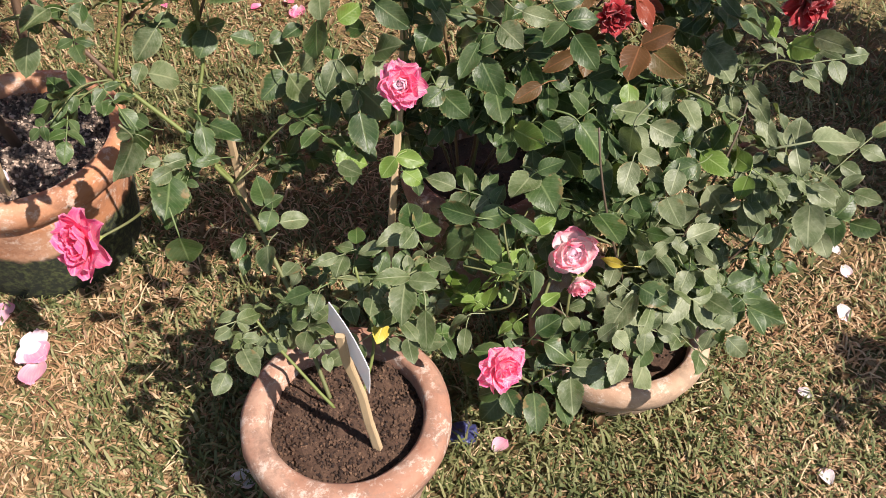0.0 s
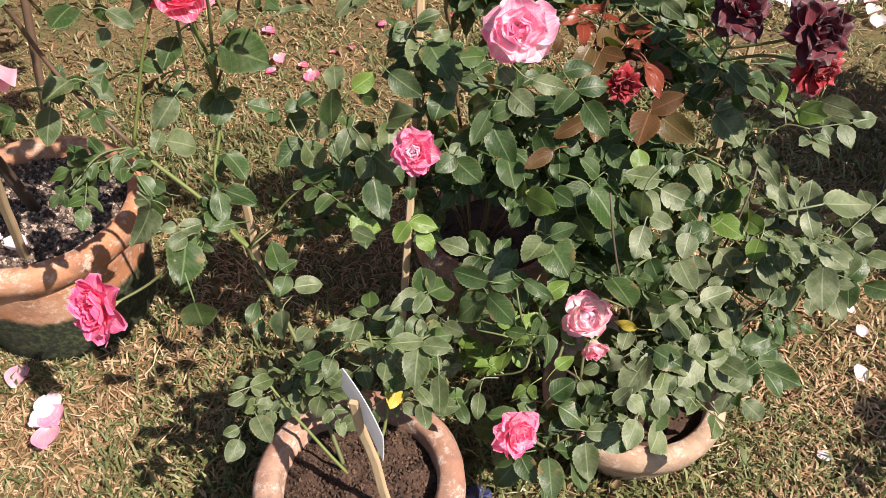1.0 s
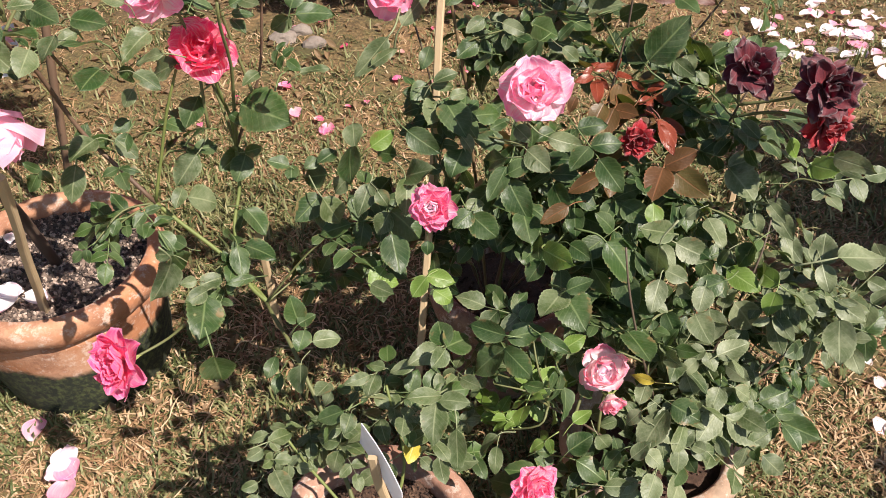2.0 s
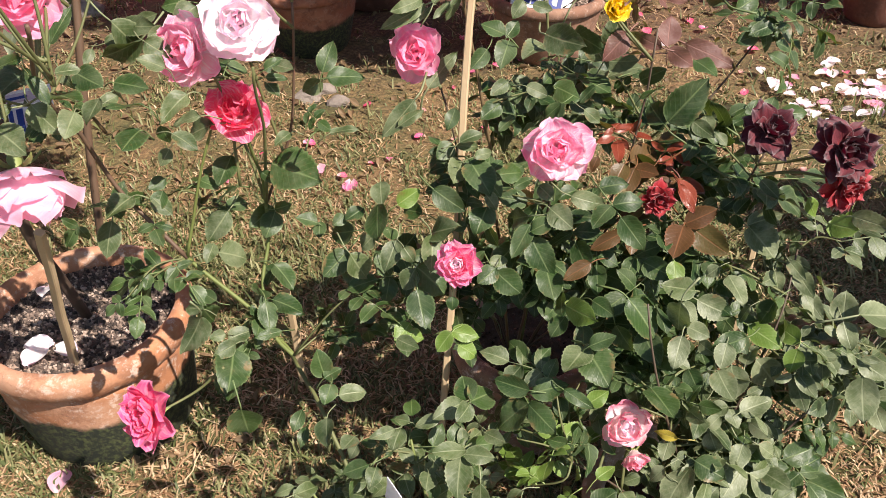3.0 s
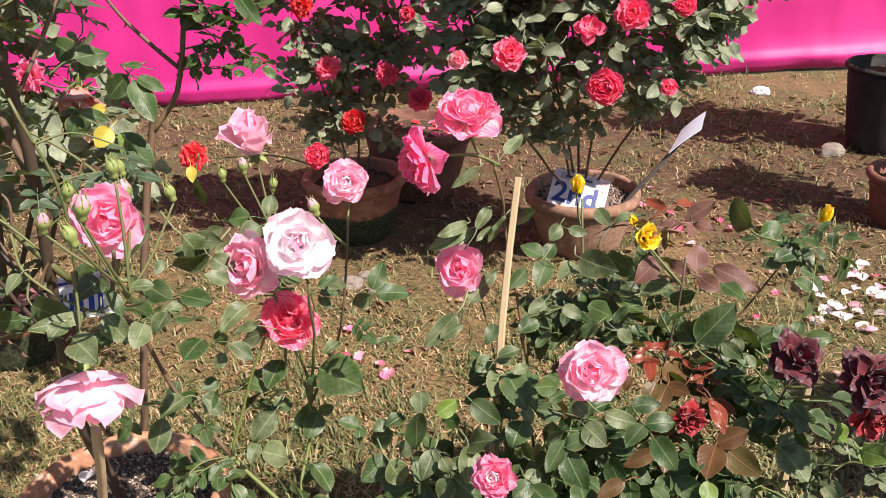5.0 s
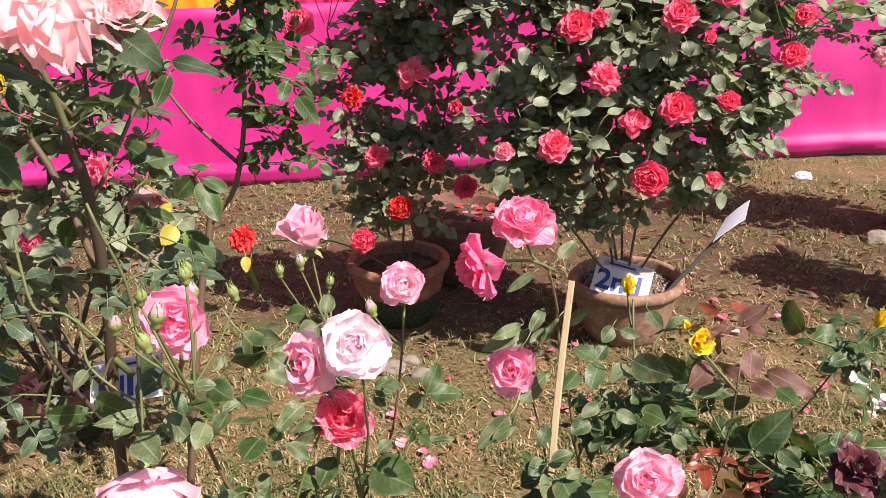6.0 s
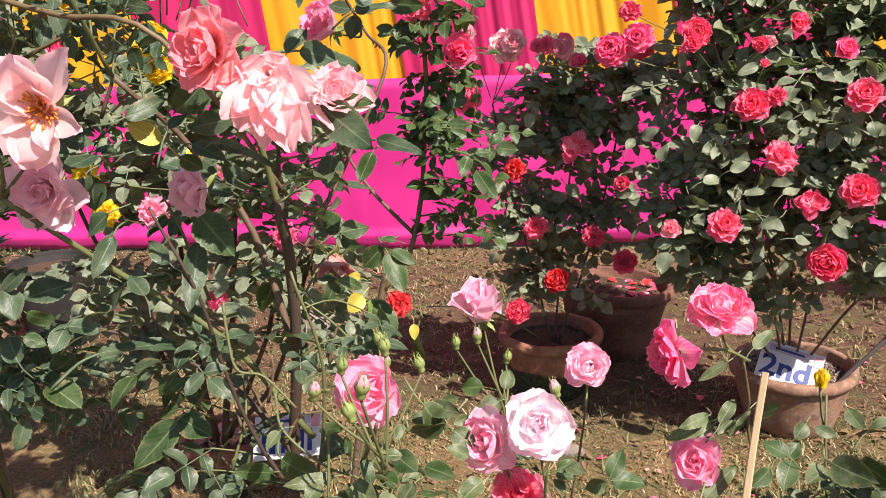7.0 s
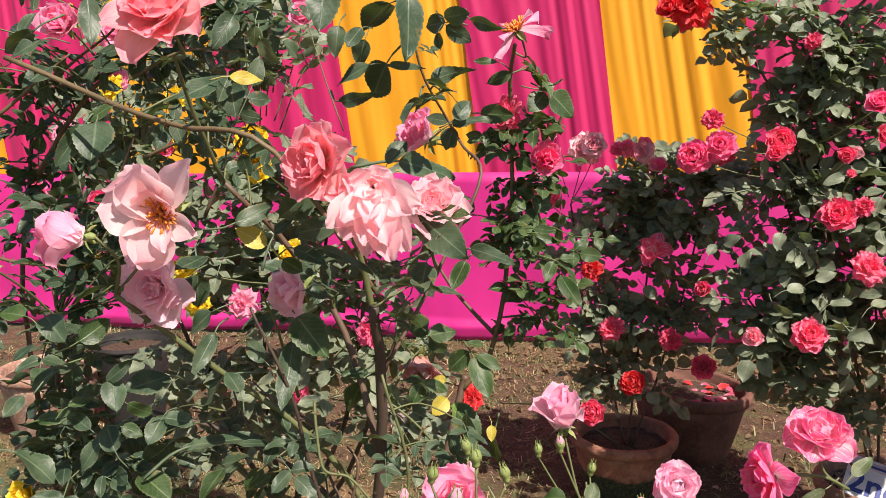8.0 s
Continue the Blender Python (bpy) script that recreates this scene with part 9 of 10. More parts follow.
back.blade((0.442, 2.431, 0.725), (-0.87, 0.14, -0.48), (-0.49, -0.42, 0.76), 0.035, "far", 0.60)
back.blade((0.442, 2.431, 0.724), (0.74, -0.66, -0.15), (-0.66, -0.75, -0.00), 0.038, "far", 0.60)
back.blade((0.436, 2.416, 0.726), (-0.15, -0.81, -0.57), (-0.11, -0.35, 0.93), 0.062, "far", 0.50)
back.blade((0.164, 2.438, 1.300), (0.58, -0.71, -0.41), (-0.40, -0.68, 0.62), 0.062, "far", 0.60)
back.blade((0.184, 2.424, 1.194), (-0.63, 0.73, 0.27), (-0.74, -0.67, 0.07), 0.057, "far", 0.60)
back.blade((0.392, 2.412, 1.071), (0.18, -0.81, -0.55), (-0.37, -0.48, 0.80), 0.062, "far", 0.60)
back.blade((0.311, 2.424, 0.908), (-0.49, 0.62, -0.61), (-0.35, 0.48, 0.80), 0.062, "far", 0.60)
back.blade((0.235, 2.419, 0.876), (0.65, -0.61, -0.45), (-0.28, -0.75, 0.60), 0.056, "far", 0.60)
back.blade((-0.137, 2.434, 1.149), (-0.19, -0.71, -0.68), (-0.15, -0.66, 0.73), 0.060, "far", 0.60)
back.blade((-0.058, 2.412, 1.136), (-0.90, 0.35, 0.26), (-0.43, -0.81, -0.39), 0.045, "far", 0.70)
back.blade((-0.289, 2.416, 1.113), (0.69, -0.53, 0.49), (-0.73, -0.63, 0.26), 0.062, "far", 0.60)
back.blade((-0.329, 2.408, 1.081), (0.37, 0.64, 0.67), (0.15, -0.76, 0.63), 0.048, "far", 0.60)
back.blade((-0.313, 2.411, 0.956), (-0.89, 0.39, -0.23), (-0.44, -0.83, 0.34), 0.062, "far", 0.60)
back.blade((-0.306, 2.426, 0.956), (-0.60, -0.17, 0.78), (0.42, -0.90, 0.12), 0.035, "far", 0.60)
back.blade((-0.315, 2.439, 0.950), (0.36, -0.46, -0.81), (0.11, -0.84, 0.53), 0.044, "far", 0.80)
back.blade((-0.242, 2.455, 1.040), (0.38, -0.09, 0.92), (-0.54, -0.83, 0.14), 0.054, "far", 0.70)
back.done()

low = Bush("rose_bush", (-0.642, 3.022, 0.2), "dark-leaved bush of small red roses", 26)
low.cane([(-0.64, 3.02, 0.2), (-0.62, 3.02, 0.5), (-0.58, 3.0, 0.85), (-0.56, 2.98, 1.15)], 0.005, 0.003, CANE_BACK)
low.cane([(-0.65, 3.02, 0.2), (-0.72, 3.02, 0.5), (-0.80, 2.98, 0.85), (-0.85, 2.92, 1.15)], 0.005, 0.003, CANE_BACK)
low.cane([(-0.63, 3.02, 0.2), (-0.52, 3.0, 0.55), (-0.42, 2.95, 0.95), (-0.38, 2.92, 1.25)], 0.005, 0.003, CANE_BACK)
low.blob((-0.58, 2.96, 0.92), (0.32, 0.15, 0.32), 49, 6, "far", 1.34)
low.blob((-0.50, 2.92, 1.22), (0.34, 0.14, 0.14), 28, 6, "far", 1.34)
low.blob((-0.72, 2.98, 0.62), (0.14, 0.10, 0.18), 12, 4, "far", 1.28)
small_bloom(low, (-0.902, 2.780, 1.184), 0.060, (-0.14, -1, 0.77), "rosette", P_CORAL, 0)
small_bloom(low, (-0.527, 2.780, 1.019), 0.054, (-0.21, -1, 0.59), "open", P_BICOLOUR, 1)
small_bloom(low, (-0.736, 2.780, 0.942), 0.042, (-0.24, -1, 0.27), "ragged", P_SCARLET, 2)
small_bloom(low, (-0.419, 2.780, 1.321), 0.059, (0.40, -1, 0.25), "cup", P_CORAL, 3)
small_bloom(low, (-0.328, 2.780, 1.350), 0.051, (0.15, -1, 0.42), "rosette", P_BICOLOUR, 4)
small_bloom(low, (-0.727, 2.780, 1.360), 0.056, (0.02, -1, 0.45), "cup", P_ROSE, 5)
small_bloom(low, (-0.512, 2.780, 1.296), 0.034, (-0.17, -1, 0.68), "cup", P_CORAL, 6)
small_bloom(low, (-0.623, 2.780, 1.358), 0.032, (-0.24, -1, 0.26), "ragged", P_BICOLOUR, 7)
small_bloom(low, (-0.567, 2.780, 1.346), 0.041, (-0.29, -1, 0.29), "rosette", P_ROSE, 8)
small_bloom(low, (-0.664, 2.780, 0.732), 0.047, (-0.01, -1, 0.73), "ragged", P_RED, 9)
small_bloom(low, (-0.465, 2.780, 0.715), 0.042, (-0.03, -1, 0.18), "ragged", P_CRIMSON, 10)
small_bloom(low, (-0.589, 2.780, 0.542), 0.047, (-0.12, -1, 0.79), "rosette", P_SCARLET, 11)
small_bloom(low, (-0.728, 2.780, 0.418), 0.049, (-0.26, -1, 0.53), "rosette", P_RED, 12)
small_bloom(low, (-0.357, 2.780, 0.625), 0.043, (-0.04, -1, 0.56), "blowsy", P_CRIMSON, 13)
small_bloom(low, (-0.771, 2.800, 1.354), 0.057, (0.32, -1, 0.22), "blowsy", P_ROSE, 35)
small_bloom(low, (-0.656, 2.800, 1.354), 0.032, (-0.02, -1, 0.22), "cup", P_CORAL, 36)
small_bloom(low, (-0.572, 2.800, 1.360), 0.035, (0.16, -1, 0.78), "cup", P_BICOLOUR, 37)
small_bloom(low, (-0.525, 2.800, 1.295), 0.035, (-0.16, -1, 0.64), "cup", P_ROSE, 38)
small_bloom(low, (-0.890, 2.800, 1.402), 0.036, (-0.09, -1, 0.11), "cup", P_ROSE, 39)
small_bloom(low, (-0.910, 2.800, 1.182), 0.054, (0.24, -1, 0.34), "cup", P_BICOLOUR, 40)
low.blob((-0.62, 2.98, 0.52), (0.20, 0.10, 0.12), 12, 4, "far", 1.2)
low.cane([(-0.66, 3.02, 0.2), (-0.9, 2.98, 0.34), (-1.2, 2.91, 0.36)], 0.004, 0.002, CANE_GREEN)
small_bloom(low, (-1.234, 2.903, 0.371), 0.056, (0.1, -0.9, 0.4), "ragged", P_SCARLET, 4)
low.blade((-0.674, 2.760, 1.136), (-0.21, -0.58, -0.79), (0.18, -0.81, 0.55), 0.054, "far", 0.70)
low.blade((-0.734, 2.763, 1.127), (-0.93, 0.09, -0.35), (-0.00, -0.97, -0.26), 0.047, "far", 0.60)
low.blade((-0.522, 2.769, 1.171), (0.85, -0.10, 0.52), (-0.37, -0.81, 0.45), 0.044, "far", 0.60)
low.blade((-0.773, 2.761, 0.906), (-0.28, -0.77, -0.58), (0.61, -0.58, 0.54), 0.062, "far", 0.60)
low.blade((-0.679, 2.770, 0.815), (0.67, 0.41, -0.61), (0.71, -0.57, 0.40), 0.062, "far", 0.60)
low.blade((-0.560, 2.786, 0.892), (0.72, -0.19, -0.66), (0.17, -0.88, 0.44), 0.062, "far", 0.70)
low.blade((-0.880, 2.806, 0.658), (0.96, -0.26, -0.00), (-0.20, -0.56, 0.80), 0.062, "far", 0.60)
low.blade((-0.728, 2.745, 0.730), (-0.42, -0.83, -0.37), (0.33, -0.24, 0.92), 0.062, "far", 0.70)
low.blade((-0.825, 2.762, 0.693), (-0.72, 0.15, 0.67), (0.27, -0.84, 0.48), 0.037, "far", 0.60)
low.done()

stem = Bush("rose_bush", (-0.93, 1.52, 0.0), "thin half-bare rose bush growing from the lawn", 27, "rose bushes")
stem.cane([(-0.93, 1.52, 0.0), (-0.875, 1.607, 0.50), (-0.83, 1.685, 0.84), (-0.815, 1.695, 0.90)], 0.0095, 0.0085, CANE_BROWN, 10, "trunk")
stem.cane([(-0.825, 1.69, 0.86), (-0.745, 1.71, 0.99), (-0.71, 1.73, 1.30), (-0.69, 1.66, 1.56), (-0.65, 1.56, 1.64)], 0.0065, 0.004, CANE_TAN, 10)
stem.cane([(-0.745, 1.71, 1.0), (-0.84, 1.70, 1.10), (-0.90, 1.70, 1.20)], 0.005, 0.003, CANE_BROWN, 4)
stem.cane([(-0.71, 1.73, 1.30), (-0.64, 1.72, 1.40), (-0.58, 1.70, 1.52)], 0.004, 0.003, CANE_GREEN, 4)
stem.blob((-0.68, 1.72, 1.30), (0.14, 0.10, 0.20), 16, 4, "dark", 1.0)
stem.blob((-0.62, 1.66, 1.12), (0.08, 0.06, 0.14), 7, 4, "dark", 1.0)
stem.blob((-0.66, 1.66, 1.52), (0.10, 0.08, 0.08), 5, 3, "dark", 1.1)
bloom(stem, (-0.639, 1.538, 1.665), 0.062, (-0.3, -0.5, 0.7), "spent", P_PALEPINK, 61, None, "spent pale pink rose with few limp petals")
bloom(stem, (-0.62, 1.70, 1.40), 0.045, (0.2, -0.8, 0.3), "cup", P_CORAL, 62)
bloom(stem, (-0.70, 1.68, 1.50), 0.04, (-0.3, -0.8, 0.3), "ragged", P_RED, 63)
stem.blade((-0.619, 1.638, 1.554), (0.66, 0.67, 0.34), (0.49, -0.04, -0.87), 0.059, "dark", 0.50)
stem.blade((-0.614, 1.656, 1.546), (-0.47, -0.62, -0.63), (0.44, -0.78, 0.44), 0.057, "dark", 0.80)
stem.blade((-0.598, 1.640, 1.545), (0.61, 0.38, -0.70), (0.73, -0.61, 0.30), 0.072, "dark", 0.80)
stem.blade((-0.676, 1.620, 1.587), (-0.92, -0.14, -0.38), (0.13, -0.99, 0.07), 0.057, "dark", 0.50)
stem.blade((-0.745, 1.622, 1.507), (0.96, -0.26, -0.07), (-0.24, -0.96, 0.17), 0.083, "dark", 0.50)
stem.blade((-0.703, 1.612, 1.610), (-0.93, -0.34, 0.13), (0.36, -0.87, 0.35), 0.052, "dark", 0.30)
stem.blade((-0.624, 1.601, 1.270), (0.99, -0.10, -0.10), (-0.03, -0.85, 0.53), 0.051, "dark", 0.40)
stem.blade((-0.624, 1.615, 1.251), (0.90, 0.31, -0.30), (0.41, -0.84, 0.35), 0.051, "dark", 0.40)
stem.blade((-0.576, 1.623, 1.203), (0.89, 0.45, 0.12), (0.13, -0.48, 0.87), 0.042, "dark", 0.50)
stem.blade((-0.574, 1.616, 1.198), (0.59, 0.39, -0.70), (0.80, -0.21, 0.56), 0.065, "dark", 0.40)
stem.blade((-0.570, 1.617, 1.169), (0.58, -0.56, -0.59), (-0.18, -0.61, 0.77), 0.089, "dark", 0.35)
stem.blade((-0.582, 1.603, 1.201), (-0.16, -0.80, -0.58), (0.21, -0.60, 0.77), 0.050, "dark", 0.60)
stem.blade((-0.638, 1.634, 1.389), (-0.78, 0.49, 0.39), (-0.29, -0.83, 0.47), 0.055, "dark", 0.60)
stem.blade((-0.648, 1.614, 1.251), (-0.65, 0.39, 0.66), (-0.18, -0.91, 0.37), 0.027, "dark", 0.60)
stem.blade((-0.661, 1.609, 1.223), (0.73, 0.55, 0.41), (0.41, -0.83, 0.38), 0.035, "dark", 0.50)
stem.done()

far_left = Bush("rose_bush", (-1.519, 2.02, 0.22), "leggy rose bush with dark trunks and small pink roses", 28)
for k, (a, b, c) in enumerate((((-1.50, 2.0, 0.22), (-1.36, 1.9, 0.7), (-1.22, 1.8, 1.25)), ((-1.53, 2.0, 0.22), (-1.50, 1.9, 0.7), (-1.42, 1.8, 1.35)), ((-1.52, 2.03, 0.22), (-1.25, 1.9, 0.5), (-1.02, 1.75, 0.95)), ((-1.54, 2.03, 0.22), (-1.70, 1.9, 0.7), (-1.80, 1.75, 1.30)), ((-1.50, 2.03, 0.22), (-1.2, 1.85, 0.75), (-1.0, 1.6, 1.3)))):
    far_left.cane([a, b, c], 0.012 - 0.001 * k, 0.004, CANE_DARK, 6)
far_left.blob((-1.20, 1.76, 1.20), (0.28, 0.16, 0.30), 32, 5, "far", 1.38)
far_left.blob((-1.60, 1.78, 1.25), (0.32, 0.16, 0.35), 36, 5, "far", 1.38)
far_left.blob((-1.10, 1.72, 0.80), (0.24, 0.14, 0.18), 16, 4, "far", 1.38)
far_left.blob((-1.55, 1.85, 0.75), (0.35, 0.14, 0.25), 20, 5, "far", 1.38)
for i, (p, rad, mat) in enumerate((((-1.272, 1.585, 1.387), 0.036, P_YELLOW), ((-1.341, 1.45, 1.676), 0.05, P_PALEPINK), ((-1.355, 1.40, 1.18), 0.034, P_YELLOW), ((-1.50, 1.62, 1.45), 0.034, P_YELLOW), ((-1.42, 1.6, 1.56), 0.03, P_YELLOW), ((-1.0, 1.58, 1.02), 0.035, P_CORAL), ((-1.2, 1.6, 0.85), 0.03, P_CORAL), ((-1.75, 1.6, 1.30), 0.04, P_CORAL), ((-1.62, 1.55, 1.70), 0.045, P_PALEPINK))):
    small_bloom(far_left, p, rad, (RNG.uniform(-0.3, 0.5), -1, RNG.uniform(0, 0.5)), ("rosette", "cup", "ragged")[i % 3], mat, i + 3)
far_left.blob((-1.45, 1.75, 1.65), (0.35, 0.14, 0.18), 16, 5, "far", 1.2)
far_left.blob((-1.85, 1.75, 1.60), (0.25, 0.14, 0.25), 12, 5, "far", 1.2)
for i in range(16):
    p = (PT.uniform(-1.95, -1.05), PT.uniform(1.5, 1.62), PT.uniform(0.95, 1.80))
    small_bloom(far_left, p, PT.uniform(0.026, 0.042), (PT.uniform(-0.2, 0.6), -1, PT.uniform(0.1, 0.7)), ("cup", "rosette", "ragged")[i % 3], (P_YELLOW, P_YELLOW, P_PALEPINK, P_CORAL)[i % 4], i + 5)
far_left.done()

left = Bush("rose_bush", (-2.05, 1.70, 0.0), "rose bush with large dark leaves and yellow roses", 31, "rose bushes")
left.cane([(-2.05, 1.70, 0.0), (-1.85, 1.5, 0.45), (-1.60, 1.25, 0.85), (-1.40, 1.08, 1.15)], 0.010, 0.004, CANE_DARK, 8)
left.cane([(-2.05, 1.70, 0.0), (-1.92, 1.5, 0.6), (-1.78, 1.35, 1.1), (-1.62, 1.28, 1.50)], 0.009, 0.004, CANE_DARK, 8)
left.cane([(-2.05, 1.70, 0.0), (-1.7, 1.35, 0.5), (-1.40, 1.05, 0.80), (-1.22, 0.98, 0.95)], 0.008, 0.004, CANE_GREEN, 12)
left.cane([(-1.62, 1.28, 1.40), (-1.42, 1.22, 1.55), (-1.25, 1.22, 1.66)], 0.006, 0.003, CANE_BROWN, 8)
left.blob((-1.40, 1.05, 1.00), (0.16, 0.12, 0.22), 12, 4, "peachbush", 1.00)
left.blob((-1.20, 1.00, 0.92), (0.14, 0.10, 0.12), 7, 4, "peachbush", 1.05)
left.blob((-1.60, 1.25, 1.40), (0.18, 0.14, 0.22), 11, 4, "peachbush", 0.95)
left.blob((-1.28, 1.22, 1.62), (0.20, 0.10, 0.12), 7, 3, "peachbush", 0.90)
left.blob((-1.65, 1.30, 0.95), (0.20, 0.14, 0.25), 11, 4, "peachbush", 0.95)
left.blob((-1.55, 1.20, 1.50), (0.16, 0.10, 0.20), 8, 4, "peachbush", 0.85)
left.blob((-1.10, 1.20, 1.60), (0.16, 0.10, 0.14), 8, 3, "peachbush", 0.85)
left.blob((-1.30, 1.15, 1.28), (0.20, 0.10, 0.14), 9, 4, "peachbush", 0.85)
bloom(left, (-1.375, 0.93, 1.275), 0.032, (0.2, -0.9, 0.3), "cup", P_YELLOW, 71)
bloom(left, (-1.345, 0.93, 0.875), 0.034, (0.1, -0.9, 0.3), "cup", P_YELLOW, 72)
bloom(left, (-1.35, 1.12, 1.68), 0.046, (0.3, -0.8, 0.2), "cup", P_PALEPINK, 73)
left.blob((-1.48, 1.10, 1.62), (0.16, 0.08, 0.16), 6, 4, "peachbush", 1.0)
left.blob((-1.22, 1.14, 1.78), (0.18, 0.08, 0.12), 5, 4, "peachbush", 1.0)
left.blob((-0.98, 1.22, 1.76), (0.14, 0.08, 0.10), 4, 4, "peachbush", 1.0)
left.blob((-1.40, 1.20, 1.30), (0.18, 0.08, 0.14), 8, 4, "peachbush", 1.0)
for k in range(9):
    a = Vector((PT.uniform(-1.6, -1.1), PT.uniform(1.05, 1.25), PT.uniform(1.2, 1.6)))
    b = a + Vector((PT.uniform(0.08, 0.34), PT.uniform(-0.06, 0.04), PT.uniform(-0.06, 0.22)))
    left.cane([a, (a + b) * 0.5 + Vector((0, 0, PT.uniform(-0.02, 0.04))), b], 0.0038, 0.0018, (CANE_TAN, CANE_BROWN)[k % 2], 8)
left.blade((-1.341, 1.054, 1.653), (-0.68, -0.60, -0.43), (0.30, -0.75, 0.59), 0.066, "peachbush", 0.40)
left.blade((-1.342, 1.039, 1.666), (-0.91, -0.07, -0.41), (-0.41, -0.63, -0.66), 0.084, "peachbush", 0.40)
left.blade((-1.246, 0.873, 1.218), (-0.98, -0.14, 0.16), (0.21, -0.52, 0.83), 0.046, "dark", 0.70)
left.blade((-1.106, 0.838, 1.199), (0.36, 0.84, 0.42), (0.87, -0.46, 0.18), 0.057, "dark", 0.60)
left.blade((-1.294, 0.893, 1.075), (0.14, -0.91, -0.39), (0.61, -0.23, 0.76), 0.052, "peachbush", 0.50)
left.blade((-1.242, 0.880, 1.170), (-0.43, -0.75, -0.50), (-0.12, -0.51, 0.85), 0.040, "peachbush", 0.60)
left.blade((-1.160, 0.832, 1.235), (0.85, -0.39, -0.36), (-0.07, -0.43, 0.90), 0.064, "peachbush", 0.60)
left.done()

edge = Bush("rose_bush", (1.741, 4.106, 0.36), "rose bush in a black pot beside the curtain", 29)
edge.cane([(1.73, 4.1, 0.36), (1.66, 4.05, 0.8), (1.55, 4.0, 1.2)], 0.009, 0.004, CANE_DARK)
edge.cane([(1.75, 4.1, 0.36), (1.82, 4.05, 0.8), (1.9, 4.0, 1.3)], 0.009, 0.004, CANE_DARK)
edge.blob((1.62, 4.02, 1.05), (0.36, 0.2, 0.38), 42, 6, "far", 1.44)
edge.blob((1.95, 4.0, 1.15), (0.36, 0.2, 0.40), 35, 6, "far", 1.44)
for i, p in enumerate([(1.35, 3.85, 0.9), (1.52, 3.82, 0.95), (1.6, 3.82, 0.80), (1.75, 3.8, 1.1), (1.45, 3.85, 1.15)]):
    small_bloom(edge, p, 0.05, (-0.3, -1, 0.3), "ragged", P_RED if i else P_ROSE, i)
edge.done()

# added out of view: its shadow darkens the lawn at the right
shade = Bush("rose_bush", (1.40, 1.36, 0.0), "tall dense rose bush, unseen, added to shade the lawn", 33, "rose bushes")
for k in range(6):
    a = k * 1.05
    shade.cane([(1.40, 1.36, 0.0), (1.40 + 0.12 * math.cos(a), 1.36 + 0.18 * math.sin(a), 0.35), (1.40 + 0.20 * math.cos(a), 1.36 + 0.30 * math.sin(a), 0.72)], 0.008, 0.004, CANE_DARK)
shade.blob((1.42, 1.18, 0.58), (0.24, 0.26, 0.28), 60, 5, "row_end", 1.3)
shade.blob((1.38, 1.55, 0.55), (0.22, 0.26, 0.28), 70, 5, "row_end", 1.3)
shade.done()
# a second unseen bush, added to shade the nearer grass
shade_near = Bush("rose_bush", (1.22, 0.56, 0.0), "small dense rose bush, unseen, added to shade the lawn", 34, "rose bushes")
for k in range(4):
    a = k * 1.6
    shade_near.cane([(1.22, 0.56, 0.0), (1.22 + 0.08 * math.cos(a), 0.56 + 0.08 * math.sin(a), 0.25), (1.22 + 0.16 * math.cos(a), 0.56 + 0.14 * math.sin(a), 0.55)], 0.007, 0.004, CANE_DARK)
shade_near.blob((1.24, 0.56, 0.48), (0.18, 0.16, 0.16), 18, 4, "row_end", 1.2)
shade_near.done()

near_right = Bush("rose_bush", (1.50, 3.20, 0.17), "leafy rose bush in a small clay pot", 30)
near_right.cane([(1.50, 3.2, 0.17), (1.56, 3.15, 0.6), (1.6, 3.1, 1.0)], 0.008, 0.004, CANE_DARK)
near_right.cane([(1.51, 3.2, 0.17), (1.68, 3.15, 0.6), (1.8, 3.1, 1.0)], 0.008, 0.004, CANE_DARK)
near_right.blob((1.78, 3.1, 0.95), (0.28, 0.2, 0.30), 35, 6, "far", 1.44)
near_right.done()

for one in BUSHES:
    one.finish()

# ---- stakes and cards ----


def rod(name, a, b, w, d, material, parent_to=None, label=""):
    """A split wooden stake, flat-sided and a little crooked."""
    a, b = Vector(a), Vector(b)
    dirn = (b - a)
    up = dirn.normalized()
    x = up.cross(Vector((0.2, 1, 0.1))).normalized()
    y = up.cross(x)
    verts, faces, n = [], [], 9
    for i in range(n + 1):
        t = i / n
        c = a + dirn * t + x * 0.006 * noise.noise(Vector((t * 3, a.x * 9, 1))) + y * 0.004 * noise.noise(Vector((t * 3, a.y * 9, 7)))
        q = 1 - 0.12 * t + 0.15 * noise.noise(Vector((t * 7, a.x, 3)))
        for sx, sy in ((-1, -0.7), (-0.7, -1), (0.7, -1), (1, -0.7), (1, 0.7), (0.7, 1), (-0.7, 1), (-1, 0.7)):
            verts.append(c + x * sx * w * 0.5 * q + y * sy * d * 0.5 * q - (parent_to.location if parent_to else Vector()))
    for i in range(n):
        for k in range(8):
            k2 = (k + 1) % 8
            faces.append((i * 8 + k, i * 8 + k2, (i + 1) * 8 + k2, (i + 1) * 8 + k))
    faces += [tuple(range(8))[::-1], tuple(n * 8 + k for k in range(8))]
    me = mesh_of(name, verts, faces, material, None, False)
    if parent_to:
        return part(name, me, parent_to, None, label)
    return tagged(new(name, me), label, "stake", "plant stakes")


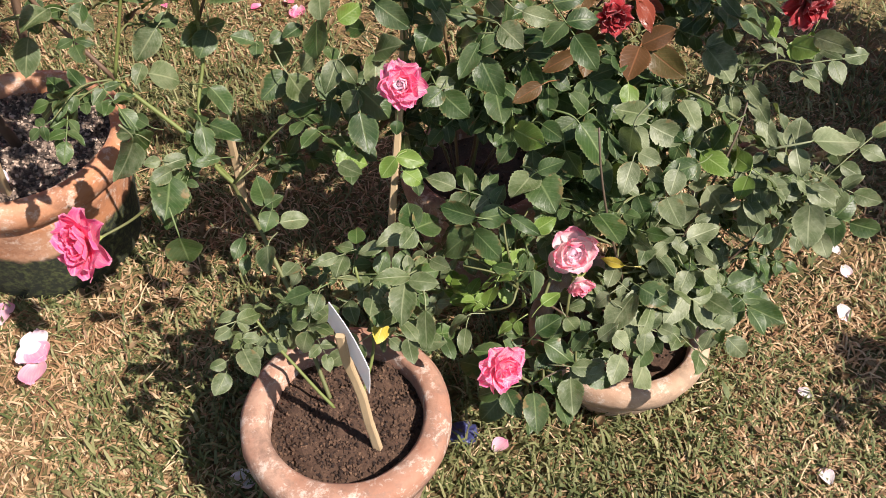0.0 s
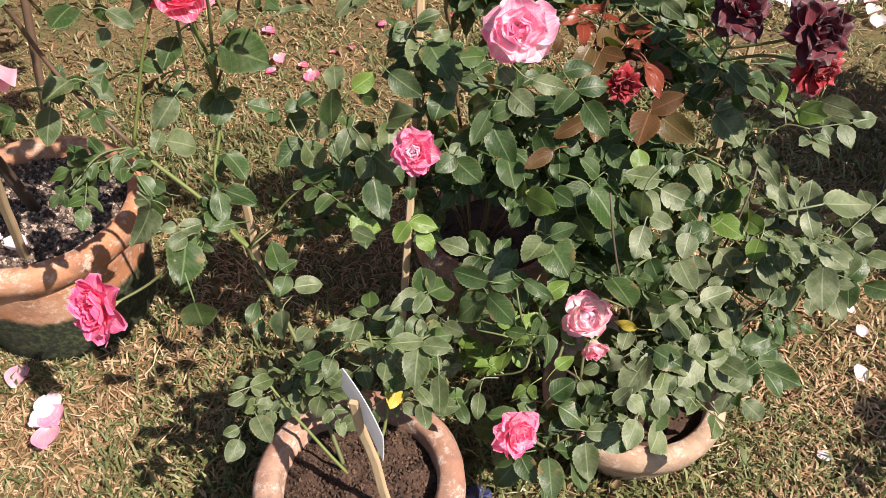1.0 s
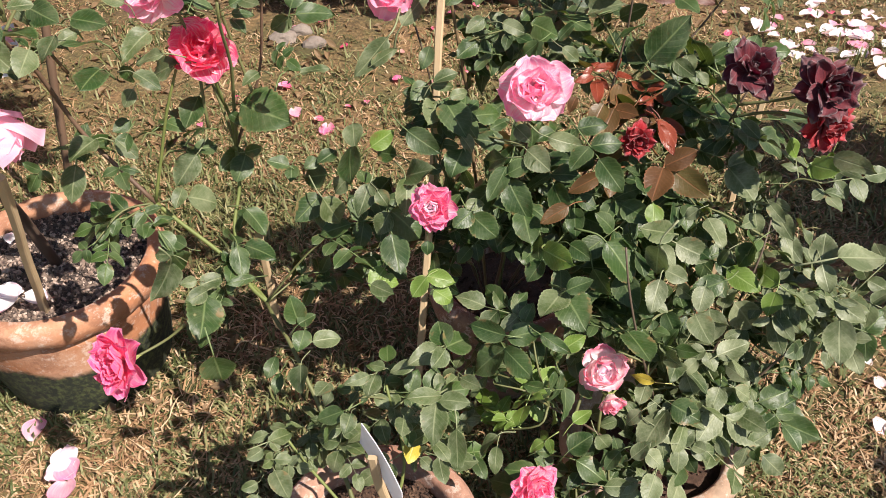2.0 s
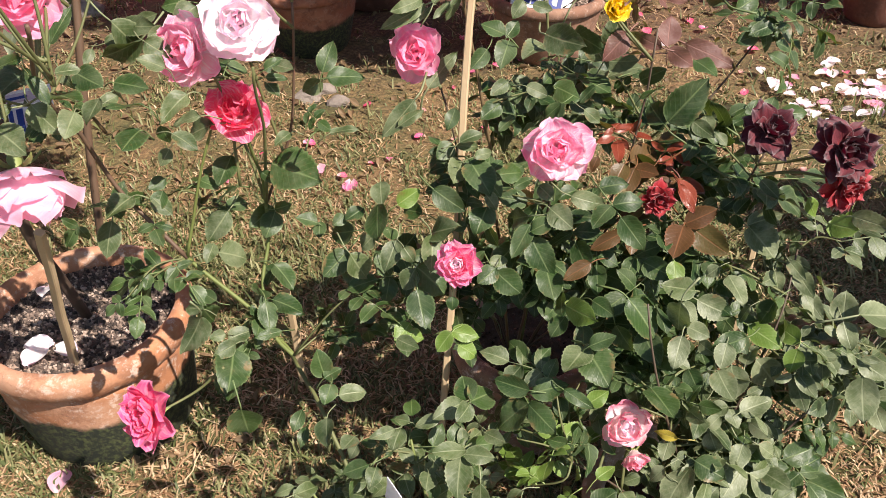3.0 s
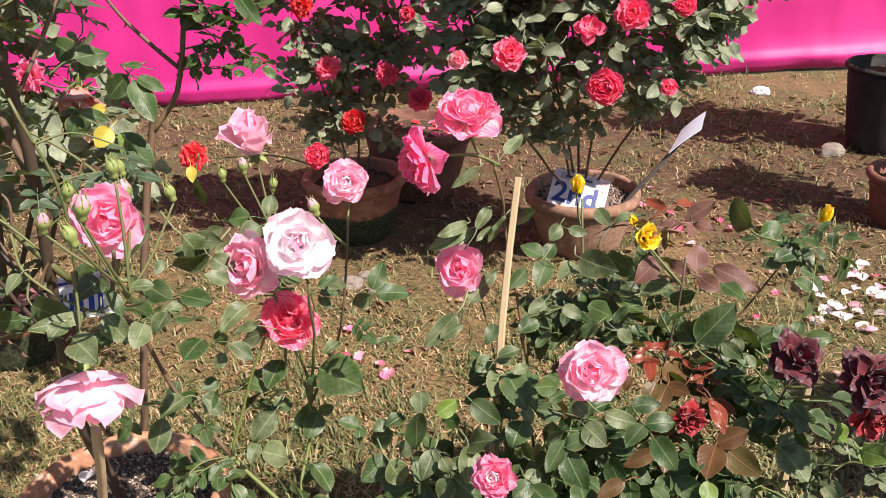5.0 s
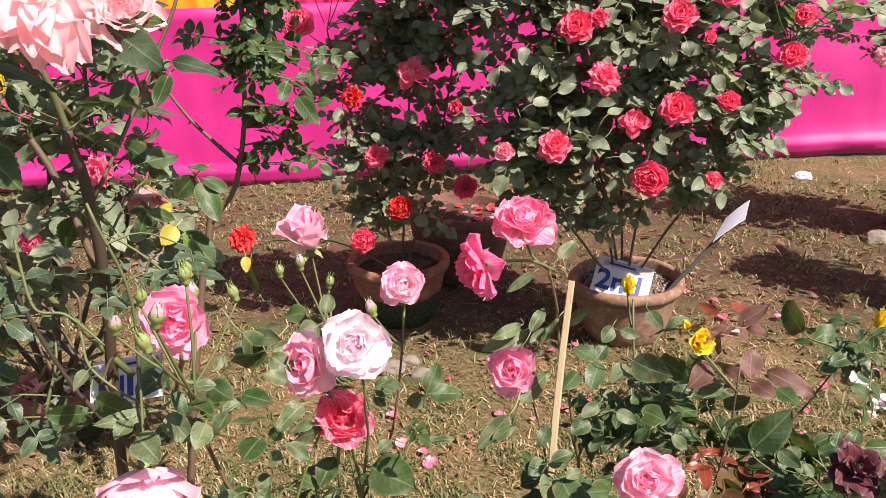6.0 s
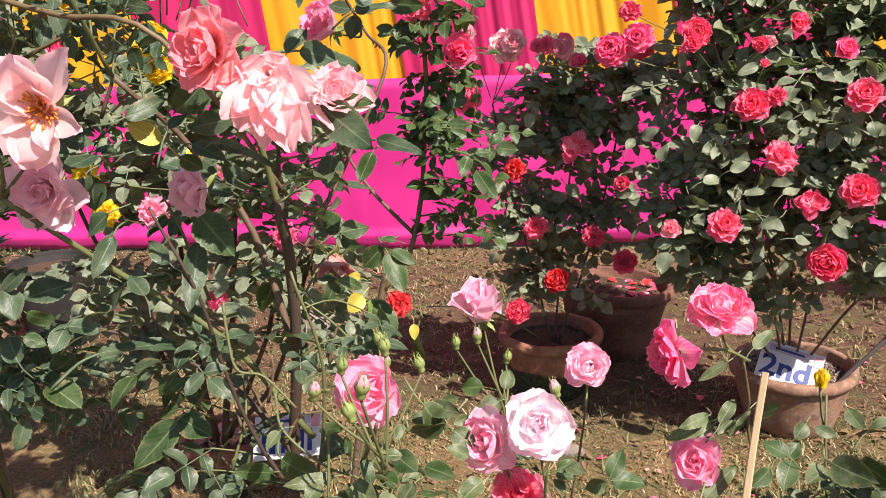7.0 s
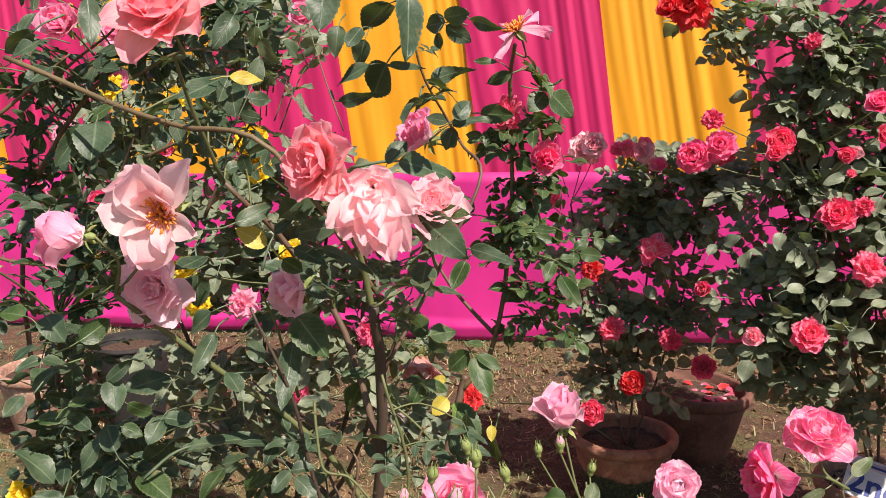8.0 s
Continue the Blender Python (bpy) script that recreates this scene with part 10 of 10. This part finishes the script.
rod("plant_stake", (-0.105, 0.860, 0.06), (-0.024, 1.150, 0.975), 0.0115, 0.009, WOOD, None, "split bamboo stake holding up the rose bush")
rod("plant_stake", (-0.326, 0.998, 0.288), (-0.332, 1.013, 0.484), 0.013, 0.009, WOOD, None, "thin split stake tied to a leaning rose cane")
rod("plant_stake", (-0.780, 1.090, 0.225), (-0.640, 0.925, 0.66), 0.015, 0.012, WOOD, None, "short wooden stake in the large clay pot")
rod("plant_stake", (0.40, 1.05, 0.30), (0.44, 1.12, 0.66), 0.011, 0.009, WOOD, None, "short wooden stake among dusty rose leaves")


def sheet(name, corners, material, bend=0.004, thick=0.0012):
    """A thin card between four corners (own frame), a little bent."""
    a, b, c, d = [Vector(q) for q in corners]
    nrm = (b - a).cross(d - a).normalized()
    verts, faces, n = [], [], 8
    for side in (0, 1):
        for j in range(n + 1):
            for i in range(n + 1):
                u, v = i / n, j / n
                p = a * (1 - u) * (1 - v) + b * u * (1 - v) + c * u * v + d * (1 - u) * v
                verts.append(p + nrm * (bend * math.sin(math.pi * u) + bend * 0.7 * math.sin(2 * v + 1) - side * thick))
    m = (n + 1) ** 2
    for j in range(n):
        for i in range(n):
            q = j * (n + 1) + i
            faces.append((q, q + 1, q + n + 2, q + n + 1))
            faces.append((m + q + n + 1, m + q + n + 2, m + q + 1, m + q))
    ring = [i for i in range(n)] + [n + j * (n + 1) for j in range(n)] + [(n + 1) * n + n - i for i in range(n)] + [(n + 1) * (n - j) for j in range(n)]
    for p, q in zip(ring, ring[1:] + ring[:1]):
        faces.append((p, m + p, m + q, q))
    return mesh_of(name, verts, faces, material, None, False)


def plant_label():
    ob = thing("plant_label", (-0.089, 0.590, 0.20), "white paper label on a wooden stake in potting soil", "plant label")
    rod("stake", (-0.089, 0.590, 0.20), (-0.122, 0.596, 0.485), 0.013, 0.008, WOOD, ob, "pale wooden stake")
    f = Vector((0.089, -0.590, -0.20))
    part("card", sheet("card", [Vector((-0.089, 0.551, 0.429)) + f, Vector((-0.143, 0.634, 0.462)) + f, Vector((-0.136, 0.631, 0.505)) + f, Vector((-0.084, 0.547, 0.488)) + f], PAPER, 0.003), ob, None, "white paper card seen from its edge")


plant_label()


def lettering(text, height, depth, material):
    """The words as a thin mesh in the x-y plane, from the built-in font."""
    cu = bpy.data.curves.new("letters", "FONT")
    cu.body, cu.size, cu.extrude, cu.align_x, cu.align_y = text, height, depth, "CENTER", "CENTER"
    cu.offset = height * 0.022
    cu.resolution_u = 3
    tmp = bpy.data.objects.new("letters", cu)
    scene.collection.objects.link(tmp)
    me = bpy.data.meshes.new_from_object(tmp.evaluated_get(bpy.context.evaluated_depsgraph_get()))
    bpy.data.objects.remove(tmp)
    me.materials.clear()
    me.materials.append(material)
    return me


def prize_card(at, turn, label, readable):
    """A printed card, .21 by .145 m, leaning back."""
    ob = thing("prize_card", at, label, "card")
    ob.matrix_world = Matrix.Translation(at) @ Matrix.Rotation(turn[2], 4, "Z") @ Matrix.Rotation(turn[0], 4, "X") @ Matrix.Rotation(turn[1], 4, "Z") @ Matrix.Scale(0.97, 4)
    w, h = 0.105, 0.072
    part("sheet", sheet("sheet", [(-w, -h, 0), (w, -h, 0), (w, h, 0), (-w, h, 0)], PAPER, 0.0), ob)
    if readable:
        part("writing", lettering("2nd", 0.112, 0.0006, PRINT_BLUE), ob, Matrix.Translation((-0.010, -0.022, 0.0016)), "large blue writing")
    else:
        for x, ww in ((-0.072, 0.016), (-0.046, 0.020), (-0.012, 0.012), (0.012, 0.018), (0.044, 0.016), (0.070, 0.014)):
            part("printed_bar", sheet("printed_bar", [(x - ww / 2, -0.055, 0.002), (x + ww / 2, -0.055, 0.002), (x + ww / 2, 0.015, 0.002), (x - ww / 2, 0.015, 0.002)], PRINT_BLUE, 0.0), ob)
    part("printed_bar", sheet("printed_bar", [(-0.08, 0.036, 0.002), (0.07, 0.036, 0.002), (0.07, 0.062, 0.002), (-0.08, 0.062, 0.002)], PRINT_MAUVE, 0.0), ob, None, "mauve printed header")
    part("printed_bar", sheet("printed_bar", [(-0.06, 0.044, 0.0036), (0.04, 0.044, 0.0036), (0.04, 0.052, 0.0036), (-0.06, 0.052, 0.0036)], PRINT_BLUE, 0.0), ob)
    part("printed_flower", sheet("printed_flower", [(0.074, 0.02, 0.002), (0.1, 0.02, 0.002), (0.1, 0.06, 0.002), (0.074, 0.06, 0.002)], PRINT_PINK, 0.0), ob, None, "pink printed picture")


prize_card((0.199, 2.822, 0.274), (radians(46), radians(-17), radians(4)), "white prize card with blue writing leaning in a clay pot", True)
prize_card((-1.27, 1.98, 0.28), (radians(40), radians(8), radians(10)), "white prize card with dark blue print in a clay pot", False)


def signboard():
    ob = thing("plant_label", (0.350, 2.866, 0.190), "pale card on a dark leaning stake in a clay pot", "plant label")
    rod("stake", (0.350, 2.866, 0.190), (0.575, 2.958, 0.421), 0.014, 0.010, WOOD_DARK, ob, "dark painted stake")
    f = Vector((-0.350, -2.866, -0.190))
    part("card", sheet("card", [Vector((0.508, 2.849, 0.409)) + f, Vector((0.624, 2.907, 0.477)) + f, Vector((0.671, 3.078, 0.495)) + f, Vector((0.578, 3.022, 0.440)) + f], CARD_SHADED, 0.003), ob, None, "pale card seen from the side")


signboard()

# ---- fallen petals and litter ----
FALLEN = {}


def fallen_petal(at, size, material, turn, label, tilt=70):
    key = material.name
    if key not in FALLEN:
        v, f, uv = petal_mesh(1.0, 0.9, 0.0, 0.7, 0.35, 0.06, 5, 0.03)
        FALLEN[key] = mesh_of("fallen_petal", v, f, material, uv)
    ob = new("fallen_petal", FALLEN[key])
    ob.matrix_world = Matrix.Translation(at) @ Matrix.Rotation(turn, 4, "Z") @ Matrix.Rotation(radians(-tilt), 4, "X") @ Matrix.Diagonal((size, size, size, 1))
    return tagged(ob, label, "petal", "fallen petals")


PR = random.Random(77)
for k in range(70):
    a, q = PR.uniform(0, 6.283), PR.random() ** 0.7
    x, y = 1.22 + 0.34 * q * math.cos(a), 2.56 + 0.24 * q * math.sin(a)
    fallen_petal((x, y, ground_z(x, y) + PR.uniform(0.006, 0.02)), PR.uniform(0.036, 0.056), P_WHITE if k % 6 else P_PALEPINK, PR.uniform(0, 6), "white and pale pink petal fallen on the lawn", PR.uniform(60, 95))
for k, (x, y, mat, size) in enumerate(((-0.345, 0.645, P_WHITE, 0.04), (0.085, 0.700, P_PALEPINK, 0.03), (0.760, 1.013, P_WHITE, 0.035), (0.799, 1.110, P_WHITE, 0.028), (0.648, 0.807, P_WHITE, 0.026), (0.629, 0.640, P_WHITE, 0.03), (0.763, 1.175, P_WHITE, 0.03), (0.80, 1.14, P_WHITE, 0.025), (0.72, 1.22, P_WHITE, 0.03),
                                       (-0.395, 2.052, P_CORAL, 0.05), (-0.574, 2.276, P_CORAL, 0.04), (-0.507, 2.136, P_PALEPINK, 0.045), (-0.44, 2.08, P_RED, 0.03), (-0.50, 2.06, P_CORAL, 0.03), (-0.834, 0.966, P_PALEPINK, 0.05), (0.60, 3.10, P_RED, 0.05), (0.84, 3.10, P_CORAL, 0.04), (0.66, 2.95, P_WHITE, 0.04), (0.95, 2.9, P_RED, 0.04), (0.5, 3.3, P_RED, 0.04))):
    fallen_petal((x, y, ground_z(x, y) + 0.012), size, mat, PR.uniform(0, 6), "pale petal fallen on the lawn" if mat in (P_WHITE, P_PALEPINK) else "red petal fallen on the lawn", PR.uniform(60, 90))
for k in range(60):
    x, y = PR.uniform(-1.0, 1.3), PR.uniform(2.0, 3.8)
    fallen_petal((x, y, ground_z(x, y) + 0.01), PR.uniform(0.015, 0.035), (P_RED, P_CORAL, P_CRIMSON, P_FADED)[k % 4], PR.uniform(0, 6), "red petal fallen on the lawn", PR.uniform(60, 95))
for k in range(26):
    a, q = PR.uniform(0, 6.283), math.sqrt(PR.random()) * 0.15
    fallen_petal((-0.440 + q * math.cos(a), 3.52 + q * math.sin(a), 0.268), PR.uniform(0.03, 0.05), (P_RED, P_SCARLET, P_CRIMSON)[k % 3], PR.uniform(0, 6), "red petal fallen on potting soil", PR.uniform(50, 90))
for x, y, turn in ((-0.735, 0.885, 0.4), (-0.722, 0.90, 2.4), (-0.75, 0.905, 4.0), (-0.73, 0.87, 3.4)):
    fallen_petal((x, y, 0.025), 0.055, P_WHITE if turn < 3 else P_PALEPINK, turn, "crumpled blush white petal on the lawn", 62)
for x, y, s in ((-0.868, 1.100, 0.050), (-0.830, 1.108, 0.055), (-0.900, 1.250, 0.035), (-0.812, 1.100, 0.045)):
    fallen_petal((x, y, 0.262), s, P_WHITE, PR.uniform(0, 6), "blush white petal fallen on grit", 75)


for k in range(34):
    a, q = PR.uniform(0, 6.283), math.sqrt(PR.random()) * 0.10
    fallen_petal((-1.56 + q * math.cos(a), 2.10 + q * math.sin(a), PR.uniform(0.182, 0.200)), PR.uniform(0.025, 0.045), (P_FADED, P_FADED, P_SALMON, P_PALEPINK)[k % 4], PR.uniform(0, 6), "withered brownish petal fallen on grit", PR.uniform(40, 95))


def stone(at, size, seed):
    bm = bmesh.new()
    bmesh.ops.create_icosphere(bm, subdivisions=3, radius=1.0)
    for v in bm.verts:
        v.co *= 1 + 0.35 * noise.noise(v.co * 1.3 + Vector((seed, 0, 0))) + 0.1 * noise.noise(v.co * 4)
        v.co = Vector((v.co.x * size[0], v.co.y * size[1], v.co.z * size[2]))
    me = bpy.data.meshes.new("stone")
    bm.to_mesh(me)
    bm.free()
    me.materials.append(STONE)
    ob = new("stone", me)
    ob.location = at
    tagged(ob, "rough grey stone lying on the lawn", "stone", "stones")


for k, (x, y, s) in enumerate(((-0.607, 2.60, 0.05), (-0.50, 2.56, 0.04), (-0.56, 2.66, 0.035), (-1.70, 3.42, 0.09), (-1.9, 3.5, 0.12), (1.50, 4.02, 0.07))):
    stone((x, y, 0.0), (s, s * 0.75, s * 0.6), k * 3.7)


def crumpled(at, size, material, label, category):
    bm = bmesh.new()
    bmesh.ops.create_icosphere(bm, subdivisions=3, radius=1.0)
    for v in bm.verts:
        v.co *= 0.75 + 0.6 * abs(noise.noise(v.co * 2.1 + Vector(at) * 9)) + 0.25 * noise.noise(v.co * 5)
        v.co = Vector((v.co.x * size[0], v.co.y * size[1], v.co.z * size[2]))
    me = bpy.data.meshes.new("wrapper")
    bm.to_mesh(me)
    bm.free()
    me.materials.append(material)
    ob = new("wrapper", me)
    ob.location = at
    tagged(ob, label, category)


crumpled((0.035, 0.735, 0.012), (0.03, 0.026, 0.014), FOIL_BLUE, "dark blue crumpled wrapper on the lawn", "wrapper")
crumpled((1.42, 5.05, 0.02), (0.06, 0.05, 0.03), PAPER, "crumpled white paper on the lawn", "paper")

def build_litter():
    """Curled dry leaflets and bits of twig scattered over the lawn."""
    m = leaf_material("leaf_dry", (0.10, 0.055, 0.03), (0.30, 0.19, 0.10), (0.34, 0.24, 0.14), 0.1, 0.7)
    r = random.Random(91)
    bag, straw = Bag(), Bag()
    for k in range(3600):
        y = 0.4 + 4.6 * r.random() ** 0.55
        x = r.uniform(-0.5 - 0.7 * y, 0.5 + 0.42 * y)
        ln = r.uniform(0.012, 0.030 + 0.006 * y)
        v, f, uv = leaflet(ln, ln * r.uniform(0.3, 0.6), r.uniform(0.3, 1.2), r.uniform(-0.5, 0.6), k, 1.0, 5)
        mm = Matrix.Translation((x, y, ground_z(x, y) + 0.008)) @ Euler((r.uniform(-0.5, 0.5), r.uniform(-0.6, 0.6), r.uniform(0, 6.3))).to_matrix().to_4x4()
        bag.add([mm @ p for p in v], f, uv)
    for k in range(160):
        y = 0.4 + 4.2 * r.random()
        x, a, ln = r.uniform(-0.5 - 0.6 * y, 0.5 + 0.4 * y), r.uniform(0, 6.3), r.uniform(0.03, 0.12)
        p = Vector((x, y, ground_z(x, y) + 0.01))
        d = Vector((math.cos(a), math.sin(a), 0.04)) * ln
        v, f = tube([p, p + d * 0.5 + Vector((0, 0, 0.004)), p + d], 0.0014, 0.0009, 4)
        bag.add(v, f)
    for k in range(90):
        x, y = r.uniform(-1.0, 1.0), r.uniform(0.35, 1.3)
        p, a = Vector((x, y, ground_z(x, y) + 0.012)), r.uniform(0, 6.3)
        line = [p]
        for q in range(4):
            a += r.uniform(-0.6, 0.6)
            p = p + Vector((math.cos(a), math.sin(a), r.uniform(-0.1, 0.1))) * r.uniform(0.008, 0.026)
            line.append(Vector((p.x, p.y, ground_z(p.x, p.y) + r.uniform(0.008, 0.02))))
        v, f = tube(smooth_line(line, 3), 0.0019, 0.0009, 4)
        straw.add(v, f)
    tagged(new("dry_runners", straw.mesh("dry_runners", STRAW)), "pale dry grass runners lying on the lawn", "dry grass", kind="stuff")
    tagged(new("leaf_litter", bag.mesh("leaf_litter", m)), "dry curled leaves and twigs on the lawn", "leaf litter", kind="stuff")


build_litter()
build_grass()
